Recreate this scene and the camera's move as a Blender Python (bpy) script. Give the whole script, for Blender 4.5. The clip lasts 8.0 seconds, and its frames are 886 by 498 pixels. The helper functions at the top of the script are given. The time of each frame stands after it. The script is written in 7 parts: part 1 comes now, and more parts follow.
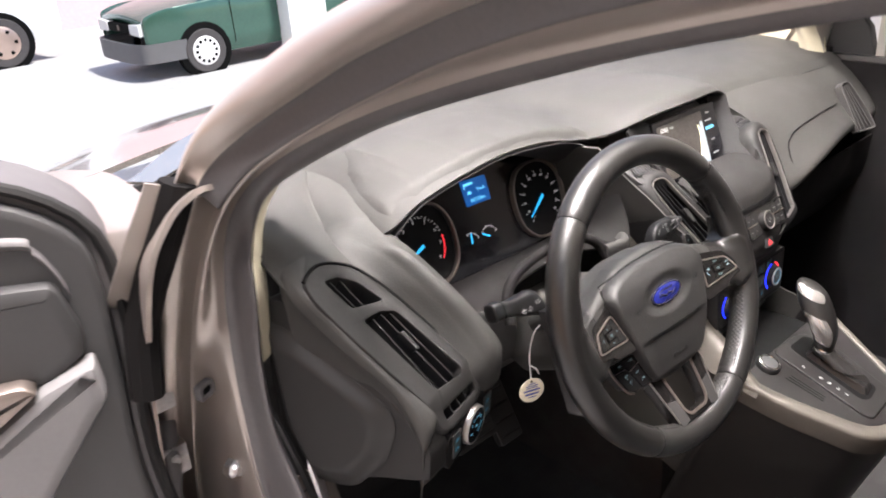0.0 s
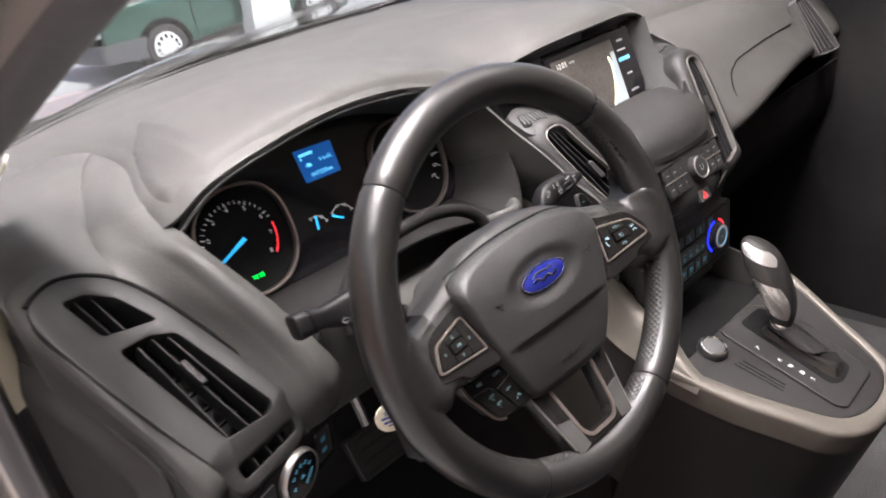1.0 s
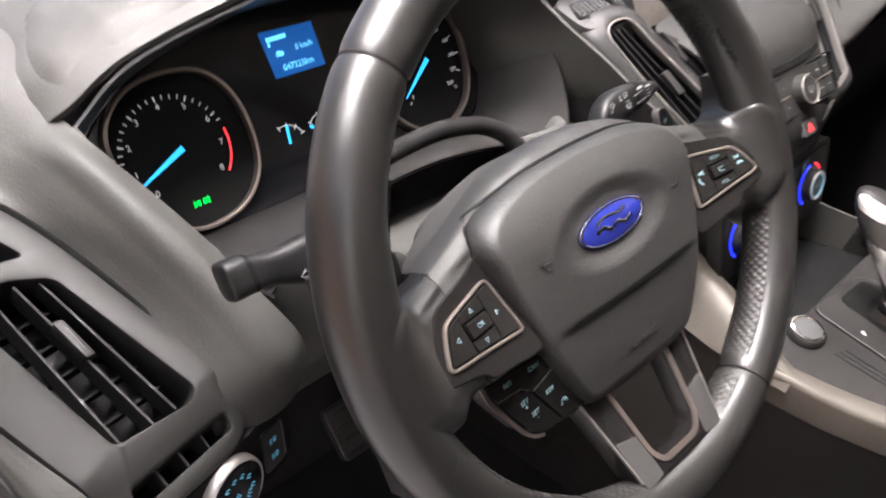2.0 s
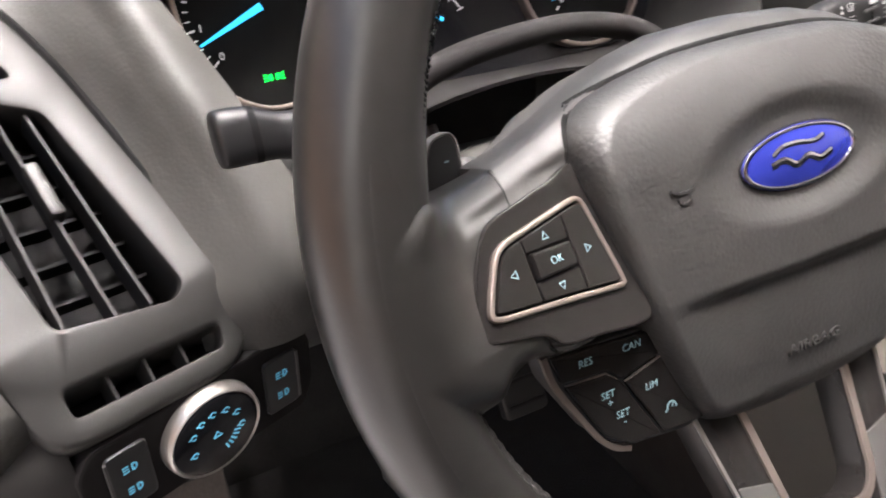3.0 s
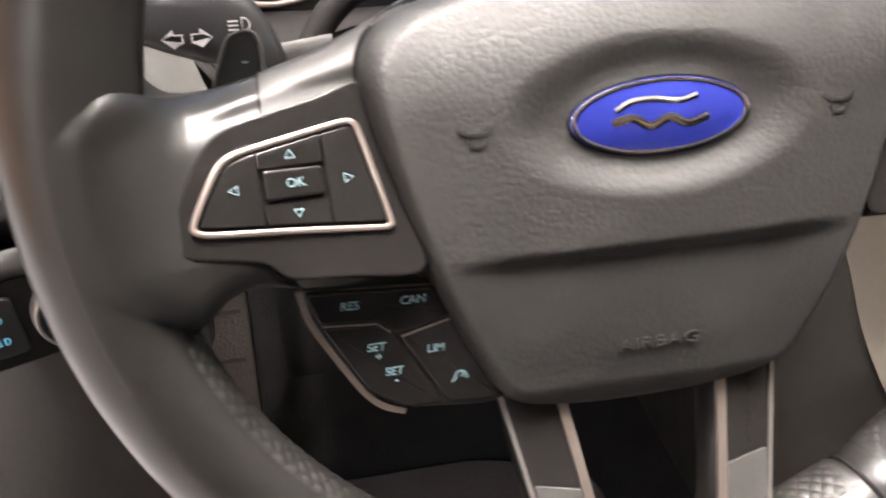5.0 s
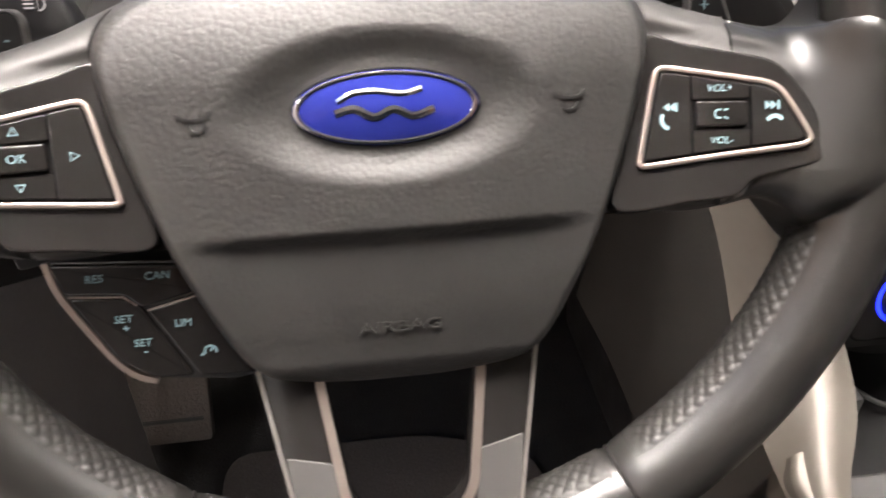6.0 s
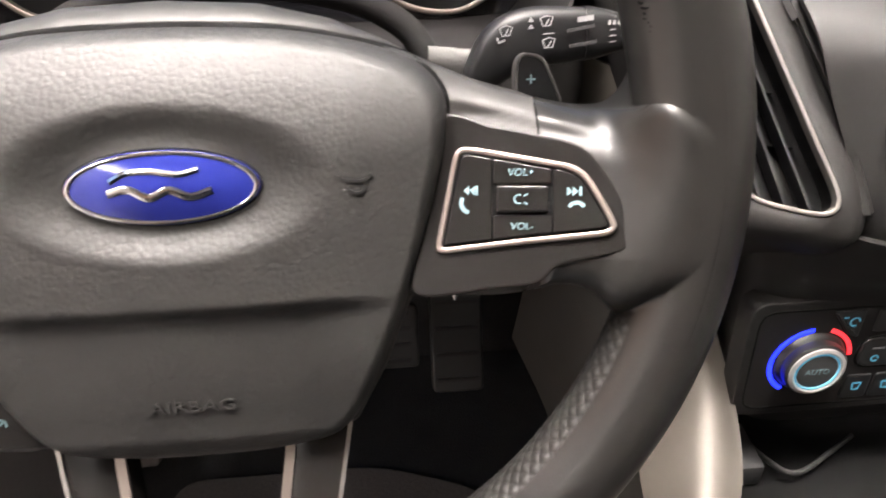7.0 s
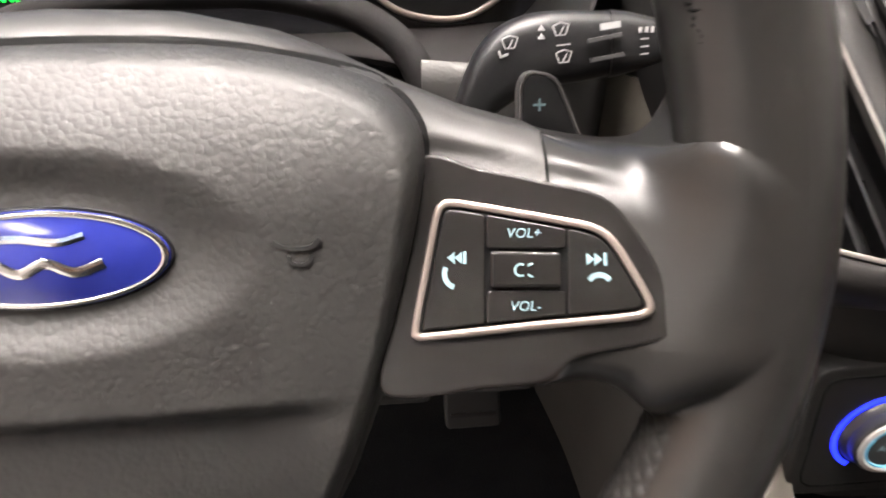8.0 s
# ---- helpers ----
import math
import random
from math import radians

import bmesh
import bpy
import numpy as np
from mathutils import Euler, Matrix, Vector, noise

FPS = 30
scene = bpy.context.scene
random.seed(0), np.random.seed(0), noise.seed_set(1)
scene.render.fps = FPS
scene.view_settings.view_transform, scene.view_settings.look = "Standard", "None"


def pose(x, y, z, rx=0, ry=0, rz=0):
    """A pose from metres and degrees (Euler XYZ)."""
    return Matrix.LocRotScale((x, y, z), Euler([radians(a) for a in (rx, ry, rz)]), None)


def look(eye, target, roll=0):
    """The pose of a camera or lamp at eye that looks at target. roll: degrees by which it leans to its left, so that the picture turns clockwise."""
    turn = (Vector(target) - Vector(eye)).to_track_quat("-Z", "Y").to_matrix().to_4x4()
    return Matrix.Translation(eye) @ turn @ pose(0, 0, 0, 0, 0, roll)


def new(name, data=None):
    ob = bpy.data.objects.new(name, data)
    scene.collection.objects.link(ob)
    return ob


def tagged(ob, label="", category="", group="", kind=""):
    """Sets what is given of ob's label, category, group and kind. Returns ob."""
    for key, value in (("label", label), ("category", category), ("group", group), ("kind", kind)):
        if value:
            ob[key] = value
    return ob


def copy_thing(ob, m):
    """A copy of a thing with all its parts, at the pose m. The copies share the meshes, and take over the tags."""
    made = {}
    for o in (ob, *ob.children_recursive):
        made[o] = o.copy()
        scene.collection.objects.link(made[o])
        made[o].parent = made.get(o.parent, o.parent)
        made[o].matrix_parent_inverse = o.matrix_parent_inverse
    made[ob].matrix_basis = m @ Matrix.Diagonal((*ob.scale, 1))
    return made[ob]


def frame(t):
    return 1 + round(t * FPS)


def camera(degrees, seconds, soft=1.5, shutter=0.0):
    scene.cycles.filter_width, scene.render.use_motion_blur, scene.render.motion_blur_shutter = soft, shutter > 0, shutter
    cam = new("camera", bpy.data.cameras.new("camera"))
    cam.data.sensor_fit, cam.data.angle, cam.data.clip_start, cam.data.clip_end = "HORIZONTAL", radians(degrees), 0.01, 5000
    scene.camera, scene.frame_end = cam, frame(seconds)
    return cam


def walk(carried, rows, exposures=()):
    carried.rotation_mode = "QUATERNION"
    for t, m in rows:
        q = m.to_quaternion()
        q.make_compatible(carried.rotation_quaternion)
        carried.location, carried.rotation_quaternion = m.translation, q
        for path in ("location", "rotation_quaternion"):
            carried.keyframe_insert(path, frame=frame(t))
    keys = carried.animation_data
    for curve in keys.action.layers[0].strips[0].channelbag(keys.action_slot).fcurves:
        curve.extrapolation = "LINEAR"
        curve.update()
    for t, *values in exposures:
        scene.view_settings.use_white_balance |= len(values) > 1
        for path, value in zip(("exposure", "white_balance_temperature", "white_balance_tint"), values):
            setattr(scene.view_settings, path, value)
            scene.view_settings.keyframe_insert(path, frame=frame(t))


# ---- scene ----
cam = camera(60.0, 8.0, soft=1.8, shutter=0.4)
EXPOSURES = [(0.0, 0.8, 6250, 11), (0.6, 0.7, 6200, 11), (1.0, 0.62, 6150, 12), (2.5, 1.26, 6200, 11), (4.0, 1.42, 6400, 11), (5.5, 1.24, 6500, 10), (6.5, 1.1, 6500, 10), (7.5, 1.1, 6500, 10), (8.0, 1.06, 6500, 10)]
PATH = [
    (0, (-0.703, -0.428, 1.336), (0.478, 0.952, 0.5), -4.1),
    (0.5, (-0.578, -0.411, 1.284), (0.594, 0.97, 0.435), -7.3),
    (1, (-0.433, -0.384, 1.223), (0.728, 0.984, 0.338), -9.1),
    (1.2, (-0.399, -0.361, 1.199), (0.757, 1.001, 0.301), -9.3),
    (2.3, (-0.281, -0.195, 1.077), (0.764, 1.171, 0.055), -4.4),
    (2.5, (-0.258, -0.183, 1.049), (0.709, 1.258, 0.054), -4.4),
    (3, (-0.231, -0.172, 1.021), (0.519, 1.37, -0.007), -2.8),
    (3.5, (-0.216, -0.182, 1.022), (0.342, 1.413, -0.047), -1.8),
    (4, (-0.184, -0.184, 1.008), (0.219, 1.425, -0.11), -1.7),
    (4.2, (-0.169, -0.182, 1.004), (0.189, 1.441, -0.109), -1.8),
    (5.3, (-0.078, -0.201, 1.001), (0.208, 1.392, -0.174), -0.4),
    (5.5, (-0.06, -0.204, 1.004), (0.206, 1.382, -0.185), -0.2),
    (6, (-0.013, -0.216, 1.008), (0.215, 1.367, -0.195), 0.2),
    (6.5, (0.029, -0.216, 1.016), (0.235, 1.376, -0.178), 0.8),
    (7, (0.061, -0.205, 1.022), (0.252, 1.402, -0.153), 0.9),
    (7.5, (0.082, -0.19, 1.023), (0.247, 1.426, -0.144), 0.3),
    (8, (0.079, -0.145, 1.001), (0.211, 1.479, -0.16), -0.5),
]
walk(cam, [(t, look(eye, target, roll)) for t, eye, target, roll in PATH], EXPOSURES)

# ---- daylight in the street, added fill lamps over the car ----
world = bpy.data.worlds.new("daylight")
scene.world = world
world.use_nodes = True
sky = world.node_tree.nodes.new("ShaderNodeTexSky")
sky.sky_type, sky.sun_disc = "NISHITA", False
sky.sun_elevation, sky.sun_rotation = radians(59), radians(157)
world.node_tree.links.new(sky.outputs["Color"], world.node_tree.nodes["Background"].inputs["Color"])
world.node_tree.nodes["Background"].inputs["Strength"].default_value = 0.15

sun = new("sun", bpy.data.lights.new("sun", "SUN"))
sun.data.energy, sun.data.angle, sun.data.color = 4.0, radians(0.5), (1.0, 0.95, 0.88)
sun.matrix_world = look((6.0, -3.0, 20.0), (1.0, 9.0, 0.0))


def ceiling_lamp(x, y, z, sx, sy, watts, colour=(1.0, 0.95, 0.88)):
    lamp = new("fill_light", bpy.data.lights.new("fill_light", "AREA"))
    lamp.data.shape, lamp.data.size, lamp.data.size_y = "RECTANGLE", sx, sy
    lamp.data.energy, lamp.data.color = watts, colour
    lamp.matrix_world = pose(x, y, z)
    return lamp


# unseen fill lamps; the second stands in for light from the open yard
LAMPS = [(0.05, 0.12), (-0.85, -0.1), (1.8, -0.1), (-1.9, -3.4), (0.4, -3.6), (2.6, -3.4)]
for i, (lx, ly) in enumerate(LAMPS):
    ceiling_lamp(lx, ly, 3.14, 0.3, 1.2, 160.0 if i < 1 else 100.0 if i < 2 else 12.0, (1.0, 0.895, 0.85))

# ---- materials ----


def material(name, colour, rough=0.5, metal=0.0, grain=0.0, grain_size=0.0015, vary=0.12, vary_size=0.08, coat=0.0,
             kind="NOISE", glow=0.0, spec=0.5):
    """A procedural surface: colour varied at two scales, uneven gloss, and a fine relief of the given depth in metres."""
    m = bpy.data.materials.new(name)
    m.use_nodes = True
    t = m.node_tree
    n, link = t.nodes, t.links.new
    b = n["Principled BSDF"]
    b.inputs["Metallic"].default_value = metal
    b.inputs["Roughness"].default_value = rough
    b.inputs["Specular IOR Level"].default_value = spec
    b.inputs["Coat Weight"].default_value = coat
    b.inputs["Coat Roughness"].default_value = 0.08
    place = n.new("ShaderNodeTexCoord")
    if vary > 0:
        big = n.new("ShaderNodeTexNoise")
        big.inputs["Scale"].default_value, big.inputs["Detail"].default_value = 1 / vary_size, 5
        fine = n.new("ShaderNodeTexNoise")
        fine.inputs["Scale"].default_value, fine.inputs["Detail"].default_value = 1 / (vary_size * 0.06), 2
        link(place.outputs["Object"], big.inputs["Vector"])
        link(place.outputs["Object"], fine.inputs["Vector"])
        mix = n.new("ShaderNodeMath")
        mix.operation = "ADD"
        link(big.outputs["Fac"], mix.inputs[0])
        link(fine.outputs["Fac"], mix.inputs[1])
        ramp = n.new("ShaderNodeMapRange")
        ramp.inputs["From Min"].default_value, ramp.inputs["From Max"].default_value = 0.6, 1.4
        ramp.inputs["To Min"].default_value, ramp.inputs["To Max"].default_value = 1 - vary, 1 + vary
        link(mix.outputs[0], ramp.inputs["Value"])
        tint = n.new("ShaderNodeVectorMath")
        tint.operation = "SCALE"
        tint.inputs[0].default_value = colour
        link(ramp.outputs[0], tint.inputs["Scale"])
        link(tint.outputs[0], b.inputs["Base Color"])
        gloss = n.new("ShaderNodeMapRange")
        gloss.inputs["From Min"].default_value, gloss.inputs["From Max"].default_value = 0.3, 0.7
        gloss.inputs["To Min"].default_value, gloss.inputs["To Max"].default_value = max(0.02, rough * (1 - vary * 1.2)), min(1, rough * (1 + vary * 1.2))
        link(big.outputs["Fac"], gloss.inputs["Value"])
        link(gloss.outputs[0], b.inputs["Roughness"])
    else:
        b.inputs["Base Color"].default_value = (*colour, 1)
    if grain > 0:
        if kind == "LEATHER":
            tex = n.new("ShaderNodeTexVoronoi")
            tex.feature = "SMOOTH_F1"
            tex.inputs["Smoothness"].default_value = 0.35
            tex.inputs["Scale"].default_value = 1 / grain_size
            warp = n.new("ShaderNodeTexNoise")
            warp.inputs["Scale"].default_value = 0.4 / grain_size
            wide = n.new("ShaderNodeVectorMath")
            wide.operation = "MULTIPLY_ADD"
            wide.inputs[1].default_value = (grain_size * 1.1,) * 3
            link(place.outputs["Object"], warp.inputs["Vector"])
            link(warp.outputs["Color"], wide.inputs[0])
            link(place.outputs["Object"], wide.inputs[2])
            link(wide.outputs[0], tex.inputs["Vector"])
            height = tex.outputs["Distance"]
        elif kind == "PEBBLE":
            warp = n.new("ShaderNodeTexNoise")
            warp.inputs["Scale"].default_value, warp.inputs["Detail"].default_value = 0.6 / grain_size, 1
            wide = n.new("ShaderNodeVectorMath")
            wide.operation = "MULTIPLY_ADD"
            wide.inputs[1].default_value = (grain_size * 0.9,) * 3
            link(place.outputs["Object"], warp.inputs["Vector"])
            link(warp.outputs["Color"], wide.inputs[0])
            link(place.outputs["Object"], wide.inputs[2])
            tex = n.new("ShaderNodeTexVoronoi")
            tex.feature = "SMOOTH_F1"
            tex.inputs["Smoothness"].default_value = 0.2
            tex.inputs["Scale"].default_value = 1 / grain_size
            link(wide.outputs[0], tex.inputs["Vector"])
            small = n.new("ShaderNodeTexNoise")
            small.inputs["Scale"].default_value, small.inputs["Detail"].default_value = 2.2 / grain_size, 1
            link(place.outputs["Object"], small.inputs["Vector"])
            both = n.new("ShaderNodeMath")
            both.operation = "MULTIPLY_ADD"
            both.inputs[1].default_value = 0.2
            link(small.outputs["Fac"], both.inputs[0])
            link(tex.outputs["Distance"], both.inputs[2])
            height = both.outputs[0]
        else:
            tex = n.new("ShaderNodeTexNoise")
            tex.inputs["Scale"].default_value, tex.inputs["Detail"].default_value = 1 / grain_size, 3
            link(place.outputs["Object"], tex.inputs["Vector"])
            height = tex.outputs["Fac"]
        bump = n.new("ShaderNodeBump")
        bump.inputs["Distance"].default_value = grain
        bump.inputs["Strength"].default_value = 1.0
        bump.invert = kind in ("LEATHER", "PEBBLE")
        link(height, bump.inputs["Height"])
        link(bump.outputs[0], b.inputs["Normal"])
    if glow > 0:
        b.inputs["Emission Color"].default_value = (*colour, 1)
        b.inputs["Emission Strength"].default_value = glow
    return m


M_PAD = material("soft_dash_plastic", (0.028, 0.0273, 0.025), 0.62, grain=0.00011, grain_size=0.0021, kind="PEBBLE", vary=0.06, spec=0.3)
M_TRIM = material("hard_grey_plastic", (0.045, 0.043, 0.041), 0.4, grain=0.00006, grain_size=0.0008, vary=0.06)
M_COLUMN = material("column_plastic", (0.03, 0.0293, 0.028), 0.6, grain=0.0001, grain_size=0.0016, kind="PEBBLE", vary=0.06, spec=0.4)
M_CHEEK = material("matt_cheek", (0.011, 0.0107, 0.0105), 0.7, vary=0.06, spec=0.2)
M_RIM2 = material("dim_silver", (0.25, 0.235, 0.22), 0.32, metal=0.85, vary=0.05)
M_KNOB = material("knob_silver", (0.5, 0.49, 0.47), 0.3, metal=0.55, vary=0.05)
M_VENT = material("vent_plastic", (0.012, 0.0116, 0.011), 0.52, grain=0.00005, grain_size=0.0008, vary=0.06, spec=0.3)
# near-black: real black trim, and shade painted onto passenger-side parts and the cowl
M_GLOOM = material("black_trim_and_shade", (0.005, 0.0045, 0.0045), 0.8, vary=0.1, spec=0.12)
M_STACK = material("stack_plastic", (0.0095, 0.009, 0.0086), 0.56, grain=0.00005, grain_size=0.0008, vary=0.06, spec=0.26)
M_CONSOLE = material("console_plastic", (0.009, 0.0083, 0.008), 0.4, grain=0.00003, grain_size=0.0008, vary=0.08, spec=0.3)
M_ARM = material("pale_armrest", (0.14, 0.136, 0.136), 0.55, grain=0.0001, grain_size=0.001, vary=0.06)
M_DARK = material("dark_plastic", (0.03, 0.03, 0.03), 0.45, grain=0.00006, grain_size=0.0009, vary=0.08)
M_BLACK = material("black_plastic", (0.012, 0.012, 0.012), 0.32, vary=0.08)
M_STALK = material("stalk_plastic", (0.006, 0.006, 0.0064), 0.42, grain=0.00004, grain_size=0.0007, vary=0.06, spec=0.25)
M_GLOSS = material("glossy_black", (0.006, 0.006, 0.007), 0.12, vary=0.05)
M_VOID = material("matt_black", (0.004, 0.004, 0.004), 0.8, vary=0.1, spec=0.08)
M_HUB = material("hub_leathergrain", (0.0095, 0.0091, 0.0085), 0.57, grain=0.00016, grain_size=0.0019, kind="PEBBLE", vary=0.05, spec=0.46)
M_POD = material("panel_plastic", (0.0065, 0.006, 0.0057), 0.26, grain=0.00001, grain_size=0.0007, vary=0.06, spec=0.2)
M_SHELL = material("spoke_plastic", (0.022, 0.0212, 0.02), 0.5, grain=0.00005, grain_size=0.0006, vary=0.05, spec=0.45)
M_LEATHER = material("smooth_leather", (0.0095, 0.0091, 0.0085), 0.33, grain=0.000018, grain_size=0.0014, kind="PEBBLE", vary=0.1, vary_size=0.16, spec=0.5)
M_QUILT = material("pressed_leather", (0.009, 0.0086, 0.008), 0.55, grain=0.00003, grain_size=0.0012, kind="PEBBLE", vary=0.1, vary_size=0.12, spec=0.3)
M_CHROME = material("chrome", (0.78, 0.77, 0.75), 0.12, metal=1.0, vary=0.04)
M_SATIN = material("satin_silver", (0.25, 0.212, 0.188), 0.38, metal=0.9, vary=0.05)
M_SILVER = material("silver_paint", (0.066, 0.059, 0.049), 0.52, metal=0.45, vary=0.05, grain=0.00002, grain_size=0.0006)
M_LEVER = material("pale_silver_paint", (0.42, 0.40, 0.38), 0.26, metal=0.8, vary=0.05)
M_KEY = material("key_plastic", (0.006, 0.0056, 0.0053), 0.2, vary=0.08, spec=0.3)
M_BLUE = material("badge_blue", (0.010, 0.014, 0.115), 0.14, coat=0.6, vary=0.04)
M_GLYPH = material("pale_print", (0.10, 0.16, 0.175), 0.5, vary=0.0, glow=0.07)
M_WHITEPRINT = material("white_print", (0.7, 0.7, 0.7), 0.5, vary=0.0)
M_PRINT = material("grey_print", (0.2, 0.2, 0.2), 0.5, vary=0.0)
M_DIAL = material("lit_white", (0.6, 0.58, 0.58), 0.5, vary=0.0, glow=0.16)
M_RED = material("lit_red", (0.9, 0.03, 0.04), 0.5, vary=0.0, glow=0.9)
M_NEEDLE = material("lit_blue", (0.03, 0.38, 0.75), 0.4, vary=0.0, glow=0.8)
M_SCREEN = material("display_blue", (0.008, 0.075, 0.27), 0.2, vary=0.0, glow=0.5)
M_SCREENTEXT = material("display_text", (0.15, 0.65, 0.95), 0.3, vary=0.0, glow=0.8)
M_GREEN = material("lit_green", (0.0, 0.9, 0.05), 0.5, vary=0.0, glow=1.0)
M_RINGBLUE = material("lit_deep_blue", (0.01, 0.02, 1.0), 0.5, vary=0.0, glow=2.2)
M_CYAN = material("lit_cyan", (0.09, 0.34, 0.5), 0.5, vary=0.0, glow=0.11)
M_PAINT = material("taupe_paint", (0.29, 0.255, 0.23), 0.3, metal=0.45, coat=0.6, vary=0.015, grain=0.00001, grain_size=0.0006)
M_PAINT.node_tree.nodes["Principled BSDF"].inputs["Coat Roughness"].default_value = 0.22
M_SHINY = material("silvery_paint", (0.30, 0.28, 0.26), 0.16, metal=0.7, coat=0.8, vary=0.05)
M_SEAL = material("rubber_seal", (0.07, 0.066, 0.067), 0.48, grain=0.00008, grain_size=0.0012)
M_CARPET = material("carpet", (0.016, 0.015, 0.015), 0.95, grain=0.0016, grain_size=0.002, vary=0.3)
M_MAT = material("floor_mat", (0.095, 0.082, 0.073), 0.9, grain=0.001, grain_size=0.003, vary=0.2)
# kick plastic lightened to stand in for light bounced into the footwell
M_KICK = material("bounce_paled_kick", (0.3, 0.29, 0.285), 0.6, grain=0.0001, grain_size=0.001, vary=0.06)
M_LINING = material("headliner", (0.45, 0.43, 0.38), 0.9, grain=0.0003, grain_size=0.002, vary=0.05)
M_CREAM = material("cream_trim", (0.5, 0.46, 0.34), 0.6, grain=0.0001, grain_size=0.001, vary=0.05)
M_TAG = material("tag_card", (0.72, 0.66, 0.5), 0.6, vary=0.05)
M_TAGINK = material("tag_ink", (0.02, 0.04, 0.3), 0.6, vary=0.0)
M_STRING = material("white_string", (0.7, 0.7, 0.68), 0.8, grain=0.0003, grain_size=0.001)
M_METAL = material("zinc_steel", (0.5, 0.5, 0.5), 0.35, metal=1.0, vary=0.2)
M_FABRIC = material("seat_fabric", (0.03, 0.034, 0.04), 0.9, grain=0.0006, grain_size=0.002, vary=0.2)
M_CONCRETE = material("pale_concrete", (0.43, 0.422, 0.41), 0.8, grain=0.002, grain_size=0.02, vary=0.14, vary_size=1.2)
M_WALL = material("white_plaster", (0.78, 0.77, 0.74), 0.85, grain=0.0008, grain_size=0.01, vary=0.05, vary_size=0.8)
M_PINK = material("pink_plaster", (0.6, 0.42, 0.42), 0.85, grain=0.001, grain_size=0.01, vary=0.08, vary_size=0.8)
M_TYRE = material("tyre_rubber", (0.05, 0.045, 0.045), 0.75, grain=0.0008, grain_size=0.01, vary=0.2)
M_WHEELTRIM = material("white_wheel_trim", (0.7, 0.69, 0.67), 0.4, vary=0.06)
M_ALLOY = material("alloy", (0.55, 0.42, 0.36), 0.35, metal=0.8, vary=0.1)
M_GREENPAINT = material("green_car_paint", (0.03, 0.085, 0.06), 0.22, metal=0.2, coat=0.8, vary=0.1, vary_size=0.4)
M_WHITEPAINT = material("white_car_paint", (0.75, 0.75, 0.76), 0.25, coat=0.8, vary=0.04, vary_size=0.5)
M_GREYBUMPER = material("grey_bumper", (0.10, 0.098, 0.10), 0.55, vary=0.1, grain=0.0004, grain_size=0.006)
M_LENS = material("lamp_lens", (0.75, 0.75, 0.72), 0.1, vary=0.05)
M_PANE = bpy.data.materials.new("window_glass")
M_PANE.use_nodes = True
_p = M_PANE.node_tree.nodes["Principled BSDF"]
_p.inputs["Base Color"].default_value = (0.95, 0.98, 0.96, 1)
_p.inputs["Roughness"].default_value, _p.inputs["Transmission Weight"].default_value, _p.inputs["IOR"].default_value = 0.02, 1.0, 1.06
M_TINT = material("dark_window", (0.02, 0.025, 0.025), 0.06, vary=0.0)

# ---- mesh tools ----


def cat(p0, p1, p2, p3, f):
    return 0.5 * ((2 * p1) + (p2 - p0) * f + (2 * p0 - 5 * p1 + 4 * p2 - p3) * f * f + (3 * p1 - p0 - 3 * p2 + p3) * f ** 3)


def spline(pts, n, closed=False):
    """n points along a smooth curve through pts, evenly by parameter."""
    p = [Vector(q) for q in pts]
    k, out = len(p), []
    for i in range(n):
        s = i / n * k if closed else i / (n - 1) * (k - 1)
        j = min(int(s), k - 1 if closed else k - 2)
        f = s - j
        if closed:
            a, b, c, d = p[(j - 1) % k], p[j % k], p[(j + 1) % k], p[(j + 2) % k]
        else:
            b, c = p[j], p[j + 1]
            a = p[j - 1] if j > 0 else 2 * b - c
            d = p[j + 2] if j + 2 < k else 2 * c - b
        out.append(cat(a, b, c, d, f))
    return out


def even(pts, n, closed=True):
    """n points at equal steps along a polyline."""
    p = [Vector(q) for q in pts]
    if closed:
        p.append(p[0])
    lengths = [0.0]
    for a, b in zip(p, p[1:]):
        lengths.append(lengths[-1] + (b - a).length)
    out, j = [], 0
    for i in range(n):
        s = lengths[-1] * i / (n if closed else n - 1)
        while j < len(p) - 2 and lengths[j + 1] < s:
            j += 1
        f = (s - lengths[j]) / max(1e-9, lengths[j + 1] - lengths[j])
        out.append(p[j].lerp(p[j + 1], min(1, max(0, f))))
    return out


def rounded(pts, r, k=5):
    """A polygon's outline with its corners rounded by r."""
    p, out = [Vector(q) for q in pts], []
    for i, b in enumerate(p):
        a, c = p[i - 1], p[(i + 1) % len(p)]
        rr = min(r, (a - b).length * 0.45, (c - b).length * 0.45)
        s, e = b + (a - b).normalized() * rr, b + (c - b).normalized() * rr
        for q in range(k + 1):
            f = q / k
            out.append(s.lerp(b, f).lerp(b.lerp(e, f), f))
    return out


def mirror(pts):
    return [(-p[0], *p[1:]) for p in reversed(pts)]


def inset(pts, d):
    """The closed 2D outline moved inwards by d."""
    p, out = [Vector(q[:2]) for q in pts], []
    area = sum(p[i - 1].x * p[i].y - p[i].x * p[i - 1].y for i in range(len(p)))
    sign = 1 if area > 0 else -1
    for i, b in enumerate(p):
        e = p[(i + 1) % len(p)] - p[i - 1]
        e = e.normalized() if e.length > 1e-9 else Vector((1, 0))
        out.append(b + Vector((-e.y, e.x)) * d * sign)
    return out


MM = Matrix.Diagonal((0.001, 0.001, 0.001, 1))


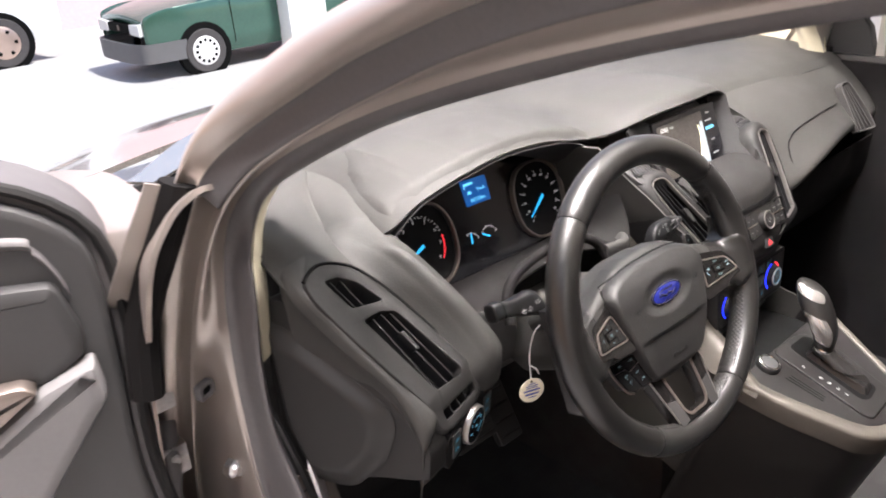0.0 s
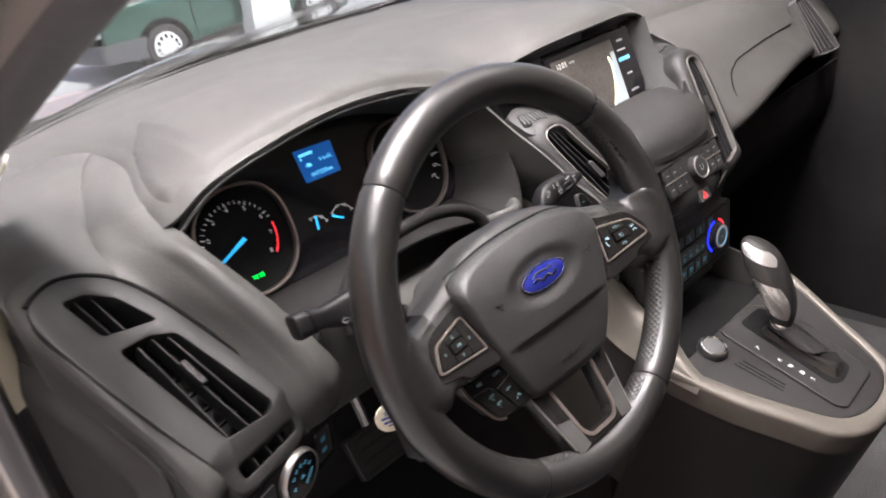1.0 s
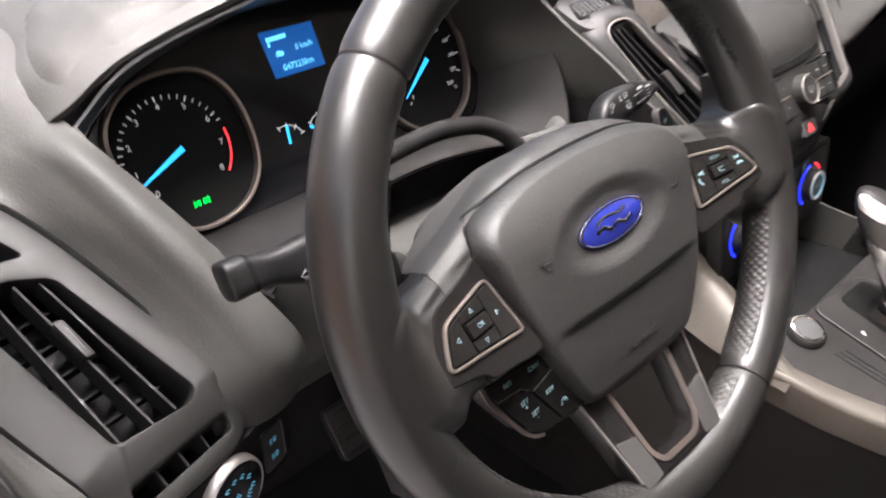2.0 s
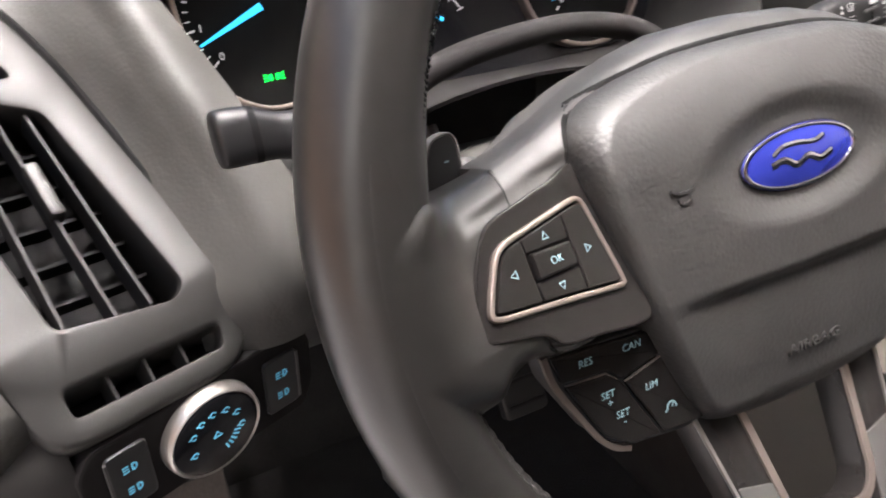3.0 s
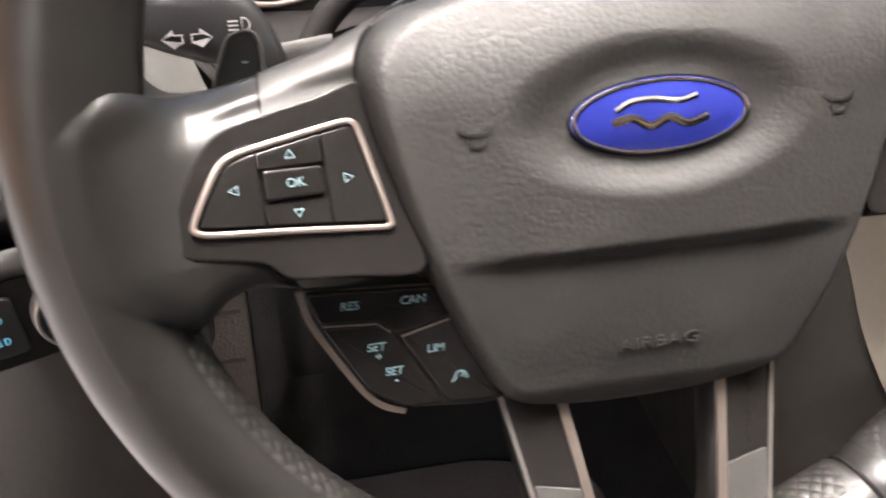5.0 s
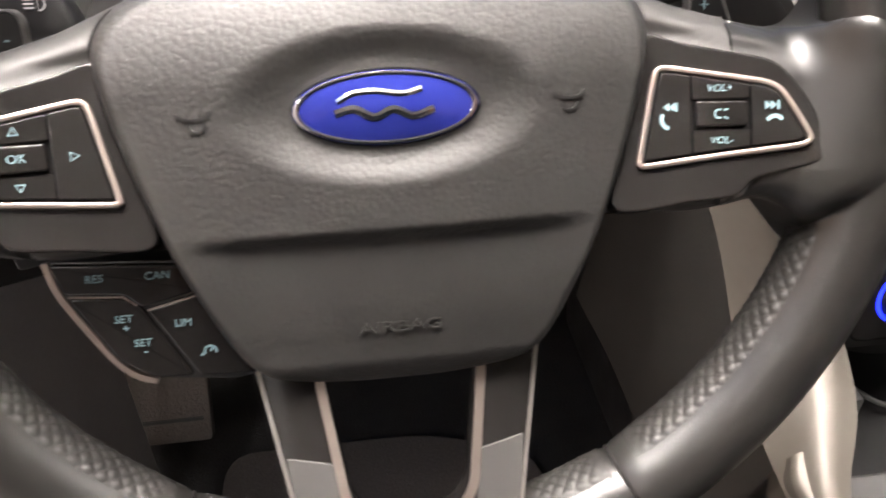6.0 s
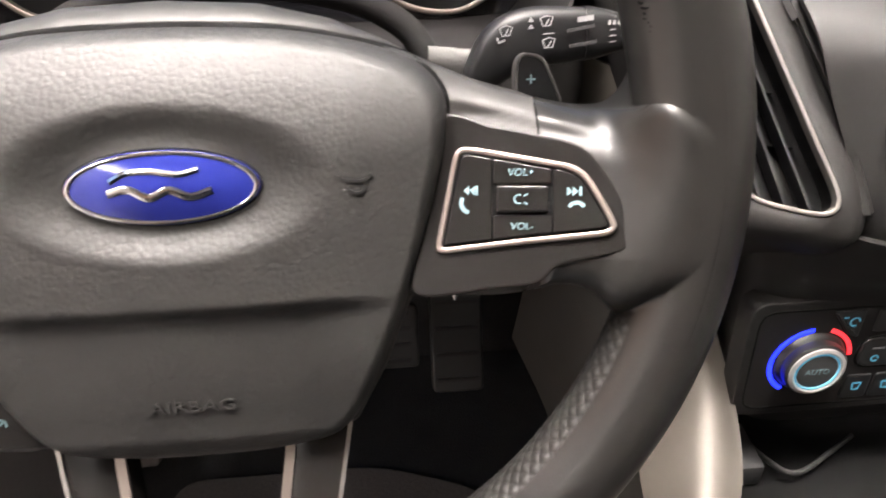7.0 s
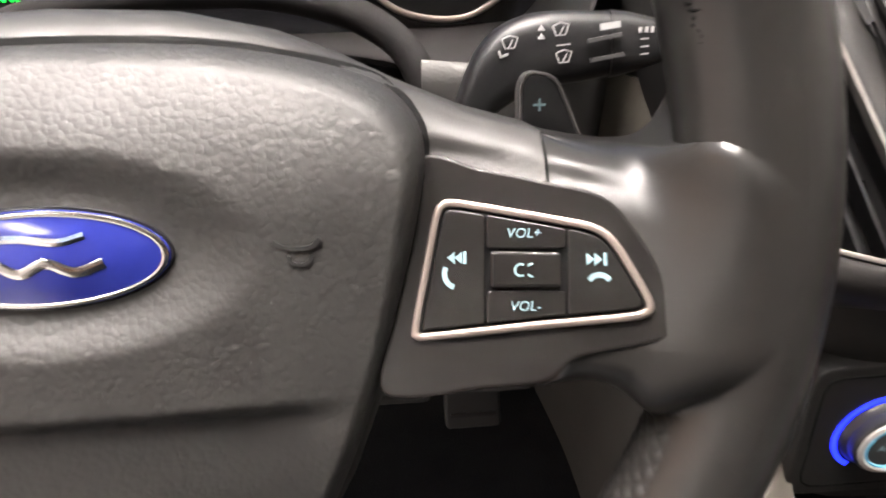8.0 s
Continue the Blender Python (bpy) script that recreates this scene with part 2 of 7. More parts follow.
def axes(origin, right, up):
    """A frame in millimetres: u to the right, v up, w out of the face."""
    r = Vector(right).normalized()
    o = r.cross(Vector(up)).normalized()
    u = o.cross(r)
    m = Matrix.Identity(4)
    for c, q in enumerate((r, u, o)):
        for k in range(3):
            m[k][c] = q[k]
    m.translation = origin
    return m @ MM


def rings(bm, loops, fr, closed=True, cap0=False, cap1=True):
    """Faces between successive loops of points in the frame fr; caps close the first and last."""
    vs = [[bm.verts.new(fr @ Vector(p)) for p in lp] for lp in loops]
    for a, b in zip(vs, vs[1:]):
        k = len(a)
        for i in range(k if closed else k - 1):
            j = (i + 1) % k
            bm.faces.new((a[i], a[j], b[j], b[i]))
    if cap0:
        bm.faces.new(list(reversed(vs[0])))
    if cap1:
        bm.faces.new(vs[-1])
    return vs


def at_w(pts, w):
    return [(p[0], p[1], w) for p in pts]


def plate(fr, outline, w0, w1, bevel=0.8, bm=None):
    """A slab with an outline, from w0 up to w1, with a rounded upper edge."""
    bm = bm or bmesh.new()
    o = [Vector(p[:2]) for p in outline]
    b = min(bevel, abs(w1 - w0) * 0.9)
    s = 1 if w1 > w0 else -1
    rings(bm, [at_w(o, w0), at_w(o, w1 - s * b), at_w(inset(o, b * 0.3), w1 - s * b * 0.3), at_w(inset(o, b), w1), at_w(inset(o, b * 1.4), w1)], fr, cap0=True)
    return bm


def ring_plate(fr, outer, inner, w0, w1, bevel=0.5, n=96, bm=None, depth=None):
    """A frame between two outlines; with depth its inner wall goes down to that w."""
    bm = bm or bmesh.new()
    a, c = even(outer, n), even(inner, n)
    k = min(range(n), key=lambda i: (c[i].xy - a[0].xy).length)
    c = c[k:] + c[:k]
    b = bevel
    down = w0 if depth is None else depth
    loops = [at_w(a, w0), at_w(a, w1 - b), at_w(inset(a, b * 0.3), w1 - b * 0.3), at_w(inset(a, b), w1), at_w(inset(c, -b), w1),
             at_w(inset(c, -b * 0.3), w1 - b * 0.3), at_w(c, w1 - b), at_w(c, down)]
    rings(bm, loops, fr, cap1=False)
    return bm


def dome(fr, outline, height, centre=(0, 0), nr=14, skirt=None, bm=None):
    """A skin over an outline whose w is height(u, v, s), s from 0 in the middle to 1 at the edge; skirt: the w of its back."""
    bm = bm or bmesh.new()
    c = Vector(centre)
    loops = []
    if skirt is not None:
        loops.append(at_w(outline, skirt))
    for i in range(nr):
        s = 1 - (i / nr) ** 1.35
        lp = []
        for p in outline:
            q = c + (Vector(p[:2]) - c) * s
            lp.append((q.x, q.y, height(q.x, q.y, s)))
        loops.append(lp)
    vs = rings(bm, loops, fr, cap1=False)
    mid = bm.verts.new(fr @ Vector((c.x, c.y, height(c.x, c.y, 0))))
    last = vs[-1]
    for i in range(len(last)):
        bm.faces.new((last[i], last[(i + 1) % len(last)], mid))
    if skirt is not None:
        bm.faces.new(list(reversed(vs[0])))
    return bm


def loft(rows, nu, nv, thick=0.0, bm=None):
    """A smooth sheet through a grid of points (rows of equal length); thick: metres, away from its face."""
    bm = bm or bmesh.new()
    across = [spline(r, nu) for r in rows]
    grid = [list(c) for c in zip(*[spline([across[i][j] for i in range(len(rows))], nv) for j in range(nu)])]
    vs = [[bm.verts.new(p) for p in r] for r in grid]
    for a, b in zip(vs, vs[1:]):
        for i in range(nu - 1):
            bm.faces.new((a[i], a[i + 1], b[i + 1], b[i]))
    if thick:
        bm.normal_update()
        back = [[bm.verts.new(v.co - v.normal * thick) for v in r] for r in vs]
        for a, b in zip(back, back[1:]):
            for i in range(nu - 1):
                bm.faces.new((a[i], b[i], b[i + 1], a[i + 1]))
        edge = [(0, i) for i in range(nu)] + [(j, nu - 1) for j in range(1, nv)] + [(nv - 1, i) for i in range(nu - 2, -1, -1)] + [(j, 0) for j in range(nv - 2, 0, -1)]
        for (j, i), (q, p) in zip(edge, edge[1:] + edge[:1]):
            bm.faces.new((vs[j][i], back[j][i], back[q][p], vs[q][p]))
    return bm


def sweep(path, section, closed=False, bm=None, caps=True):
    """A tube along a list of (point, normal, sideways) frames or plain points; section(i) gives its 2D points there."""
    bm = bm or bmesh.new()
    loops = []
    for i, (p, a, b) in enumerate(path):
        loops.append([p + a * q[0] + b * q[1] for q in section(i)])
    vs = [[bm.verts.new(q) for q in lp] for lp in loops]
    k = len(vs[0])
    n = len(vs)
    for i in range(n if closed else n - 1):
        a, b = vs[i], vs[(i + 1) % n]
        for j in range(k):
            bm.faces.new((a[j], a[(j + 1) % k], b[(j + 1) % k], b[j]))
    if caps and not closed:
        bm.faces.new(list(reversed(vs[0])))
        bm.faces.new(vs[-1])
    return bm


def along(pts, up=(0, 0, 1)):
    """Frames for sweep() along points."""
    p, out = [Vector(q) for q in pts], []
    for i, q in enumerate(p):
        d = (p[min(i + 1, len(p) - 1)] - p[max(i - 1, 0)]).normalized()
        a = d.cross(Vector(up))
        a = a.normalized() if a.length > 1e-6 else Vector((1, 0, 0))
        out.append((q, a, a.cross(d).normalized()))
    return out


def circle(rx, ry=None, k=16):
    ry = rx if ry is None else ry
    return [(rx * math.cos(2 * math.pi * i / k), ry * math.sin(2 * math.pi * i / k)) for i in range(k)]


def rod(pts, r, k=10, n=0, bm=None, up=(0, 0, 1)):
    """A round bar along points; n smooths it."""
    p = spline(pts, n) if n else pts
    c = circle(r, k=k)
    return sweep(along(p, up), lambda i: c, bm=bm)


def turned(fr, profile, k=32, bm=None):
    """A turned body about the frame's w axis from (radius, w) points."""
    bm = bm or bmesh.new()
    rings(bm, [[(r * math.cos(2 * math.pi * i / k), r * math.sin(2 * math.pi * i / k), w) for i in range(k)] for r, w in profile], fr, cap0=True)
    return bm


def box(x0, y0, z0, x1, y1, z1, bevel=0.0, bm=None):
    bm = bm or bmesh.new()
    m = Matrix.Translation(((x0 + x1) / 2, (y0 + y1) / 2, (z0 + z1) / 2)) @ Matrix.Diagonal((abs(x1 - x0), abs(y1 - y0), abs(z1 - z0), 1))
    made = bmesh.ops.create_cube(bm, size=1, matrix=m)["verts"]
    if bevel:
        edges = list({e for v in made for e in v.link_edges})
        bmesh.ops.bevel(bm, geom=edges, offset=bevel, segments=2, affect="EDGES", profile=0.6)
    return bm


def link_mesh(name, bm, mat, angle=35):
    me = bpy.data.meshes.new(name)
    bmesh.ops.recalc_face_normals(bm, faces=bm.faces)
    bm.to_mesh(me)
    bm.free()
    me.materials.append(mat)
    for p in me.polygons:
        p.use_smooth = True
    me.set_sharp_from_angle(angle=radians(angle))
    return new(name, me)


def thing(name, place, label, category, group="", kind=""):
    """An empty at a thing's base, for its parts."""
    e = new(name)
    e.empty_display_size = 0.02
    e.matrix_world = Matrix.Translation(place)
    return tagged(e, label, category, group, kind)


def root_inverse(ob):
    m = Matrix.Identity(4)
    while ob:
        m = ob.matrix_basis @ m if ob.parent is None else ob.matrix_parent_inverse @ ob.matrix_basis @ m
        ob = ob.parent
    return m.inverted()


def part(name, bm, mat, parent, label="", angle=35):
    ob = link_mesh(name, bm, mat, angle)
    ob.parent = parent
    ob.matrix_parent_inverse = root_inverse(parent)
    return tagged(ob, label)


def solo(name, bm, mat, label, category, group="", kind="", angle=35):
    return tagged(link_mesh(name, bm, mat, angle), label, category, group, kind)


def letters(fr, words, u, v, w, size, mat, name, parent, depth=0.15, slant=0.0, turn=0.0, wide=1.0):
    """Raised lettering on a face: size is the height of the capitals in millimetres."""
    cu = bpy.data.curves.new(name, "FONT")
    cu.body, cu.size, cu.align_x, cu.align_y = words, size / 0.7, "CENTER", "CENTER"
    cu.extrude, cu.shear, cu.resolution_u = depth, slant, 3
    tmp = bpy.data.objects.new(name, cu)
    me = bpy.data.meshes.new_from_object(tmp)
    bpy.data.objects.remove(tmp)
    me.transform(fr @ Matrix.Translation((u, v, w)) @ Matrix.Rotation(turn, 4, "Z") @ Matrix.Diagonal((wide, 1, 1, 1)))
    me.materials.clear()
    me.materials.append(mat)
    ob = new(name, me)
    ob.parent = parent
    ob.matrix_parent_inverse = root_inverse(parent)
    return ob


def stroke(fr, pts, w, width, bm=None, high=0.25, n=0):
    """A thin raised line on a face."""
    p = [Vector(q[:2]) for q in (spline(pts, n) if n else pts)]
    bm = bm or bmesh.new()
    left, right = [], []
    for i, q in enumerate(p):
        d = (p[min(i + 1, len(p) - 1)] - p[max(i - 1, 0)]).normalized()
        s = Vector((-d.y, d.x)) * width / 2
        left.append(q + s)
        right.append(q - s)
    rings(bm, [at_w(left + right[::-1], w), at_w(left + right[::-1], w + high)], fr, cap0=True)
    return bm


def edge_round(d, r, deep):
    """How far a rounded edge falls at a distance d inside its outline."""
    f = 1 - min(1.0, d / r)
    return deep * (1 - math.sqrt(max(0.0, 1 - f * f)))


def arc(cx, cy, r, a0, a1, n=24, ry=None):
    ry = r if ry is None else ry
    return [(cx + r * math.cos(radians(a0 + (a1 - a0) * i / (n - 1))), cy + ry * math.sin(radians(a0 + (a1 - a0) * i / (n - 1)))) for i in range(n)]


def smooth(x):
    x = min(1.0, max(0.0, x))
    return x * x * (3 - 2 * x)

# ---- steering wheel ----
TIP = radians(20.16)
FW = axes((0.0, 0.004, 0.897), (1, 0, 0), (0, math.sin(TIP), math.cos(TIP)))
wheel = thing("steering_wheel", (0.0, 0.004, 0.897), "black leather steering wheel with grained airbag hub and silver trims", "steering wheel")
RIM_R, RIM_T = 169.5, 17.3


def rim_point(phi, radial, w):
    return FW @ Vector(((RIM_R + radial) * math.cos(phi), (RIM_R + radial) * math.sin(phi), w))


def rim_section(phi, k=28):
    """The grip's cross-section: fuller towards the driver at the thumb rests."""
    deg = math.degrees(phi) % 360
    out = []
    thumb = max(math.exp(-((deg - 172) / 16) ** 2), math.exp(-((((deg + 180) % 360) - 188) / 16) ** 2))
    for i in range(k):
        a = 2 * math.pi * i / k
        rad, w = RIM_T * math.cos(a), (RIM_T + 0.7) * math.sin(a)
        if math.cos(a) < 0:
            rad *= 1 + 0.22 * thumb
        out.append((rad, w))
    return out


def rim_piece(a0, a1, name, label):
    n = int(abs(a1 - a0) / 1.5)
    bm, loops = bmesh.new(), []
    for i in range(n + 1):
        d = a0 + (a1 - a0) * i / n
        gap = min(abs(d - a0), abs(a1 - d))
        s = 1 - 0.07 * math.exp(-(gap / 0.9) ** 2)
        loops.append([rim_point(radians(d), r * s, w * s) for r, w in rim_section(radians(d))])
    rings(bm, loops, Matrix.Identity(4), cap0=True)
    return part(name, bm, M_LEATHER, wheel, label)


rim_piece(43, 133, "rim_top", "smooth worn black leather")
rim_piece(133.3, 239.7, "rim_side", "")
rim_piece(-60.3, 42.7, "rim_side", "")
rim_piece(240, 299.4, "rim_bottom", "")
for a0, a1 in ((-60.3, 42.7), (133.3, 239.7)):
    for a in (a0, a1):
        bm = bmesh.new()
        rings(bm, [[rim_point(radians(a + da), r * s, w * s) for r, w in rim_section(radians(a))] for da, s in ((-0.25, 0.96), (0.0, 0.985), (0.25, 0.96))], Matrix.Identity(4), cap1=False)
        part("seam", bm, M_GLOOM, wheel)


def quilted(a0, a1):
    """The inner grip: leather pressed into small lozenges."""
    bm, loops = bmesh.new(), []
    n, k = int(abs(a1 - a0) * 8.0), 80
    for i in range(n + 1):
        d = a0 + (a1 - a0) * i / n
        fade = smooth(min(abs(d - a0), abs(a1 - d)) / 3.0)
        lp = []
        for j in range(k + 1):
            a = radians(146 + (284 - 146) * j / k)
            lattice = abs(math.sin(math.pi * (d * 0.5 + j * 0.085))) * abs(math.sin(math.pi * (d * 0.5 - j * 0.085)))
            rise = (0.1 + 0.65 * lattice ** 0.5 * fade) * smooth(min(j, k - j) / 6.0) - 0.3 * (1 - smooth(min(j, k - j) / 6.0))
            lp.append(rim_point(radians(d), (RIM_T + rise) * math.cos(a), (RIM_T + 0.7 + rise) * math.sin(a)))
        loops.append(lp)
    rings(bm, loops, Matrix.Identity(4), closed=False, cap1=False)
    part("inner_grip", bm, M_QUILT, wheel, "lozenge-textured leather on the inside of the rim")


quilted(-57.5, -17)
quilted(-74, -61.5)
quilted(197, 237)
quilted(241.5, 254)
quilted(21, 40)
quilted(139, 159)

HUB_R = [(0, 48.8), (16, 48.5), (34, 47.5), (49, 45.3), (65, 41.5), (78, 36.5), (86, 29), (88.5, 20), (86.5, 5), (82.5, -12), (77.5, -30), (69, -54), (59, -77), (52, -88),
         (43, -94.5), (22, -97.5), (0, -98)]
HUB = even(spline(HUB_R + mirror(HUB_R)[1:-1], 500, closed=True), 280)
SHELL_R = [(0, 56.5), (30, 55), (52, 50), (68, 43.5), (81, 36.8), (100, 28.5), (117.4, 23.3), (117.4, 8), (117.4, -10), (117.4, -38.5), (96, -41.5), (76, -44), (66, -70), (54, -92), (30, -99), (0, -100)]
SHELL = even(SHELL_R + mirror(SHELL_R)[1:-1], 320)
REST = [(117.0, 23.45), (121, 22.0), (136, 19.2), (147, 20.5), (154, 30), (158, 46), (172, 46), (172, -72), (160, -67), (151, -59), (144.5, -51), (138, -43.5), (132, -39), (124, -37), (112, -39.5), (117.0, -30), (117.0, 0)]
rest_line = even(spline(REST[:6], 80) + [Vector((172, 46)), Vector((172, -72))] + spline(REST[8:15], 80) + [Vector((117.0, -30)), Vector((117.0, 0))], 260)
free_edge = [q for q in SHELL if 0 <= q.x < 116.5] + [q for q in rest_line if 117.5 < q.x < 157 or (q.y < -34 and q.x < 157)]


def pod_plane(u, v):
    """The plane of the key panels."""
    return 2.6 + 0.2 * (u - 112) - 0.3 * (v + 8)


def spoke_w(u, v, s=0):
    """The common surface of the spokes' plastic and leather."""
    u = abs(u)
    d = min((q.x - u) ** 2 + (q.y - v) ** 2 for q in free_edge) ** 0.5
    plane = pod_plane(u, min(19.0, max(-26.0, v))) - 0.7
    ridge = 2.0 * smooth((v - 20.5 + 0.225 * (u - 85)) / 5) * (1 - smooth((u - 122) / 22))
    level = -11.5 + (plane + 11.5) * smooth((u - 70) / 34) + ridge
    r = math.hypot(u, v)
    end = max(smooth((-v - 22) / 28), smooth((v - 6) / 27))
    wide = RIM_T * (1 + 0.22 * math.exp(-((math.degrees(math.atan2(v, u)) - 8) / 16) ** 2)) if r < RIM_R else RIM_T
    x = max(r, RIM_R - (wide - 0.5) * end) - RIM_R
    crest = (RIM_T + 0.7) * math.sqrt(max(0.0, 1 - (x / wide) ** 2)) - 0.7 * smooth((r - RIM_R - 1) / 4)
    level += (crest - level) * smooth((r - 137) / (26 - 12 * end))
    fade = (1 - 0.8 * smooth((r - 136) / 16)) * (1 - end * smooth((r - 147) / 10))
    level -= 3.2 * max(smooth((v - 16) / 8), smooth((-v - 42) / 8)) * smooth((u - 128) / 10) * max(0.0, 1 - d / 7) ** 2
    return level - fade * (edge_round(d, 17, 15) if v > -8 else edge_round(d, 9, 9))


part("hub_shell", dome(FW, SHELL, spoke_w, (0, -15), 48, skirt=-36), M_SHELL, wheel, "satin grey plastic shell of the spokes")


def hub_w(u, v, s):
    face = 8.5 - 4.0 * (u / 86) ** 2
    face -= 14.0 * max(0, (v - 7) / 40) ** 2
    face -= (4.4 * smooth((-v - 35.5) / 6.5) - 2.2 * smooth((-v - 41) / 34)) * (1 - smooth((abs(u) - 40) / 34))
    face -= 6.0 * smooth((-v - 42) / 52)
    face -= 4.4 * smooth((-v - 84) / 12)
    e = math.hypot(u / 38, (v - 2.5) / 18.5)
    face -= 4.4 * (1 - smooth((e - 0.72) / 0.64))
    rim = math.sqrt(max(0.0, 1 - (1 - min(1.0, (1 - s) / 0.085)) ** 2))
    return -16 + (16 + face) * rim


part("airbag_cover", dome(FW, HUB, hub_w, (0, -18), 100, skirt=-20), M_HUB, wheel, "grained dark grey plastic airbag cover")
rim_line = sorted((q for q in HUB if q.y > 8), key=lambda q: math.atan2(q.x, q.y))
bm = bmesh.new()
rings(bm, [[(q.x * k, q.y * k + e, spoke_w(q.x * k, q.y * k + e) + h) for q in rim_line] for k, e, h in ((0.985, -0.4, 0.1), (0.998, 0.1, 0.22), (1.010, 0.6, 0.22), (1.013, 0.8, -0.4))], FW, closed=False, cap1=False)
part("cover_gap", bm, M_VOID, wheel, "dark gap along the cover's upper edge")
part("shell_back", plate(FW, even(rounded([(-104, -34), (-104, 16), (-84, 30), (-58, 43), (-28, 50), (28, 50), (58, 43), (84, 30), (104, 16), (104, -34)], 10, 5), 120), -62, -26, 7), M_SHELL, wheel, "grey rear half of the spoke shell")
part("hub_back", plate(FW, inset(HUB, 5), -70, -22, 6), M_BLACK, wheel)

# badge: a blue oval with a silver edge and plain silver strokes
FB = FW @ Matrix.Translation((0.4, 1.8, 4.3))
ell = lambda a, b, k=72: [(a * math.cos(2 * math.pi * i / k), b * math.sin(2 * math.pi * i / k)) for i in range(k)]
badge = part("badge", dome(FB, ell(28.8, 11.4), lambda u, v, s: 0.4 + 2.0 * (1 - s * s), nr=8, skirt=-2), M_BLUE, wheel, "domed blue oval badge")
part("badge_edge", ring_plate(FB, ell(28.6, 11.2), ell(26.9, 9.9), -1, 1.15, 0.4), M_CHROME, badge, "thin silver oval ring")
part("badge_back", plate(FB, ell(29.6, 12.2), -3, 0.2, 0.5), M_GLOSS, badge)


def badge_w(u, v):
    return 0.4 + 2.0 * (1 - (u / 28.8) ** 2 - (v / 11.4) ** 2) + 0.02


for pts, wd in (([(-15, 2.6), (-10, 5.0), (-3, 5.3), (5, 4.2), (11, 5.4)], 1.7), ([(-16, -1.0), (-10, 0.2), (-4, -2.6), (2, -0.4), (8, -2.8), (14.5, -1.0)], 2.4)):
    bm = bmesh.new()
    c = spline([(*p, 0) for p in pts], 40)
    top, low = [], []
    for i, q in enumerate(c):
        d = (c[min(i + 1, 39)] - c[max(i - 1, 0)]).normalized()
        s = Vector((-d.y, d.x, 0)) * wd / 2
        for lp, e in ((top, q + s), (low, q - s)):
            lp.append((e.x, e.y, badge_w(e.x, e.y) + 0.1))
    rings(bm, [top, [(0.5 * (a[0] + b[0]), 0.5 * (a[1] + b[1]), 0.5 * (a[2] + b[2]) + 0.35) for a, b in zip(top, low)], low], FB, closed=False, cap1=False)
    part("badge_stroke", bm, M_CHROME, badge, "plain silver stroke")

# pressed horn marks and lettering on the cover
for side in (-1, 1):
    bm = bmesh.new()
    k = 57.5 * side
    hw = hub_w(k, 1.5, 0.6) - 0.1
    stroke(FW, [(k - 5.2, 3.4), (k - 2, 1.9), (k + 3, 1.9), (k + 5.4, 3.8)], hw, 1.0, bm, 0.55, n=10)
    stroke(FW, arc(k + 0.6, -0.2, 2.5, 10, -190, 16, 1.9), hw, 0.9, bm, 0.55)
    part("horn_mark", bm, M_BLACK, wheel, "pressed horn symbol")
letters(FW, "AIRBAG", 0.6, -72.0, hub_w(0, -72.0, 0.6) + 0.1, 4.0, M_HUB, "pressed_lettering", wheel, 0.6, wide=1.42)


def clip(poly, axis, value, keep):
    """The outline cut at a line: keep +1 keeps what lies above the value."""
    out = []
    for i, b in enumerate(poly):
        a = poly[i - 1]
        fa, fb = (a[axis] - value) * keep, (b[axis] - value) * keep
        if (fa < 0) != (fb < 0):
            f = fa / (fa - fb)
            out.append(Vector((a[0] + (b[0] - a[0]) * f, a[1] + (b[1] - a[1]) * f)))
        if fb >= 0:
            out.append(Vector(b[:2]))
    return out


def clean(poly, d=0.12):
    out = []
    for p in poly:
        if not out or (Vector(p) - Vector(out[-1])).length > d:
            out.append(p)
    if (Vector(out[0]) - Vector(out[-1])).length < d:
        out.pop()
    return out


POD = [(-27, 27.7), (-12, 24.6), (2, 21.6), (16.4, 17.8), (24, 10), (29.5, 1), (34, -10), (33.4, -14), (29.6, -16.6), (14, -19.8), (9, -21.6), (3.4, -26.4), (-10, -28.2), (-36, -30.2), (-33, -10), (-29, 10)]
TRIM = [(-29, -14.5), (-26.4, 0), (-23.6, 14), (-21.5, 16.8), (-18, 17.2), (-5, 15), (7, 12.8), (14, 11.3), (18.8, 8.4), (23.5, 1.5), (27.8, -6.4), (28.2, -9.2), (26, -11), (20, -12), (0, -14), (-25, -16.9), (-28, -16.6)]


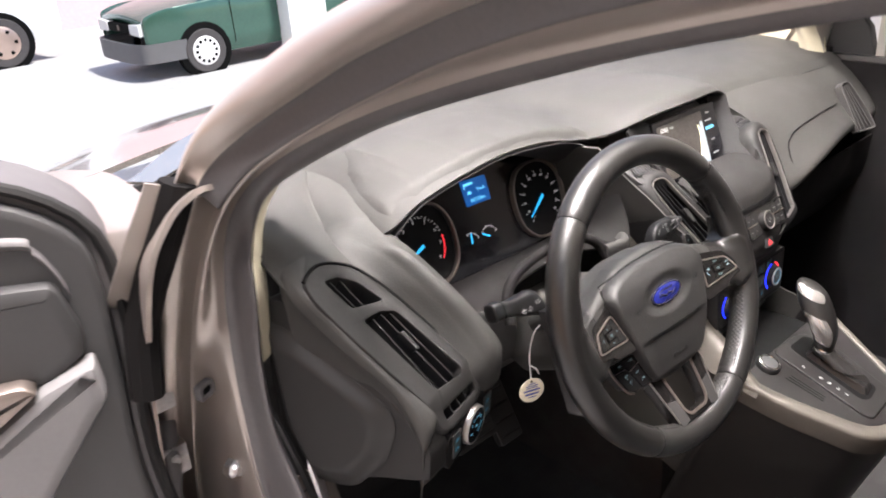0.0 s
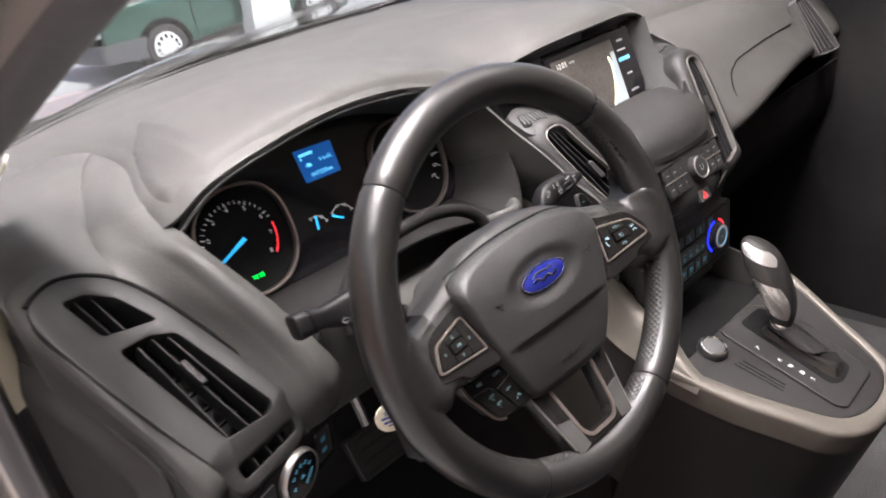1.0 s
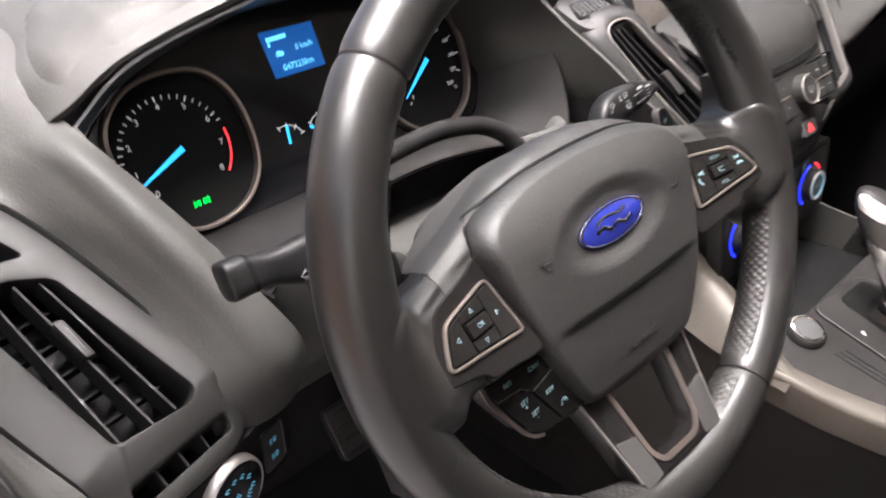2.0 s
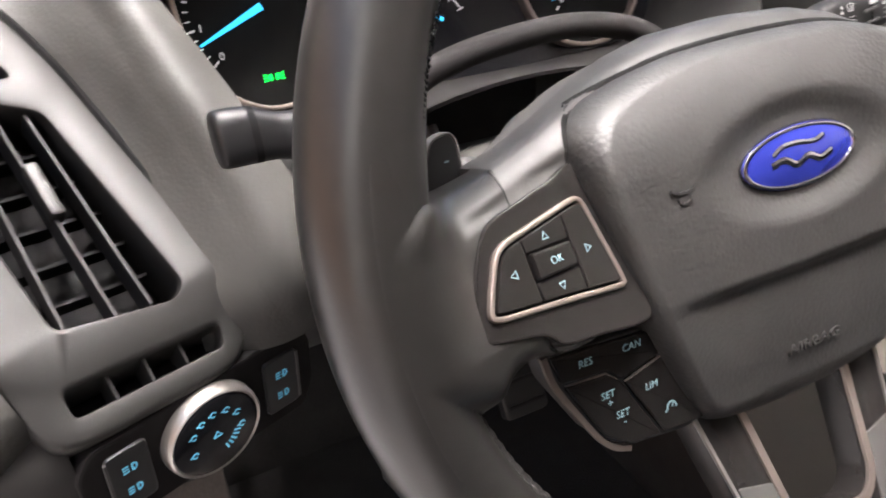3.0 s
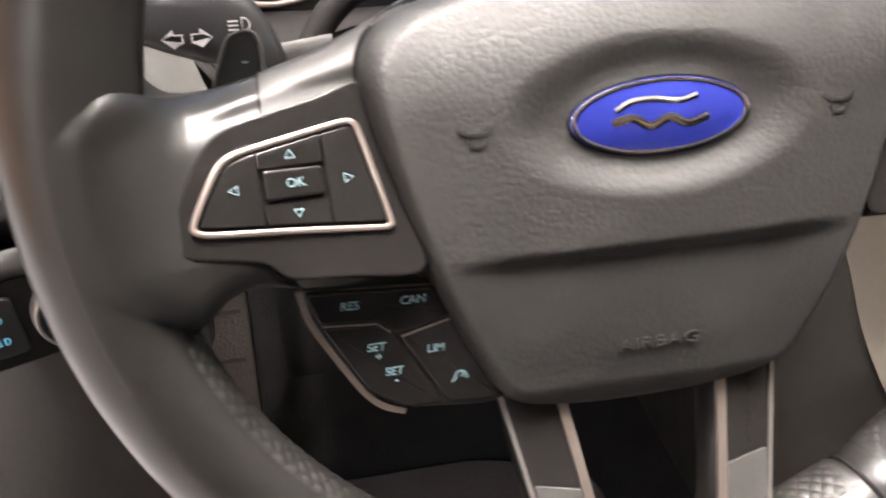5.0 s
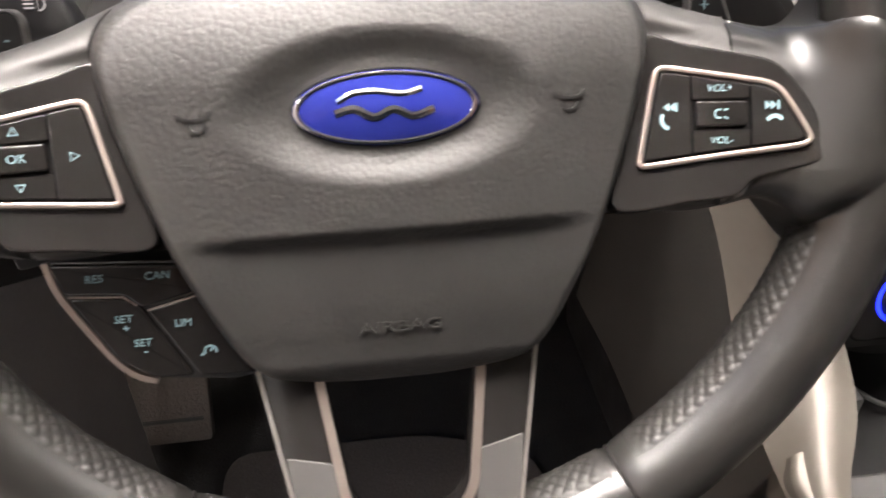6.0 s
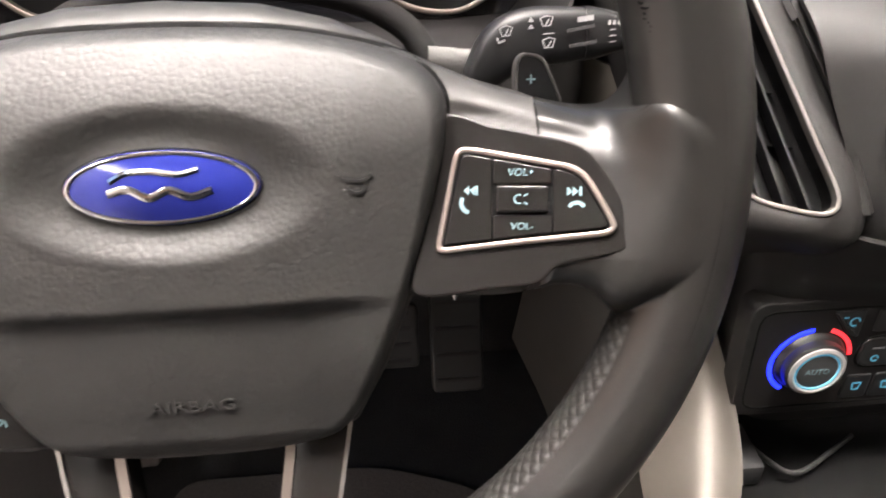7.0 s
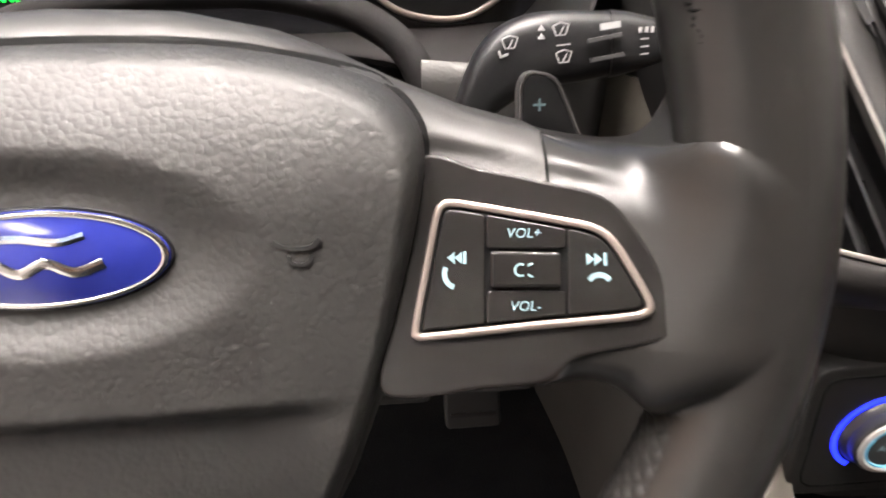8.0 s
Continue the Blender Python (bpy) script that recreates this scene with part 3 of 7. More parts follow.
def wheel_pod(side):
    flip = (lambda pts: pts) if side > 0 else (lambda pts: mirror(pts))
    fp = FW @ axes((112 * side, -8, 2.6), (1, 0, 0.20 * side), (0, 1, -0.30)) @ Matrix.Diagonal((1000, 1000, 1000, 1))
    pod = part("spoke_panel", plate(fp, even(spline(flip(POD), 160, closed=True), 110), -16, 0.2, 0.8), M_POD, wheel, "smooth dark plastic panel with control keys")
    outer = even(spline(flip(TRIM), 240, closed=True), 120)
    part("trim_ring", ring_plate(fp, outer, inset(outer, 2.0), -1, 2.0, 0.7, 120), M_SATIN, pod, "satin silver ring round the keys")
    well = inset(outer, 2.0)
    part("key_bed", plate(fp, well, -0.5, 0.3, 0.1), M_VOID, pod)
    keys = inset(outer, 2.7)
    e0, e1 = (-10.8, 7.8) if side > 0 else (-7.8, 10.8)
    cut = {"left": clip(keys, 0, e0 - 0.4, -1), "right": clip(keys, 0, e1 + 0.4, 1)}
    mid = clip(clip(keys, 0, e0, 1), 0, e1, -1)
    cut["up"], cut["down"] = clip(mid, 1, 5.2, 1), clip(mid, 1, -4.6, -1)
    cut["centre"] = [(e0 + 0.9, -4.1), (e1 - 0.9, -4.0), (e1 - 1.0, 4.4), (e0 + 0.9, 4.8)]
    made = {}
    for which, poly in cut.items():
        high = 4.0 if which == "centre" else 2.5
        made[which] = part("key", plate(fp, even(rounded(clean(poly, 0.8), 1.0, 3), 72), 0, high, 0.9 if which == "centre" else 0.45), M_KEY, pod, "dark control key with pale print")
    if side > 0:
        letters(fp, "VOL+", -2.0, 8.8, 2.55, 2.3, M_GLYPH, "print", made["up"], slant=0.15)
        letters(fp, "VOL-", -1.6, -8.4, 2.55, 2.3, M_GLYPH, "print", made["down"], slant=0.15)
        bm = bmesh.new()
        for x in (-20.2, -18.4):
            plate(fp, [(x + 1.9, 4.6), (x + 1.9, 1.6), (x, 3.1)], 2.4, 2.65, 0.05, bm)
        plate(fp, [(-16.3, 4.6), (-15.5, 4.6), (-15.5, 1.6), (-16.3, 1.6)], 2.4, 2.65, 0.05, bm)
        stroke(fp, arc(-17.6, -0.8, 3.2, 150, 255, 10), 2.4, 1.3, bm)
        part("print", bm, M_GLYPH, made["left"])
        bm = bmesh.new()
        for x in (12.6, 14.4):
            plate(fp, [(x, 4.2), (x, 1.2), (x + 1.9, 2.7)], 2.4, 2.65, 0.05, bm)
        plate(fp, [(16.5, 4.2), (17.3, 4.2), (17.3, 1.2), (16.5, 1.2)], 2.4, 2.65, 0.05, bm)
        stroke(fp, arc(15.6, -3.6, 2.7, 30, 150, 10), 2.4, 1.3, bm)
        part("print", bm, M_GLYPH, made["right"])
        bm = bmesh.new()
        stroke(fp, arc(-2.6, 0.2, 1.4, 60, 300, 12), 3.9, 0.5, bm)
        stroke(fp, [(-1.0, 1.2), (0.2, 1.8)], 3.9, 0.5, bm)
        stroke(fp, [(-1.0, -0.8), (0.2, -1.5)], 3.9, 0.5, bm)
        part("print", bm, M_GLYPH, made["centre"])
    else:
        letters(fp, "OK", 1.7, 0.2, 4.05, 2.6, M_GLYPH, "print", made["centre"])
        for which, tri in (("up", [(0.2, 7.6), (2.8, 7.6), (1.5, 9.9)]), ("down", [(0.2, -7.2), (2.8, -7.2), (1.5, -9.4)]), ("left", [(-14.2, 1.6), (-14.2, -1.0), (-16.6, 0.3)]), ("right", [(16.2, 1.2), (16.2, -1.4), (18.6, -0.1)])):
            bm = bmesh.new()
            stroke(fp, tri + [tri[0], tri[1]], 2.4, 0.55, bm)
            part("print", bm, M_GLYPH, made[which])
    # leather that runs from the rim round the panel
    lo = rest_line if side > 0 else [Vector((-q.x, q.y)) for q in reversed(rest_line)]
    part("thumb_rest", dome(FW, lo, lambda u, v, s: spoke_w(u, v) - 0.8 * smooth((-v - 56) / 12) - 0.8 * smooth((v - 36) / 8), (140 * side, -8), 60, skirt=-27), M_LEATHER, wheel, "smooth worn leather over the spoke end")
    gap = [(117.3 * side, 23.2 - 0.4 * k, spoke_w(117.3, 23.2 - 0.4 * k) + 0.08) for k in range(60)]
    bm = bmesh.new()
    rings(bm, [[(q[0] + g * side, q[1], q[2] + h) for q in gap] for g, h in ((-0.45, -0.3), (-0.35, 0.06), (0.35, 0.06), (0.45, -0.3))], FW, closed=False, cap1=False)
    part("seam", bm, M_VOID, wheel)
    return pod


wheel_pod(1)
wheel_pod(-1)

# frayed stitches along the inside of the rim, beside the spokes
RNG = random.Random(5)
for d0, d1, step in ((12, 30, 0.55), (150, 168, 0.55)):
    bm = bmesh.new()
    d = d0
    while d < d1:
        a0, a1 = radians(144 + RNG.uniform(-3, 3)), radians(150 + RNG.uniform(-4, 5))
        pts = [rim_point(radians(d + k), (RIM_T + h) * math.cos(a), (RIM_T + 0.7 + h) * math.sin(a)) for a, h, k in ((a0, 0.9, 0), (0.5 * (a0 + a1), 1.6, 0.15), (a1, 0.9, 0.4))]
        rod(pts, 0.00042, 6, 6, bm=bm)
        d += step * RNG.uniform(0.85, 1.25)
    part("stitching", bm, M_VOID, wheel, "dark frayed stitches in the leather")

# cruise keys under the spoke panel
FC = FW @ Matrix.Translation((0, 0, -8))
cruise = part("cruise_pad", plate(FC, rounded([(-113, -42.5), (-70, -45.5), (-49, -89), (-58, -90.5), (-84, -87.5), (-96, -80), (-111, -54)], 3, 4), -14, 0, 1.0), M_BLACK, wheel, "black pad with four cruise keys")
K1 = part("key", plate(FC, rounded([(-112, -43.4), (-71, -46.3), (-65.5, -56), (-85, -60.5), (-90, -55.5), (-108.5, -54)], 1.5, 3), 0, 2.0, 0.7), M_KEY, cruise, "dark key with pale print")
K2 = part("key", plate(FC, rounded([(-108, -55.3), (-89, -56.8), (-85, -60.8), (-71, -86.8), (-84, -86.3), (-95, -79.2)], 2.0, 3), 0, 2.0, 0.7), M_KEY, cruise, "")
K3 = part("key", plate(FC, rounded([(-83.5, -61.5), (-65, -57.2), (-50.3, -88), (-69.5, -86.8)], 1.5, 3), 0, 2.0, 0.7), M_KEY, cruise, "")
letters(FC, "RES", -98.5, -49.2, 2.05, 2.7, M_GLYPH, "print", K1, slant=0.12)
letters(FC, "CAN", -78.5, -49.6, 2.05, 2.7, M_GLYPH, "print", K1, slant=0.12)
letters(FC, "SET", -91.5, -64.0, 2.05, 2.7, M_GLYPH, "print", K2, slant=0.12)
letters(FC, "+", -91, -67.4, 2.05, 3.0, M_GLYPH, "print", K2)
letters(FC, "SET", -86.5, -73.0, 2.05, 2.7, M_GLYPH, "print", K2, slant=0.12)
letters(FC, "-", -86, -76.0, 2.05, 3.0, M_GLYPH, "print", K2)
letters(FC, "LIM", -72.5, -67.0, 2.05, 2.7, M_GLYPH, "print", K3, slant=0.12)
bm = bmesh.new()
stroke(FC, arc(-64.8, -78.2, 2.0, -20, 200, 14), 1.95, 0.7, bm)
stroke(FC, [(-64.8, -78.2), (-63.6, -76.6)], 1.95, 0.6, bm)
stroke(FC, [(-68, -79.6), (-66.6, -78.4)], 1.95, 0.7, bm)
part("print", bm, M_GLYPH, K3)
part("pad_edge", stroke(FC, [(-113.4, -43), (-110.8, -54.2), (-103, -69), (-96.2, -80.2), (-90.5, -85.6), (-84, -88.2)], -1.5, 2.2, high=2.2, n=30), M_SATIN, cruise, "silver edge of the pad")
for line in ([(-107.5, -54.9), (-90.5, -56.2), (-86.5, -59.6)], [(-83.6, -59.4), (-66.4, -55.4)], [(-83.2, -61.6), (-66.2, -57.6)]):
    part("key_edge", stroke(FC, line, 1.2, 0.45, high=0.7), M_SATIN, cruise, "thin bright edge between keys")

# lower double spoke
FL = FW @ axes((0, -90, -12), (1, 0, 0), (0, 1, -0.35)) @ Matrix.Diagonal((1000, 1000, 1000, 1))
u_out = rounded([(-52, 6), (-39, -66), (39, -66), (52, 6)], 5, 4)
u_in = rounded([(-29, 0), (-21.5, -50), (-15, -57), (15, -57), (21.5, -50), (29, 0)], 4, 4)
part("lower_spoke", ring_plate(FL, even(u_out, 120), even(u_in, 120), -16, 0, 2.0, 120), M_POD, wheel, "grey double lower spoke with silver edges")
u_path = rounded([(-30.4, 0), (-23.2, -50), (-16, -58.6), (16, -58.6), (23.2, -50), (30.4, 0)], 8, 6)[4:-5]
part("spoke_trim", stroke(FL, u_path, -0.5, 3.4, high=1.8), M_SATIN, wheel, "satin silver strip round the lower opening")
for side in (-1, 1):
    part("spoke_edge", stroke(FL, [(51.3 * side, 2), (39.6 * side, -60)], -1.2, 1.5, high=1.6), M_RIM2, wheel, "thin silver edge of the lower spoke")
    part("spoke_foot", plate(FL, rounded([(26.0 * side, -36), (43.5 * side, -32), (38.5 * side, -66), (22.5 * side, -64)], 2, 3), -1, 0.6, 0.4), M_SHELL, wheel, "paler grey lower end of the spoke")

# shift paddles
for side, mark in ((-1, "-"), (1, "+")):
    out = [(q[0] * side, q[1]) for q in ((116, -14), (116, 32), (117, 35), (119, 36.6), (123.5, 36), (126.5, 34.5), (128.6, 30), (133.5, 18), (135, 8), (128, -14))]
    out = even(rounded(out, 2, 3), 70)
    pad = part("shift_paddle", plate(FW, out, -42, -36, 1.2), M_STALK, wheel, "black paddle behind the spoke")
    # paler ring paints the highlight along the paddle's edge
    part("paddle_edge", ring_plate(FW, inset(out, -0.3), inset(out, 0.8), -41, -35.7, 0.5, 70), M_TRIM, pad, "grey edge of the paddle, paler for its highlight")
    letters(FW, mark, 121.6 * side, 27.2, -35.7, 5.0, M_GLYPH, "print", pad)
# ---- dashboard ----
MID = 0.355  # the car's middle


def holed(fr, outer, holes, w0, w1, bevel=1.0, deep=None, bm=None):
    """A panel from w0 to w1 with openings whose walls go down to deep."""
    bm = bm or bmesh.new()
    deep = w0 if deep is None else deep
    top = inset(outer, bevel)
    edges = []
    vs = rings(bm, [at_w(outer, w0), at_w(outer, w1 - bevel), at_w(inset(outer, bevel * 0.3), w1 - bevel * 0.3), at_w(top, w1)], fr, cap1=False)
    loops = [vs[-1]]
    for h in holes:
        hv = rings(bm, [at_w(h, deep), at_w(h, w1 - bevel), at_w(inset(h, -bevel * 0.3), w1 - bevel * 0.3), at_w(inset(h, -bevel), w1)], fr, cap1=False)
        loops.append(hv[-1])
    for lp in loops:
        for i in range(len(lp)):
            edges.append(bm.edges.get((lp[i - 1], lp[i])))
    bmesh.ops.triangle_fill(bm, edges=edges, use_beauty=True)
    return bm


dash = thing("dashboard", (MID, 0.4, 0.62), "dark grey soft-touch dashboard with moulded hood and leather grain", "dashboard")
XS = [-0.345, -0.30, -0.268, -0.252, -0.246, -0.240, -0.222, -0.206, -0.188, -0.15, -0.07, 0.0, 0.07, 0.14, 0.20, 0.27, 0.355, 0.44, 0.50, 0.58, 0.71, 0.86, 0.98, 1.11]
BASE = [0.55, 0.59, 0.62, 0.64, 0.645, 0.65, 0.665, 0.675, 0.69, 0.715, 0.755, 0.775, 0.79, 0.80, 0.803, 0.805, 0.806, 0.805, 0.803, 0.795, 0.77, 0.715, 0.65, 0.55]
ROW_A = [(x, y, 0.998 - 0.012 * abs((x - MID) / 0.7) ** 2) for x, y in zip(XS, BASE)]
ZB = [0.985, 0.987, 0.988, 0.989, 0.990, 0.991, 0.993, 0.995, 0.997, 1.0, 1.004, 1.006, 1.006, 1.006, 1.006, 1.008, 1.01, 1.008, 1.006, 1.004, 1.0, 0.995, 0.99, 0.985]
ROW_B = [(x, 0.45 * y + 0.28, z + 0.004) for x, y, z in zip(XS, BASE, ZB)]
RIGHT_C = ([0.37, 0.36, 0.36, 0.36, 0.35, 0.33, 0.32, 0.33, 0.34, 0.37, 0.40, 0.40, 0.39, 0.36], [1.031, 1.034, 1.031, 1.022, 1.015, 1.03, 1.036, 1.03, 1.012, 1.0, 0.992, 0.987, 0.98, 0.972])
RIGHT_D = ([0.278, 0.272, 0.27, 0.27, 0.26, 0.235, 0.22, 0.235, 0.25, 0.30, 0.32, 0.32, 0.31, 0.30], [1.027, 1.032, 1.029, 1.016, 1.01, 1.028, 1.034, 1.028, 1.006, 0.985, 0.975, 0.968, 0.963, 0.955])
RIGHT_E = ([0.248, 0.247, 0.245, 0.242, 0.225, 0.205, 0.195, 0.205, 0.222, 0.27, 0.285, 0.285, 0.28, 0.275], [1.014, 1.021, 1.017, 1.003, 1.002, 1.016, 1.021, 1.016, 0.997, 0.965, 0.952, 0.945, 0.942, 0.938])
XC = XS[:2] + [-0.240, -0.219, -0.213, -0.207, -0.195, -0.182, -0.166, -0.135] + XS[10:]
XD = XS[:2] + [-0.255, -0.237, -0.231, -0.225, -0.214, -0.202, -0.186, -0.15] + XS[10:]
ROW_C = list(zip(XC, [0.38, 0.395, 0.40, 0.40, 0.40, 0.40, 0.40, 0.395, 0.39, 0.38] + RIGHT_C[0], [0.978, 0.985, 0.986, 0.978, 0.972, 0.975, 0.986, 0.996, 1.008, 1.024] + RIGHT_C[1]))
ROW_D = list(zip(XD, [0.31, 0.314, 0.317, 0.318, 0.318, 0.318, 0.318, 0.312, 0.302, 0.29] + RIGHT_D[0], [0.966, 0.969, 0.967, 0.959, 0.955, 0.958, 0.972, 0.984, 0.995, 1.012] + RIGHT_D[1]))
ROW_E = list(zip(XS, [0.262, 0.270, 0.274, 0.276, 0.277, 0.277, 0.274, 0.266, 0.256, 0.252] + RIGHT_E[0], [0.945, 0.948, 0.948, 0.944, 0.940, 0.942, 0.951, 0.965, 0.976, 0.996] + RIGHT_E[1]))
part("dash_top", loft([ROW_A, ROW_B, ROW_C, ROW_D, ROW_E], 220, 40, 0.004), M_PAD, dash, "soft grey leather-grained dash top", angle=60)


def row_at(row, x):
    for a, b in zip(row, row[1:]):
        if a[0] <= x <= b[0]:
            return Vector(a).lerp(Vector(b), (x - a[0]) / (b[0] - a[0]))


def left_edge(y):
    """The hood's outer edge, which sweeps inwards towards the windscreen."""
    pts = ((0.24, -0.194), (0.29, -0.204), (0.33, -0.191), (0.38, -0.168), (0.435, -0.138), (0.49, -0.085), (0.517, -0.045), (0.535, 0.02))
    for (y0, x0), (y1, x1) in zip(pts, pts[1:]):
        if y <= y1:
            return x0 + (x1 - x0) * (y - y0) / (y1 - y0)
    return pts[-1][1]


RIDGE = [v.xy for v in spline([(-0.196, 0.22, 0), (-0.200, 0.28, 0), (-0.191, 0.33, 0), (-0.168, 0.385, 0), (-0.138, 0.432, 0), (-0.09, 0.462, 0), (-0.03, 0.465, 0), (0.04, 0.45, 0), (0.10, 0.415, 0), (0.13, 0.36, 0), (0.145, 0.30, 0), (0.165, 0.24, 0), (0.175, 0.20, 0)], 90)]


def under_hood(p):
    """How far a point of the plan lies inside the hood's ridge; 0 outside."""
    inside = False
    for a, b in zip(RIDGE, RIDGE[1:] + RIDGE[:1]):
        if (a.y > p.y) != (b.y > p.y) and p.x < a.x + (b.x - a.x) * (p.y - a.y) / (b.y - a.y):
            inside = not inside
    return min((p.xy - a).length for a in RIDGE) if inside else 0.0


def hood_point(x, f):
    """A point of the dash top at x; f goes from its front edge towards the windscreen."""
    p = [row_at(ROW_E, x), row_at(ROW_D, x), row_at(ROW_C, x), row_at(ROW_C, x).lerp(row_at(ROW_B, x), 0.8)]
    k = min(2, int(f * 3))
    a = p[k - 1] if k else 2 * p[0] - p[1]
    d = p[k + 2] if k < 2 else 2 * p[3] - p[2]
    return cat(a, p[k], p[k + 1], d, f * 3 - k)


visor = []
for j in range(61):
    f = j / 60
    line = []
    x0 = -0.19
    for _ in range(4):
        q = hood_point(x0, f)
        x0 = left_edge(q.y)
    for i in range(101):
        g = (i / 100) ** 1.15
        x = x0 + (0.19 - x0) * g
        q = hood_point(x, f)
        dist = under_hood(q)
        rise = 0.010 * math.sqrt(max(0.0, 1 - (1 - min(1.0, dist / 0.02)) ** 2)) - 0.0012
        line.append(q + Vector((0, -0.001 * (1 - f), rise * smooth(0.25 + f * 3))))
    visor.append(line)
part("hood_shell", loft(visor, 160, 110), M_PAD, dash, "raised instrument hood with a soft rounded edge", angle=70)
seam_line = []
for q in RIDGE[14:62]:
    f = min((k / 120 for k in range(121)), key=lambda k: abs(hood_point(q.x, k).y - q.y))
    seam_line.append(hood_point(q.x, f) + Vector((0, 0, 0.0006)))
part("hood_seam", rod(seam_line, 0.0012, 6, 90), M_CHEEK, dash, "fine dark line round the hood")
part("screen_gap", rod([(x, y - 0.006, z + 0.004) for x, y, z in ROW_A], 0.011, 8, 60), M_VOID, dash, "black rubber strip along the windscreen")

# the pad that falls from the hood past the vent towards the column
BAND = [[(-0.165, 0.505, 0.995), (-0.150, 0.50, 1.001), (-0.125, 0.505, 1.004), (-0.095, 0.510, 1.006), (-0.070, 0.515, 1.004)],
        [(-0.210, 0.440, 0.992), (-0.196, 0.437, 0.999), (-0.178, 0.434, 1.001), (-0.158, 0.431, 1.002), (-0.138, 0.429, 1.000)],
        [(-0.234, 0.400, 0.983), (-0.220, 0.397, 0.990), (-0.204, 0.390, 0.994), (-0.186, 0.383, 0.997), (-0.166, 0.376, 0.996)],
        [(-0.252, 0.359, 0.973), (-0.238, 0.356, 0.980), (-0.223, 0.347, 0.986), (-0.206, 0.338, 0.990), (-0.188, 0.330, 0.990)],
        [(-0.262, 0.326, 0.967), (-0.248, 0.323, 0.975), (-0.233, 0.315, 0.980), (-0.215, 0.306, 0.984), (-0.199, 0.300, 0.983)],
        [(-0.264, 0.312, 0.963), (-0.250, 0.309, 0.971), (-0.234, 0.300, 0.974), (-0.216, 0.291, 0.977), (-0.199, 0.285, 0.977)],
        [(-0.264, 0.290, 0.957), (-0.250, 0.287, 0.963), (-0.232, 0.276, 0.9635), (-0.212, 0.264, 0.966), (-0.195, 0.258, 0.964)],
        [(-0.262, 0.256, 0.945), (-0.242, 0.252, 0.944), (-0.218, 0.238, 0.949), (-0.202, 0.222, 0.951), (-0.187, 0.222, 0.944)],
        [(-0.232, 0.224, 0.914), (-0.218, 0.210, 0.914), (-0.202, 0.192, 0.916), (-0.186, 0.177, 0.914), (-0.168, 0.185, 0.905)],
        [(-0.213, 0.178, 0.873), (-0.200, 0.166, 0.873), (-0.186, 0.154, 0.874), (-0.170, 0.144, 0.872), (-0.152, 0.152, 0.866)],
        [(-0.208, 0.140, 0.826), (-0.190, 0.131, 0.830), (-0.176, 0.126, 0.832), (-0.160, 0.124, 0.834), (-0.140, 0.140, 0.836)],
        [(-0.206, 0.134, 0.796), (-0.186, 0.126, 0.800), (-0.170, 0.125, 0.801), (-0.154, 0.130, 0.804), (-0.132, 0.150, 0.808)]]
part("dash_pad", loft(BAND, 40, 110, 0.004), M_PAD, dash, "grained pad beside the instruments", angle=60)

# panel with the driver's air vents
FV = axes((-0.264, 0.115, 0.843), (0.936, 0.352, -0.005), (-0.264, 0.712, 0.651))
VENT_OUT = even(spline([(-20, 187), (8, 191), (31, 181), (50, 160), (62, 120), (69, 60), (75, 0), (76, -22), (69, -39), (54, -44), (20, -43), (-8, -41), (-20, -32), (-25, 0), (-30, 60), (-33, 120), (-32, 165)], 300, closed=True), 150)
BIG = rounded([(2, 1), (-1, 111), (27, 107), (46, 95), (56, -3), (50, -8)], 5, 4)
SMALL = rounded([(0, 130), (-2, 172), (17, 168), (34, 150), (44, 115)], 4, 4)
SLOT = rounded([(-6, -20), (63, -25), (61, -34), (-6, -31)], 3, 3)


def bent(bm):
    """Turns the panel under below the large opening."""
    back = FV.inverted()
    for v in bm.verts:
        q = back @ v.co
        if q.y < 0:
            q.z -= 0.42 * -q.y * smooth(-q.y / 14)
            v.co = FV @ q
    return bm


side_vent = thing("driver_air_vent", FV @ Vector((20, 50, 0)), "grey plastic side air vent with dark vertical slats", "air vent", "air vents")
part("vent_panel", bent(holed(FV, VENT_OUT, [BIG, SMALL, SLOT], -14, 3, 2.5, -32)), M_VENT, side_vent, "matt grey plastic vent surround")
part("panel_gap", rod([FV @ Vector((p[0] + 0.8, p[1] + 1.2, 2.0)) for p in ((-26, 184), (-12, 189), (8, 191), (31, 181), (50, 160), (62, 120), (69, 60), (75, 2))], 0.0022, 6, 60, up=(0, 0.3, 1)), M_VOID, side_vent, "dark gap round the vent panel")
part("vent_back", plate(FV, [(-10, -34), (66, -36), (60, 120), (40, 175), (-10, 180)], -70, -38, 0.5), M_VOID, side_vent)
for u1, v1, u0, v0 in ((15, 106, 6, 0), (29, 104, 26, -3), (41, 99, 41, -5)):
    bm = bmesh.new()
    rings(bm, [[(u1 - 0.8, v1, w), (u1 + 0.8, v1, w), (u0 + 0.8, v0, w), (u0 - 0.8, v0, w)] for w in (-16, -2.6, -1.8)], FV, cap0=True)
    part("slat", bm, M_CHEEK, side_vent)
for v in (18, 36, 54, 72, 90):
    bm = bmesh.new()
    rings(bm, [[(0, v - 0.8, w), (52, v - 5.8, w), (52, v - 4.2, w), (0, v + 0.8, w)] for w in (-28, -17)], FV, cap0=True)
    part("rear_slat", bm, M_VOID, side_vent)
part("vent_slider", plate(FV, rounded([(25.6, 47), (31.8, 46), (33.0, 73), (26.8, 74)], 2, 3), -6, 2.5, 1.4), M_VENT, side_vent, "grey sliding tab on the middle slat")
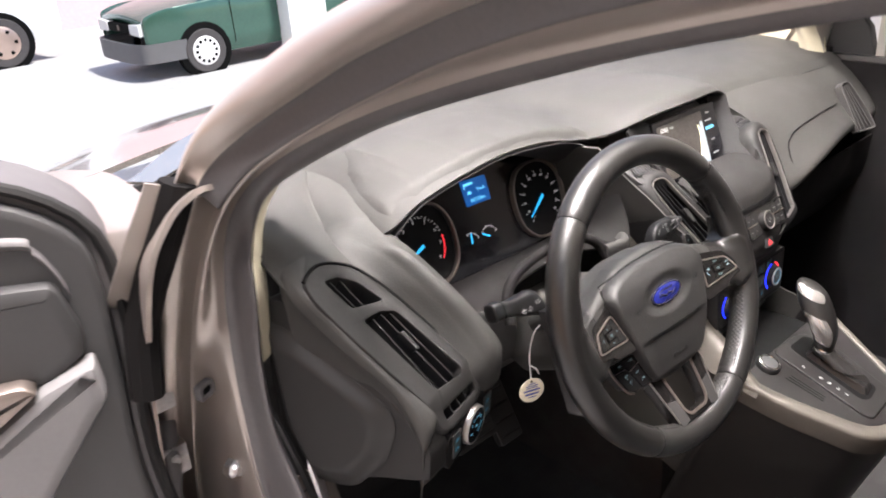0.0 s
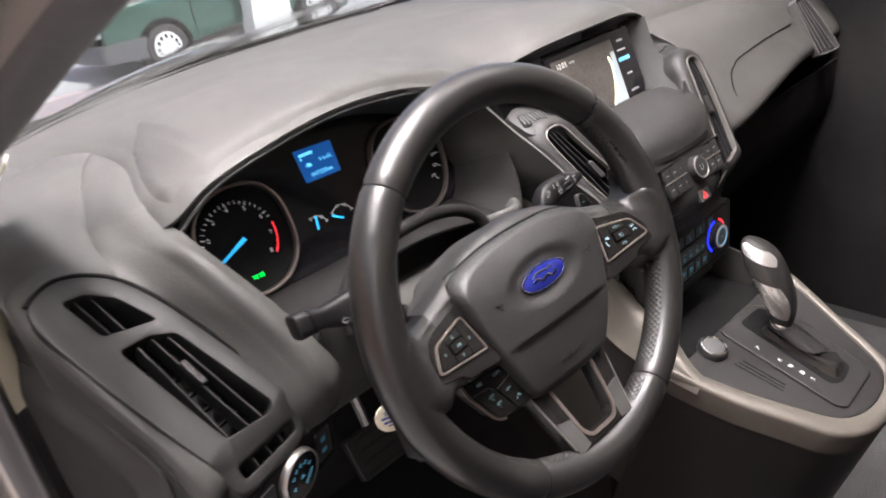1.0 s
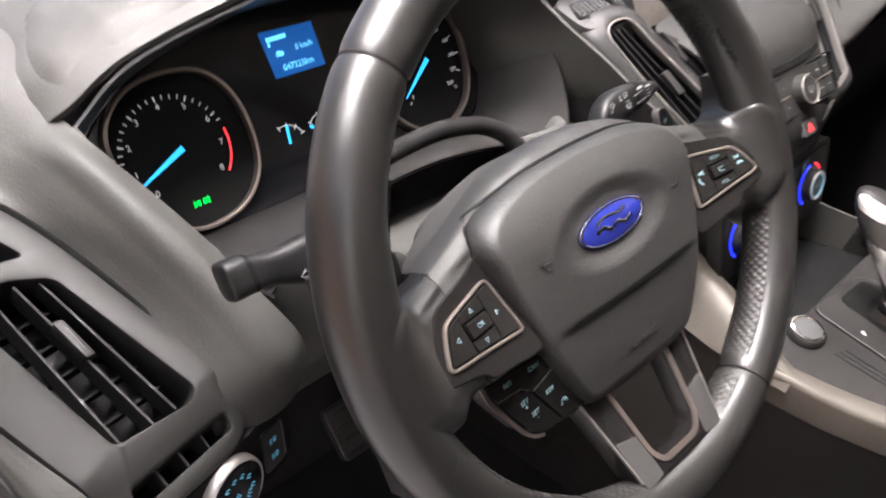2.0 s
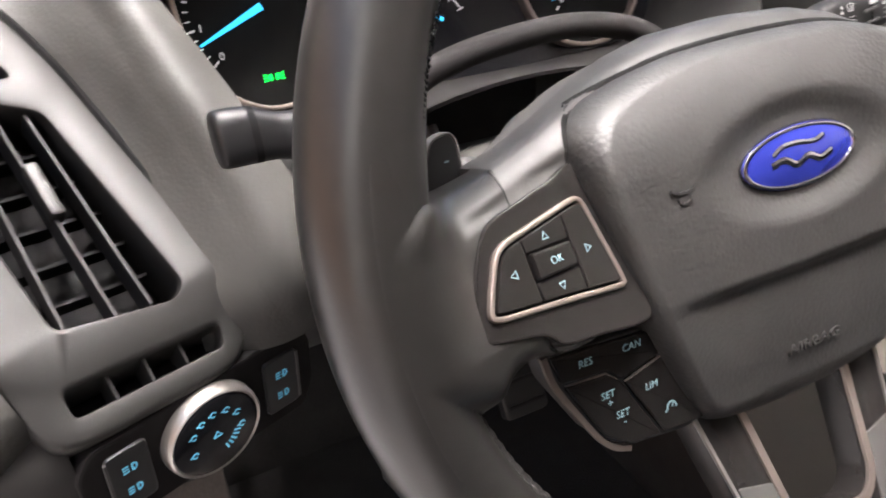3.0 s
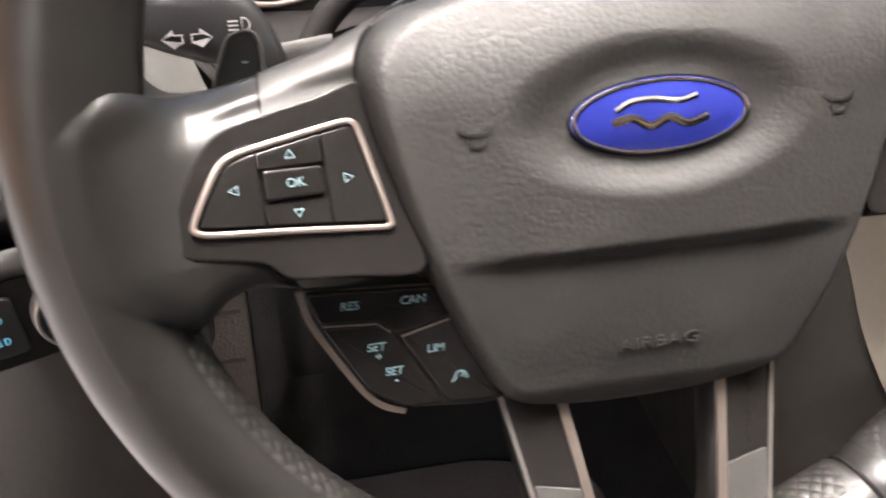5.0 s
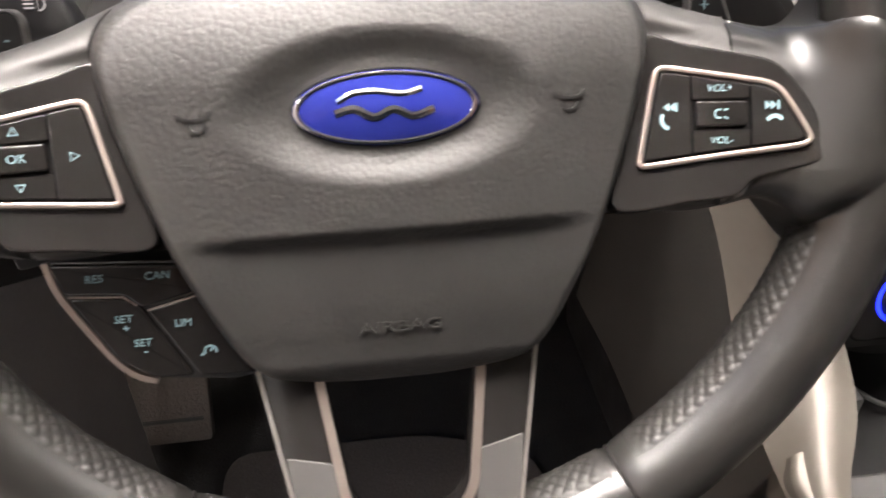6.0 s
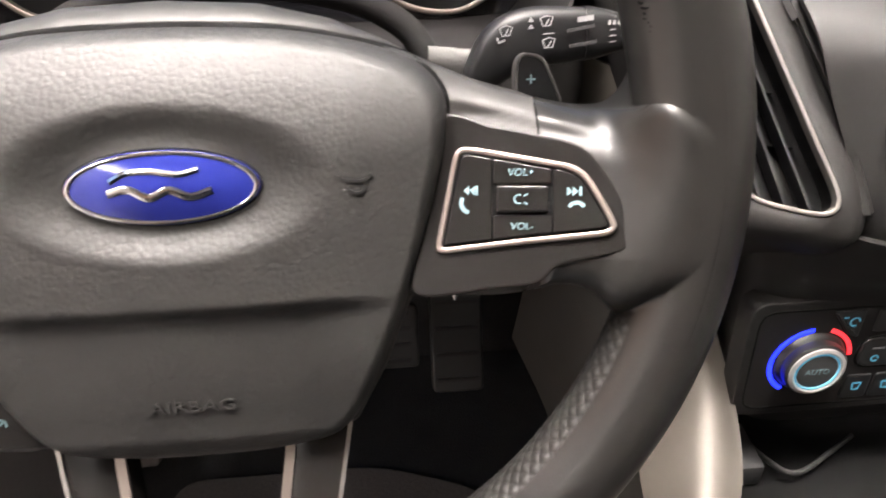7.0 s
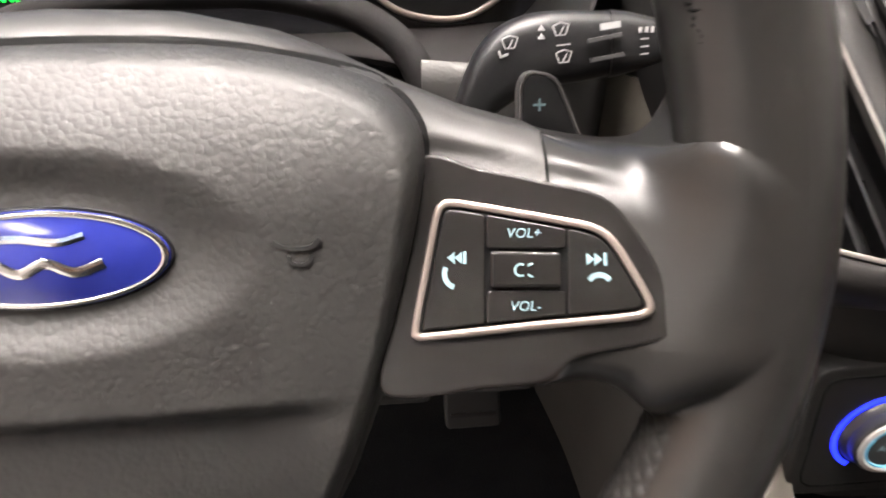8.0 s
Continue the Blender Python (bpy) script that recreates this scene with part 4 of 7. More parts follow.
for u1, v1, u0, v0 in ((9, 172, 9, 128), (22, 164, 20, 122)):
    bm = bmesh.new()
    rings(bm, [[(u1 - 0.8, v1, w), (u1 + 0.8, v1, w), (u0 + 0.8, v0, w), (u0 - 0.8, v0, w)] for w in (-16, -3)], FV, cap0=True)
    part("slat", bm, M_CHEEK, side_vent)
for u in (12, 28, 44):
    bm = bmesh.new()
    rings(bm, [[(u - 0.7, -20, w), (u + 0.7, -20, w), (u + 1.2, -34, w), (u - 0.2, -34, w)] for w in (-20, -1.5)], FV, cap0=True)
    part("slot_divider", bent(bm), M_CHEEK, side_vent)

# end of the dashboard beside the open door
FE = axes((-0.309, 0.133, 0.80), (0.196, -0.98, 0.0), (0, 0, 1))
part("dash_end", plate(FE, rounded([(-200, 112), (-172, 126), (-117, 118), (-70, 84), (6, 38), (40, 6), (46, -6), (42, -46), (4, -62), (-20, -70), (-110, -110), (-168, -128), (-200, -60)], 10, 4), -30, 0, 4), M_STACK, dash, "grey plastic end of the dashboard")
COVER = even(rounded([(-196, 94), (-140, 88), (-16, 40), (0, 28), (1, 8), (-18, -42), (-72, -104), (-100, -116), (-150, -128), (-186, -60)], 14, 5), 110)
part("end_cover", dome(FE, COVER, lambda u, v, s: 1.5 + 13.0 * (1 - smooth((s - 0.70) / 0.29)), (-105, 0), 40, skirt=-1), M_VENT, dash, "removable grained cover panel with a broad chamfer")

# smooth shoulder between the vent panel and the dashboard's outer edge
edge_out = [(-0.347, 0.262, 0.962), (-0.347, 0.245, 0.940), (-0.333, 0.200, 0.905), (-0.311, 0.126, 0.858), (-0.306, 0.094, 0.812), (-0.303, 0.097, 0.777), (-0.300, 0.104, 0.742)]
edge_in = [FV @ Vector(q) for q in ((-10, 193, -4), (-31, 172, -1), (-33.5, 120, 0), (-30, 45, 0), (-24, -18, 0))] + [Vector((-0.279, 0.116, 0.786)), Vector((-0.277, 0.108, 0.742))]
rows = []
for a, q in zip(edge_out, edge_in):
    a = Vector(a)
    out = (FV.to_3x3() @ Vector((-0.35, 0, 1))).normalized()
    rows.append([a + Vector((0.008, 0.022, -0.065)), a + Vector((0.003, 0.008, -0.015)), a, a.lerp(q, 0.35) + out * 0.007, a.lerp(q, 0.75) + out * 0.004, q])
rows = [[Vector((-0.332, 0.300, 0.895)), Vector((-0.339, 0.287, 0.945)), Vector((-0.340, 0.280, 0.960)), Vector((-0.330, 0.282, 0.967)), Vector((-0.316, 0.283, 0.970)), Vector((-0.302, 0.285, 0.970))]] + rows[1:]
part("dash_shoulder", loft(rows, 24, 40), M_PAD, dash, "soft grained shoulder beside the vent", angle=70)

# dash top between the pillar and the first crease
FOLD = [[(-0.343, 0.52, 0.984), (-0.29, 0.52, 0.990), (-0.22, 0.51, 0.999), (-0.150, 0.50, 1.004)],
        [(-0.345, 0.41, 0.985), (-0.30, 0.42, 0.993), (-0.245, 0.43, 1.002), (-0.196, 0.437, 1.004)],
        [(-0.345, 0.365, 0.983), (-0.31, 0.375, 0.991), (-0.262, 0.39, 0.998), (-0.220, 0.397, 0.996)],
        [(-0.343, 0.33, 0.979), (-0.315, 0.34, 0.987), (-0.275, 0.35, 0.991), (-0.238, 0.356, 0.986)],
        [(-0.342, 0.305, 0.972), (-0.32, 0.31, 0.981), (-0.283, 0.317, 0.983), (-0.248, 0.321, 0.978)],
        [(-0.340, 0.280, 0.960), (-0.318, 0.283, 0.968), (-0.285, 0.288, 0.971), (-0.249, 0.292, 0.966)],
        [(-0.345, 0.245, 0.950), (-0.318, 0.250, 0.962), (-0.283, 0.256, 0.960), (-0.243, 0.258, 0.947)],
        [(-0.338, 0.262, 0.935), (-0.315, 0.268, 0.945), (-0.283, 0.27, 0.943), (-0.243, 0.268, 0.934)]]
for r in FOLD:
    x, y, z = r[-1]
    r.insert(-1, (x - 0.008, y, z + 0.0006))
    drop = smooth((y - 0.27) / 0.08)
    r.append((x + 0.0035, y, z - 0.0015 - 0.0015 * drop))
    r.append((x + 0.005, y, z - 0.006 - 0.003 * drop))
part("dash_corner", loft(FOLD, 60, 70), M_PAD, dash, "soft dash corner ending in a curved crease", angle=70)

# light switch
FS = axes((-0.216, 0.113, 0.775), (0.94, 0.34, 0.0), (0.0, -0.11, 1))
light_switch = thing("light_switch_panel", FS @ Vector((0, 0, -10)), "black light switch panel with a silver-ringed rotary knob", "light switch")
part("switch_panel", plate(FS, rounded([(-57, -26), (54, -26), (60, -12), (60, 18), (50, 27), (-52, 24), (-60, 12)], 5, 4), -30, 0, 1.5), M_GLOOM, light_switch, "dark panel with rounded corners")
for u0, u1 in ((-48, -29), (31, 50)):
    pad = part("rocker", plate(FS, rounded([(u0, -17), (u1, -17), (u1, 17), (u0, 17)], 3, 3), 0, 1.6, 0.8), M_BLACK, light_switch, "black key with pale symbols")
    part("rocker_edge", stroke(FS, [(u0 if u0 < 0 else u1, -15), (u0 if u0 < 0 else u1, 15)], 0.5, 1.3, high=1.6), M_TRIM, pad)
    bm = bmesh.new()
    c = (u0 + u1) / 2
    for v in (6, -7):
        stroke(FS, arc(c + 1, v, 2.0, -90, 90, 8) + [(c + 1, v - 2)], 1.5, 0.8, bm)
        for dv in (-1.6, 0, 1.6):
            stroke(FS, [(c - 3.4, v + dv), (c - 0.6, v + dv)], 1.5, 0.7, bm)
    part("symbol", bm, M_CYAN, pad)
knob = part("light_knob", turned(FS, [(24.4, -2), (24.3, 3), (23.6, 6.2), (22.6, 7.2), (21.8, 6.6)], 56), M_RIM2, light_switch, "silver ring of the rotary knob")
part("knob_face", turned(FS, [(22.0, 4), (21.8, 6.6), (20, 7.2)], 48), M_GLOSS, knob, "glossy black knob face")
bm = bmesh.new()
for i, a in enumerate((200, 150, 120, 92, 62, 30, -10)):
    x, y = 13 * math.cos(radians(a)), 13 * math.sin(radians(a))
    stroke(FS, arc(x, y, 1.4, 0, 300, 8), 7.15, 0.6, bm)
    stroke(FS, [(x - 2.6, y), (x - 1.6, y)], 7.15, 0.6, bm)
for a in range(-70, -10, 12):
    stroke(FS, [(9 * math.cos(radians(a)), 9 * math.sin(radians(a))), (12.5 * math.cos(radians(a)), 12.5 * math.sin(radians(a)))], 7.15, 0.9, bm)
stroke(FS, [(-2, -1), (0, 2), (2, -1), (-2, -1)], 7.15, 1.0, bm)
part("knob_print", bm, M_CYAN, knob, "pale cyan symbols")

# ---- instrument cluster ----
FI = axes((0.0, 0.297, 0.912), (1, 0, 0), (0, math.sin(TIP), math.cos(TIP)))
cluster = thing("instrument_cluster", (0, 0.31, 0.85), "instrument cluster with two dials and a lit blue display", "instruments")
FACE = rounded([(-186, -24), (-182, 28), (-128, 62), (-60, 80), (60, 80), (128, 62), (182, 28), (186, -24), (160, -66), (-160, -66)], 24, 6)
part("cluster_face", plate(FI, FACE, -20, -3, 1), M_GLOSS, cluster, "black instrument face")
hood_in = [[(-0.196, 0.256, 0.964), (-0.15, 0.252, 0.994), (-0.07, 0.248, 1.012), (0.0, 0.247, 1.019), (0.07, 0.245, 1.015), (0.14, 0.242, 1.001), (0.192, 0.232, 0.968)],
           [(-0.192, 0.282, 0.945), (-0.148, 0.285, 0.976), (-0.07, 0.290, 0.996), (0.0, 0.292, 1.002), (0.07, 0.290, 0.996), (0.14, 0.285, 0.974), (0.189, 0.272, 0.940)],
           [(-0.187, 0.312, 0.932), (-0.145, 0.322, 0.962), (-0.07, 0.33, 0.985), (0.0, 0.332, 0.99), (0.07, 0.33, 0.985), (0.14, 0.322, 0.962), (0.187, 0.305, 0.925)]]
part("hood_lining", loft(hood_in, 60, 14, 0.002), M_DARK, cluster, "dark lining under the hood", angle=60)
for side in (-1, 1):
    wall = [[(-0.194 * side * -1 if side > 0 else -0.194, 0.255, 0.966), (0.187 * side, 0.312, 0.934)], [(0.186 * side, 0.210, 0.932), (0.184 * side, 0.300, 0.905)],
            [(0.166 * side, 0.172, 0.888), (0.172 * side, 0.285, 0.870)], [(0.142 * side, 0.150, 0.858), (0.150 * side, 0.272, 0.850)]]
    part("cluster_cheek", loft(wall, 10, 24, 0.002), M_STACK, cluster, "grey side wall of the instrument recess", angle=60)
floor_rows = [[(-0.165, 0.278, 0.853), (-0.08, 0.276, 0.850), (0, 0.276, 0.850), (0.08, 0.276, 0.850), (0.165, 0.278, 0.853)],
              [(-0.155, 0.22, 0.855), (-0.08, 0.22, 0.862), (0, 0.22, 0.866), (0.08, 0.22, 0.862), (0.155, 0.22, 0.855)],
              [(-0.142, 0.155, 0.856), (-0.08, 0.175, 0.872), (0, 0.18, 0.88), (0.08, 0.175, 0.872), (0.142, 0.155, 0.856)]]
# near-black stands in for the hood's shade on this ledge
part("cluster_floor", loft(floor_rows, 40, 16, 0.002), M_GLOOM, cluster, "ledge below the dials, hood shade in its colour", angle=60)
for side, k in ((1, 1.0), (-1, 0.93)):
    knee = [[(0.095 * side * k, 0.168, 0.866), (0.140 * side * k, 0.168, 0.864), (0.158 * side * k, 0.190, 0.862), (0.178 * side * k, 0.220, 0.86)],
            [(0.095 * side * k, 0.156, 0.876), (0.140 * side * k, 0.156, 0.872), (0.164 * side * k, 0.178, 0.870), (0.184 * side * k, 0.212, 0.868)],
            [(0.095 * side * k, 0.158, 0.82), (0.140 * side * k, 0.160, 0.82), (0.168 * side * k, 0.180, 0.83), (0.189 * side * k, 0.212, 0.84)],
            [(0.095 * side * k, 0.168, 0.78), (0.140 * side * k, 0.174, 0.78), (0.170 * side * k, 0.190, 0.78), (0.190 * side * k, 0.218, 0.78)]]
    part("column_panel", loft(knee, 30, 20, 0.003), M_COLUMN, cluster, "grained grey panel beside the steering column", angle=60)
# the arch is blackened in the same way, for shade under the hood
part("column_cowl", rod([(-0.106, 0.150, 0.845), (-0.098, 0.163, 0.872), (-0.077, 0.170, 0.893), (-0.04, 0.173, 0.9035), (0.014, 0.174, 0.907), (0.05, 0.173, 0.9025), (0.075, 0.171, 0.893), (0.092, 0.166, 0.878), (0.102, 0.155, 0.850)], 0.0070, 14, 60, up=(0, 1, 0)), M_GLOOM, cluster, "arch over the steering column, hood shade in its colour")

RING_PTS = [(-48, 20), (-46, -14), (-34, -42), (-12, -58), (12, -60), (36, -52), (54, -32), (60, -4), (56, 28), (40, 50), (12, 58), (-18, 54), (-38, 40)]
for side in (-1, 1):
    FD = FI @ Matrix.Translation((120 * side, 0, 0))
    pts = RING_PTS if side < 0 else mirror(RING_PTS)
    ro = even(spline(pts, 240, closed=True), 100)
    dial = part("dial", plate(FD, inset(ro, 3), -3, -1.5, 0.3), M_VOID, cluster, "black round dial with white numbers")
    part("dial_ring", ring_plate(FD, ro, inset(ro, 3.4), -3, 6, 1.2, 100), M_SATIN, dial, "raised silver dial ring")
    marks, red = bmesh.new(), bmesh.new()
    if side < 0:
        for i in range(9):
            a = radians(222 - i * 32.6)
            letters(FD, str(i), 34.5 * math.cos(a), 34.5 * math.sin(a), -1.4, 4.6, M_DIAL, "number", dial)
        for i in range(33):
            a = radians(222 - i * 8.15)
            r0 = 39 if i % 4 else 38
            if i < 26:
                stroke(FD, [(r0 * math.cos(a), r0 * math.sin(a)), (42.2 * math.cos(a), 42.2 * math.sin(a))], -1.5, 0.7 if i % 4 else 1.1, marks)
        stroke(FD, arc(0, 0, 40.5, 8, -39, 24), -1.5, 1.5, red)
        part("red_band", red, M_RED, dial, "lit red band")
        tip_a, lamp_uv = radians(203), (2, -40)
    else:
        for i in range(13):
            a = radians(228 - i * 23)
            letters(FD, str(i * 20), 34 * math.cos(a), 34 * math.sin(a), -1.4, 3.4, M_DIAL, "number", dial)
            stroke(FD, [(38.5 * math.cos(a), 38.5 * math.sin(a)), (42 * math.cos(a), 42 * math.sin(a))], -1.5, 0.9, marks)
        tip_a, lamp_uv = radians(217), None
    part("dial_marks", marks, M_DIAL, dial)
    bm = bmesh.new()
    ca, sa = math.cos(tip_a), math.sin(tip_a)
    rings(bm, [[(-4 * ca - s * 2.4 * sa, -4 * sa + s * 2.4 * ca, 2) for s in (-1, 1)] + [(40 * ca + s * 0.7 * sa, 40 * sa - s * 0.7 * ca, 1) for s in (-1, 1)],
               [(-3 * ca - s * 1.8 * sa, -3 * sa + s * 1.8 * ca, 3.2) for s in (-1, 1)] + [(39.5 * ca + s * 0.4 * sa, 39.5 * sa - s * 0.4 * ca, 1.8) for s in (-1, 1)]], FD, cap0=True)
    part("needle", bm, M_NEEDLE, dial, "glowing blue needle")
    if lamp_uv:
        bm = bmesh.new()
        u, v = lamp_uv
        for s in (-1, 1):
            stroke(FD, arc(u + s * 1.6, v, 1.7, 90, 90 + s * -180, 10) + [(u + s * 1.6, v + 1.7)], -1.4, 0.9, bm)
            for dv in (-1.4, 0, 1.4):
                stroke(FD, [(u + s * 4.2, v + dv), (u + s * 6.4, v + dv * 1.4)], -1.4, 0.8, bm)
        part("side_light_lamp", bm, M_GREEN, dial, "lit green lamp symbol")
display = part("display", plate(FI, rounded([(-23, 27), (24, 26), (25, 62), (-24, 64)], 1.5, 3), -3, -1.6, 0.3), M_SCREEN, cluster, "lit blue trip display")
bm = bmesh.new()
for u0, u1, v in ((-20, -2, 57), (-20, -18, 53), (-14, -9, 44.5)):
    stroke(FI, [(u0, v), (u1, v)], -1.5, 3.4, bm)
stroke(FI, arc(-13, 44, 2.6, -40, 220, 12), -1.5, 0.7, bm)
part("display_bars", bm, M_SCREENTEXT, display, "paler blue bars and signs")
letters(FI, "0 km/h", 11, 46, -1.45, 4.6, M_SCREENTEXT, "display_text", display, 0.05, wide=0.9)
letters(FI, "047223km", 0.5, 33, -1.45, 5.0, M_SCREENTEXT, "display_text", display, 0.05, wide=0.95)
for u, v, a0, a1, an in ((-32, -24, 20, 110, 80), (3, -24, 20, 140, 150)):
    bm = bmesh.new()
    stroke(FI, arc(u, v, 15, a0, a1, 16), -2.9, 0.8, bm)
    for i in range(4):
        a = radians(a0 + (a1 - a0) * i / 3)
        stroke(FI, [(u + 12.5 * math.cos(a), v + 12.5 * math.sin(a)), (u + 17 * math.cos(a), v + 17 * math.sin(a))], -2.9, 0.8, bm)
    small = part("small_gauge", bm, M_DIAL, cluster, "small white gauge scale")
    part("needle", stroke(FI, [(u, v), (u + 15 * math.cos(radians(an)), v + 15 * math.sin(radians(an)))], -2.6, 2.4), M_NEEDLE, small, "glowing blue needle")

# ---- steering column ----
column = thing("steering_column", FW @ Vector((0, -20, -120)), "dark grey steering column shroud with two control stalks", "steering column")
sec = lambda hw, t, b: rounded([(-hw, b * 0.6), (-hw * 0.7, b), (hw * 0.7, b), (hw, b * 0.6), (hw * 0.96, t * 0.55), (hw * 0.6, t), (-hw * 0.6, t), (-hw * 0.96, t * 0.55)], 10, 4)
bm = bmesh.new()
rings(bm, [at_w(sec(52, 10, -68), -46), at_w(sec(58, 12, -74), -52), at_w(sec(66, 14, -80), -90), at_w(sec(76, 14, -86), -150), at_w(sec(80, 14, -90), -210)], FW, cap0=True)
part("shroud", bm, M_PAD, column, "grained grey plastic column shroud")


def stalk_frames(rows):
    """Frames for a stalk: (u, v, half height, half depth) in the wheel's plane, far behind it."""
    mid = spline([(u, v, 0) for u, v, h, t in rows], 40)
    size = spline([(h, t, 0) for u, v, h, t in rows], 40)
    path = [(FW @ Vector((q.x, q.y, -85)), (FW.to_3x3() @ Vector((0, 1, 0))).normalized(), (FW.to_3x3() @ Vector((0, 0, 1))).normalized()) for q in mid]
    return path, [[(0.001 * s.x * math.copysign(abs(math.cos(a)) ** 0.6, math.cos(a)), 0.001 * s.y * math.copysign(abs(math.sin(a)) ** 0.6, math.sin(a))) for a in [2 * math.pi * k / 32 for k in range(32)]] for s in size]


LEFT = [(-108, 14, 8, 8), (-112, 24, 11, 9), (-118, 33, 14, 9.5), (-127, 39, 15.5, 9.5), (-139, 41, 14, 9.5), (-152, 43, 11.5, 9.5), (-165, 46, 9.2, 9), (-175, 48.5, 10.6, 10), (-185, 49, 11, 10.5), (-188.5, 49, 10.4, 9.8), (-189.6, 49, 7, 6)]
RIGHT = [(103, 16, 9, 9), (107, 24, 11.5, 9.5), (112, 31, 13, 9.5), (120, 37, 13.4, 9.5), (131, 41, 12.4, 9.5), (146, 42, 11.4, 9), (160, 42.5, 9.6, 8), (174, 42.5, 6, 6), (182, 42.2, 4, 4.5), (184, 42, 2, 2.5)]
for rows, side in ((LEFT, -1), (RIGHT, 1)):
    path, secs = stalk_frames(rows)
    arm = part("stalk", sweep(path, lambda i: secs[i]), M_STALK, column, "black moulded stalk with pale symbols")
    fs = FW @ Matrix.Translation((0, 0, -75.4))
    if side > 0:
        for u, v in ((120, 44), (136.5, 47.5), (137.5, 39)):
            bm = bmesh.new()
            stroke(fs, [(u - 2.6, v + 1.2), (u, v + 2.2), (u + 2.6, v + 1.6), (u + 1.5, v - 1.6), (u - 1.5, v - 1.8), (u - 2.6, v + 1.2)], 0.2, 0.45, bm)
            stroke(fs, [(u - 0.4, v - 1.6), (u + 1.0, v + 1.0)], 0.2, 0.45, bm)
            part("symbol", bm, M_PRINT, arm, "pale printed wiper symbol")
        bm = bmesh.new()
        for v in (48.2, 45.6):
            plate(fs, [(129, v - 0.8), (131.4, v - 0.8), (130.2, v + 1.0)], 0.1, 0.4, 0.05, bm)
        stroke(fs, [(116.5, 41.6), (117, 39.6), (119.6, 40.6)], 0.2, 0.9, bm)
        stroke(fs, [(135.2, 42.6), (139.6, 42.9)], 0.2, 0.4, bm)
        part("symbol", bm, M_PRINT, arm)
        bm = bmesh.new()
        for u in (162.6, 164.6, 166.6):
            stroke(fs, [(u, 45.6), (u + 0.3, 47.4)], -0.6, 1.1, bm)
        for v in (43.6, 41.2, 38.8):
            stroke(fs, [(163.0, v), (165.6, v + 0.2)], -0.8, 0.45, bm)
        part("symbol", bm, M_PRINT, arm)
        collar = part("stalk_collar", sweep(path[24:31], lambda i: [(p * 1.05, q * 1.09) for p, q in secs[24 + i]]), M_STALK, arm, "turning collar of the stalk")
        part("symbol", stroke(fs, [(149, 47.8), (155.5, 48.6)], 1.4, 2.0), M_PRINT, collar)
        part("collar_rib", stroke(fs, [(145, 43.6), (156, 45.4)], 0.6, 1.2, high=1.2), M_DARK, collar)
        part("collar_rib", stroke(fs, [(146, 37.6), (157, 39.2)], 0.6, 1.2, high=1.2), M_DARK, collar)
    else:
        for u, s in ((-148, -1), (-138.6, 1)):
            part("symbol", stroke(fs, [(u - 3 * s, 1.4 + 36), (u, 37.4), (u, 39.2), (u + 4 * s, 36), (u, 32.8), (u, 34.6), (u - 3 * s, 34.6), (u - 3 * s, 37.4)], 0.1, 0.5), M_PRINT, arm, "pale printed arrow")
        bm = bmesh.new()
        stroke(fs, arc(-123.4, 39.4, 2.6, -90, 90, 10) + [(-123.4, 36.8), (-123.4, 42.0)], 0.1, 0.5, bm)
        for v in (37.9, 39.4, 40.9):
            stroke(fs, [(-128.4, v), (-124.9, v)], 0.1, 0.6, bm)
        part("symbol", bm, M_PRINT, arm, "pale printed lamp symbol")
        part("end_seam", sweep(path[27:29], lambda i: [(p * 1.012, q * 1.012) for p, q in secs[27 + i]]), M_VOID, arm)
part("ignition_lock", turned(axes((-0.085, 0.098, 0.866), (1, 0, 0), (0, 0.5, 1)), [(16, -30), (16, 0), (13, 3), (9, 4)], 24), M_BLACK, column, "black ignition lock")

# ---- middle stack ----
stack = thing("centre_stack", (MID, 0.2, 0.66), "grey centre stack with screen, radio keys and climate panel", "centre stack")


def half(pts):
    """A row across the stack from its left half."""
    return pts + [(2 * MID - x, y, z) for x, y, z in reversed(pts[:-1])]


FASCIA = [half([(0.262, 0.150, 0.920), (0.275, 0.158, 0.923), (0.31, 0.160, 0.926), (MID, 0.160, 0.927)]),
          half([(0.258, 0.118, 0.912), (0.285, 0.114, 0.914), (0.32, 0.111, 0.916), (MID, 0.110, 0.916)]),
          half([(0.262, 0.100, 0.899), (0.287, 0.090, 0.900), (0.32, 0.085, 0.901), (MID, 0.083, 0.901)]),
          half([(0.270, 0.088, 0.875), (0.290, 0.078, 0.875), (0.32, 0.0722, 0.876), (MID, 0.0705, 0.877)]),
          half([(0.286, 0.069, 0.835), (0.300, 0.060, 0.834), (0.325, 0.0535, 0.833), (MID, 0.0515, 0.833)]),
          half([(0.292, 0.066, 0.815), (0.305, 0.059, 0.812), (0.33, 0.0535, 0.810), (MID, 0.0525, 0.808)])]
part("fascia", loft(FASCIA, 60, 50, 0.003), M_STACK, stack, "matt grey plastic fascia", angle=60)
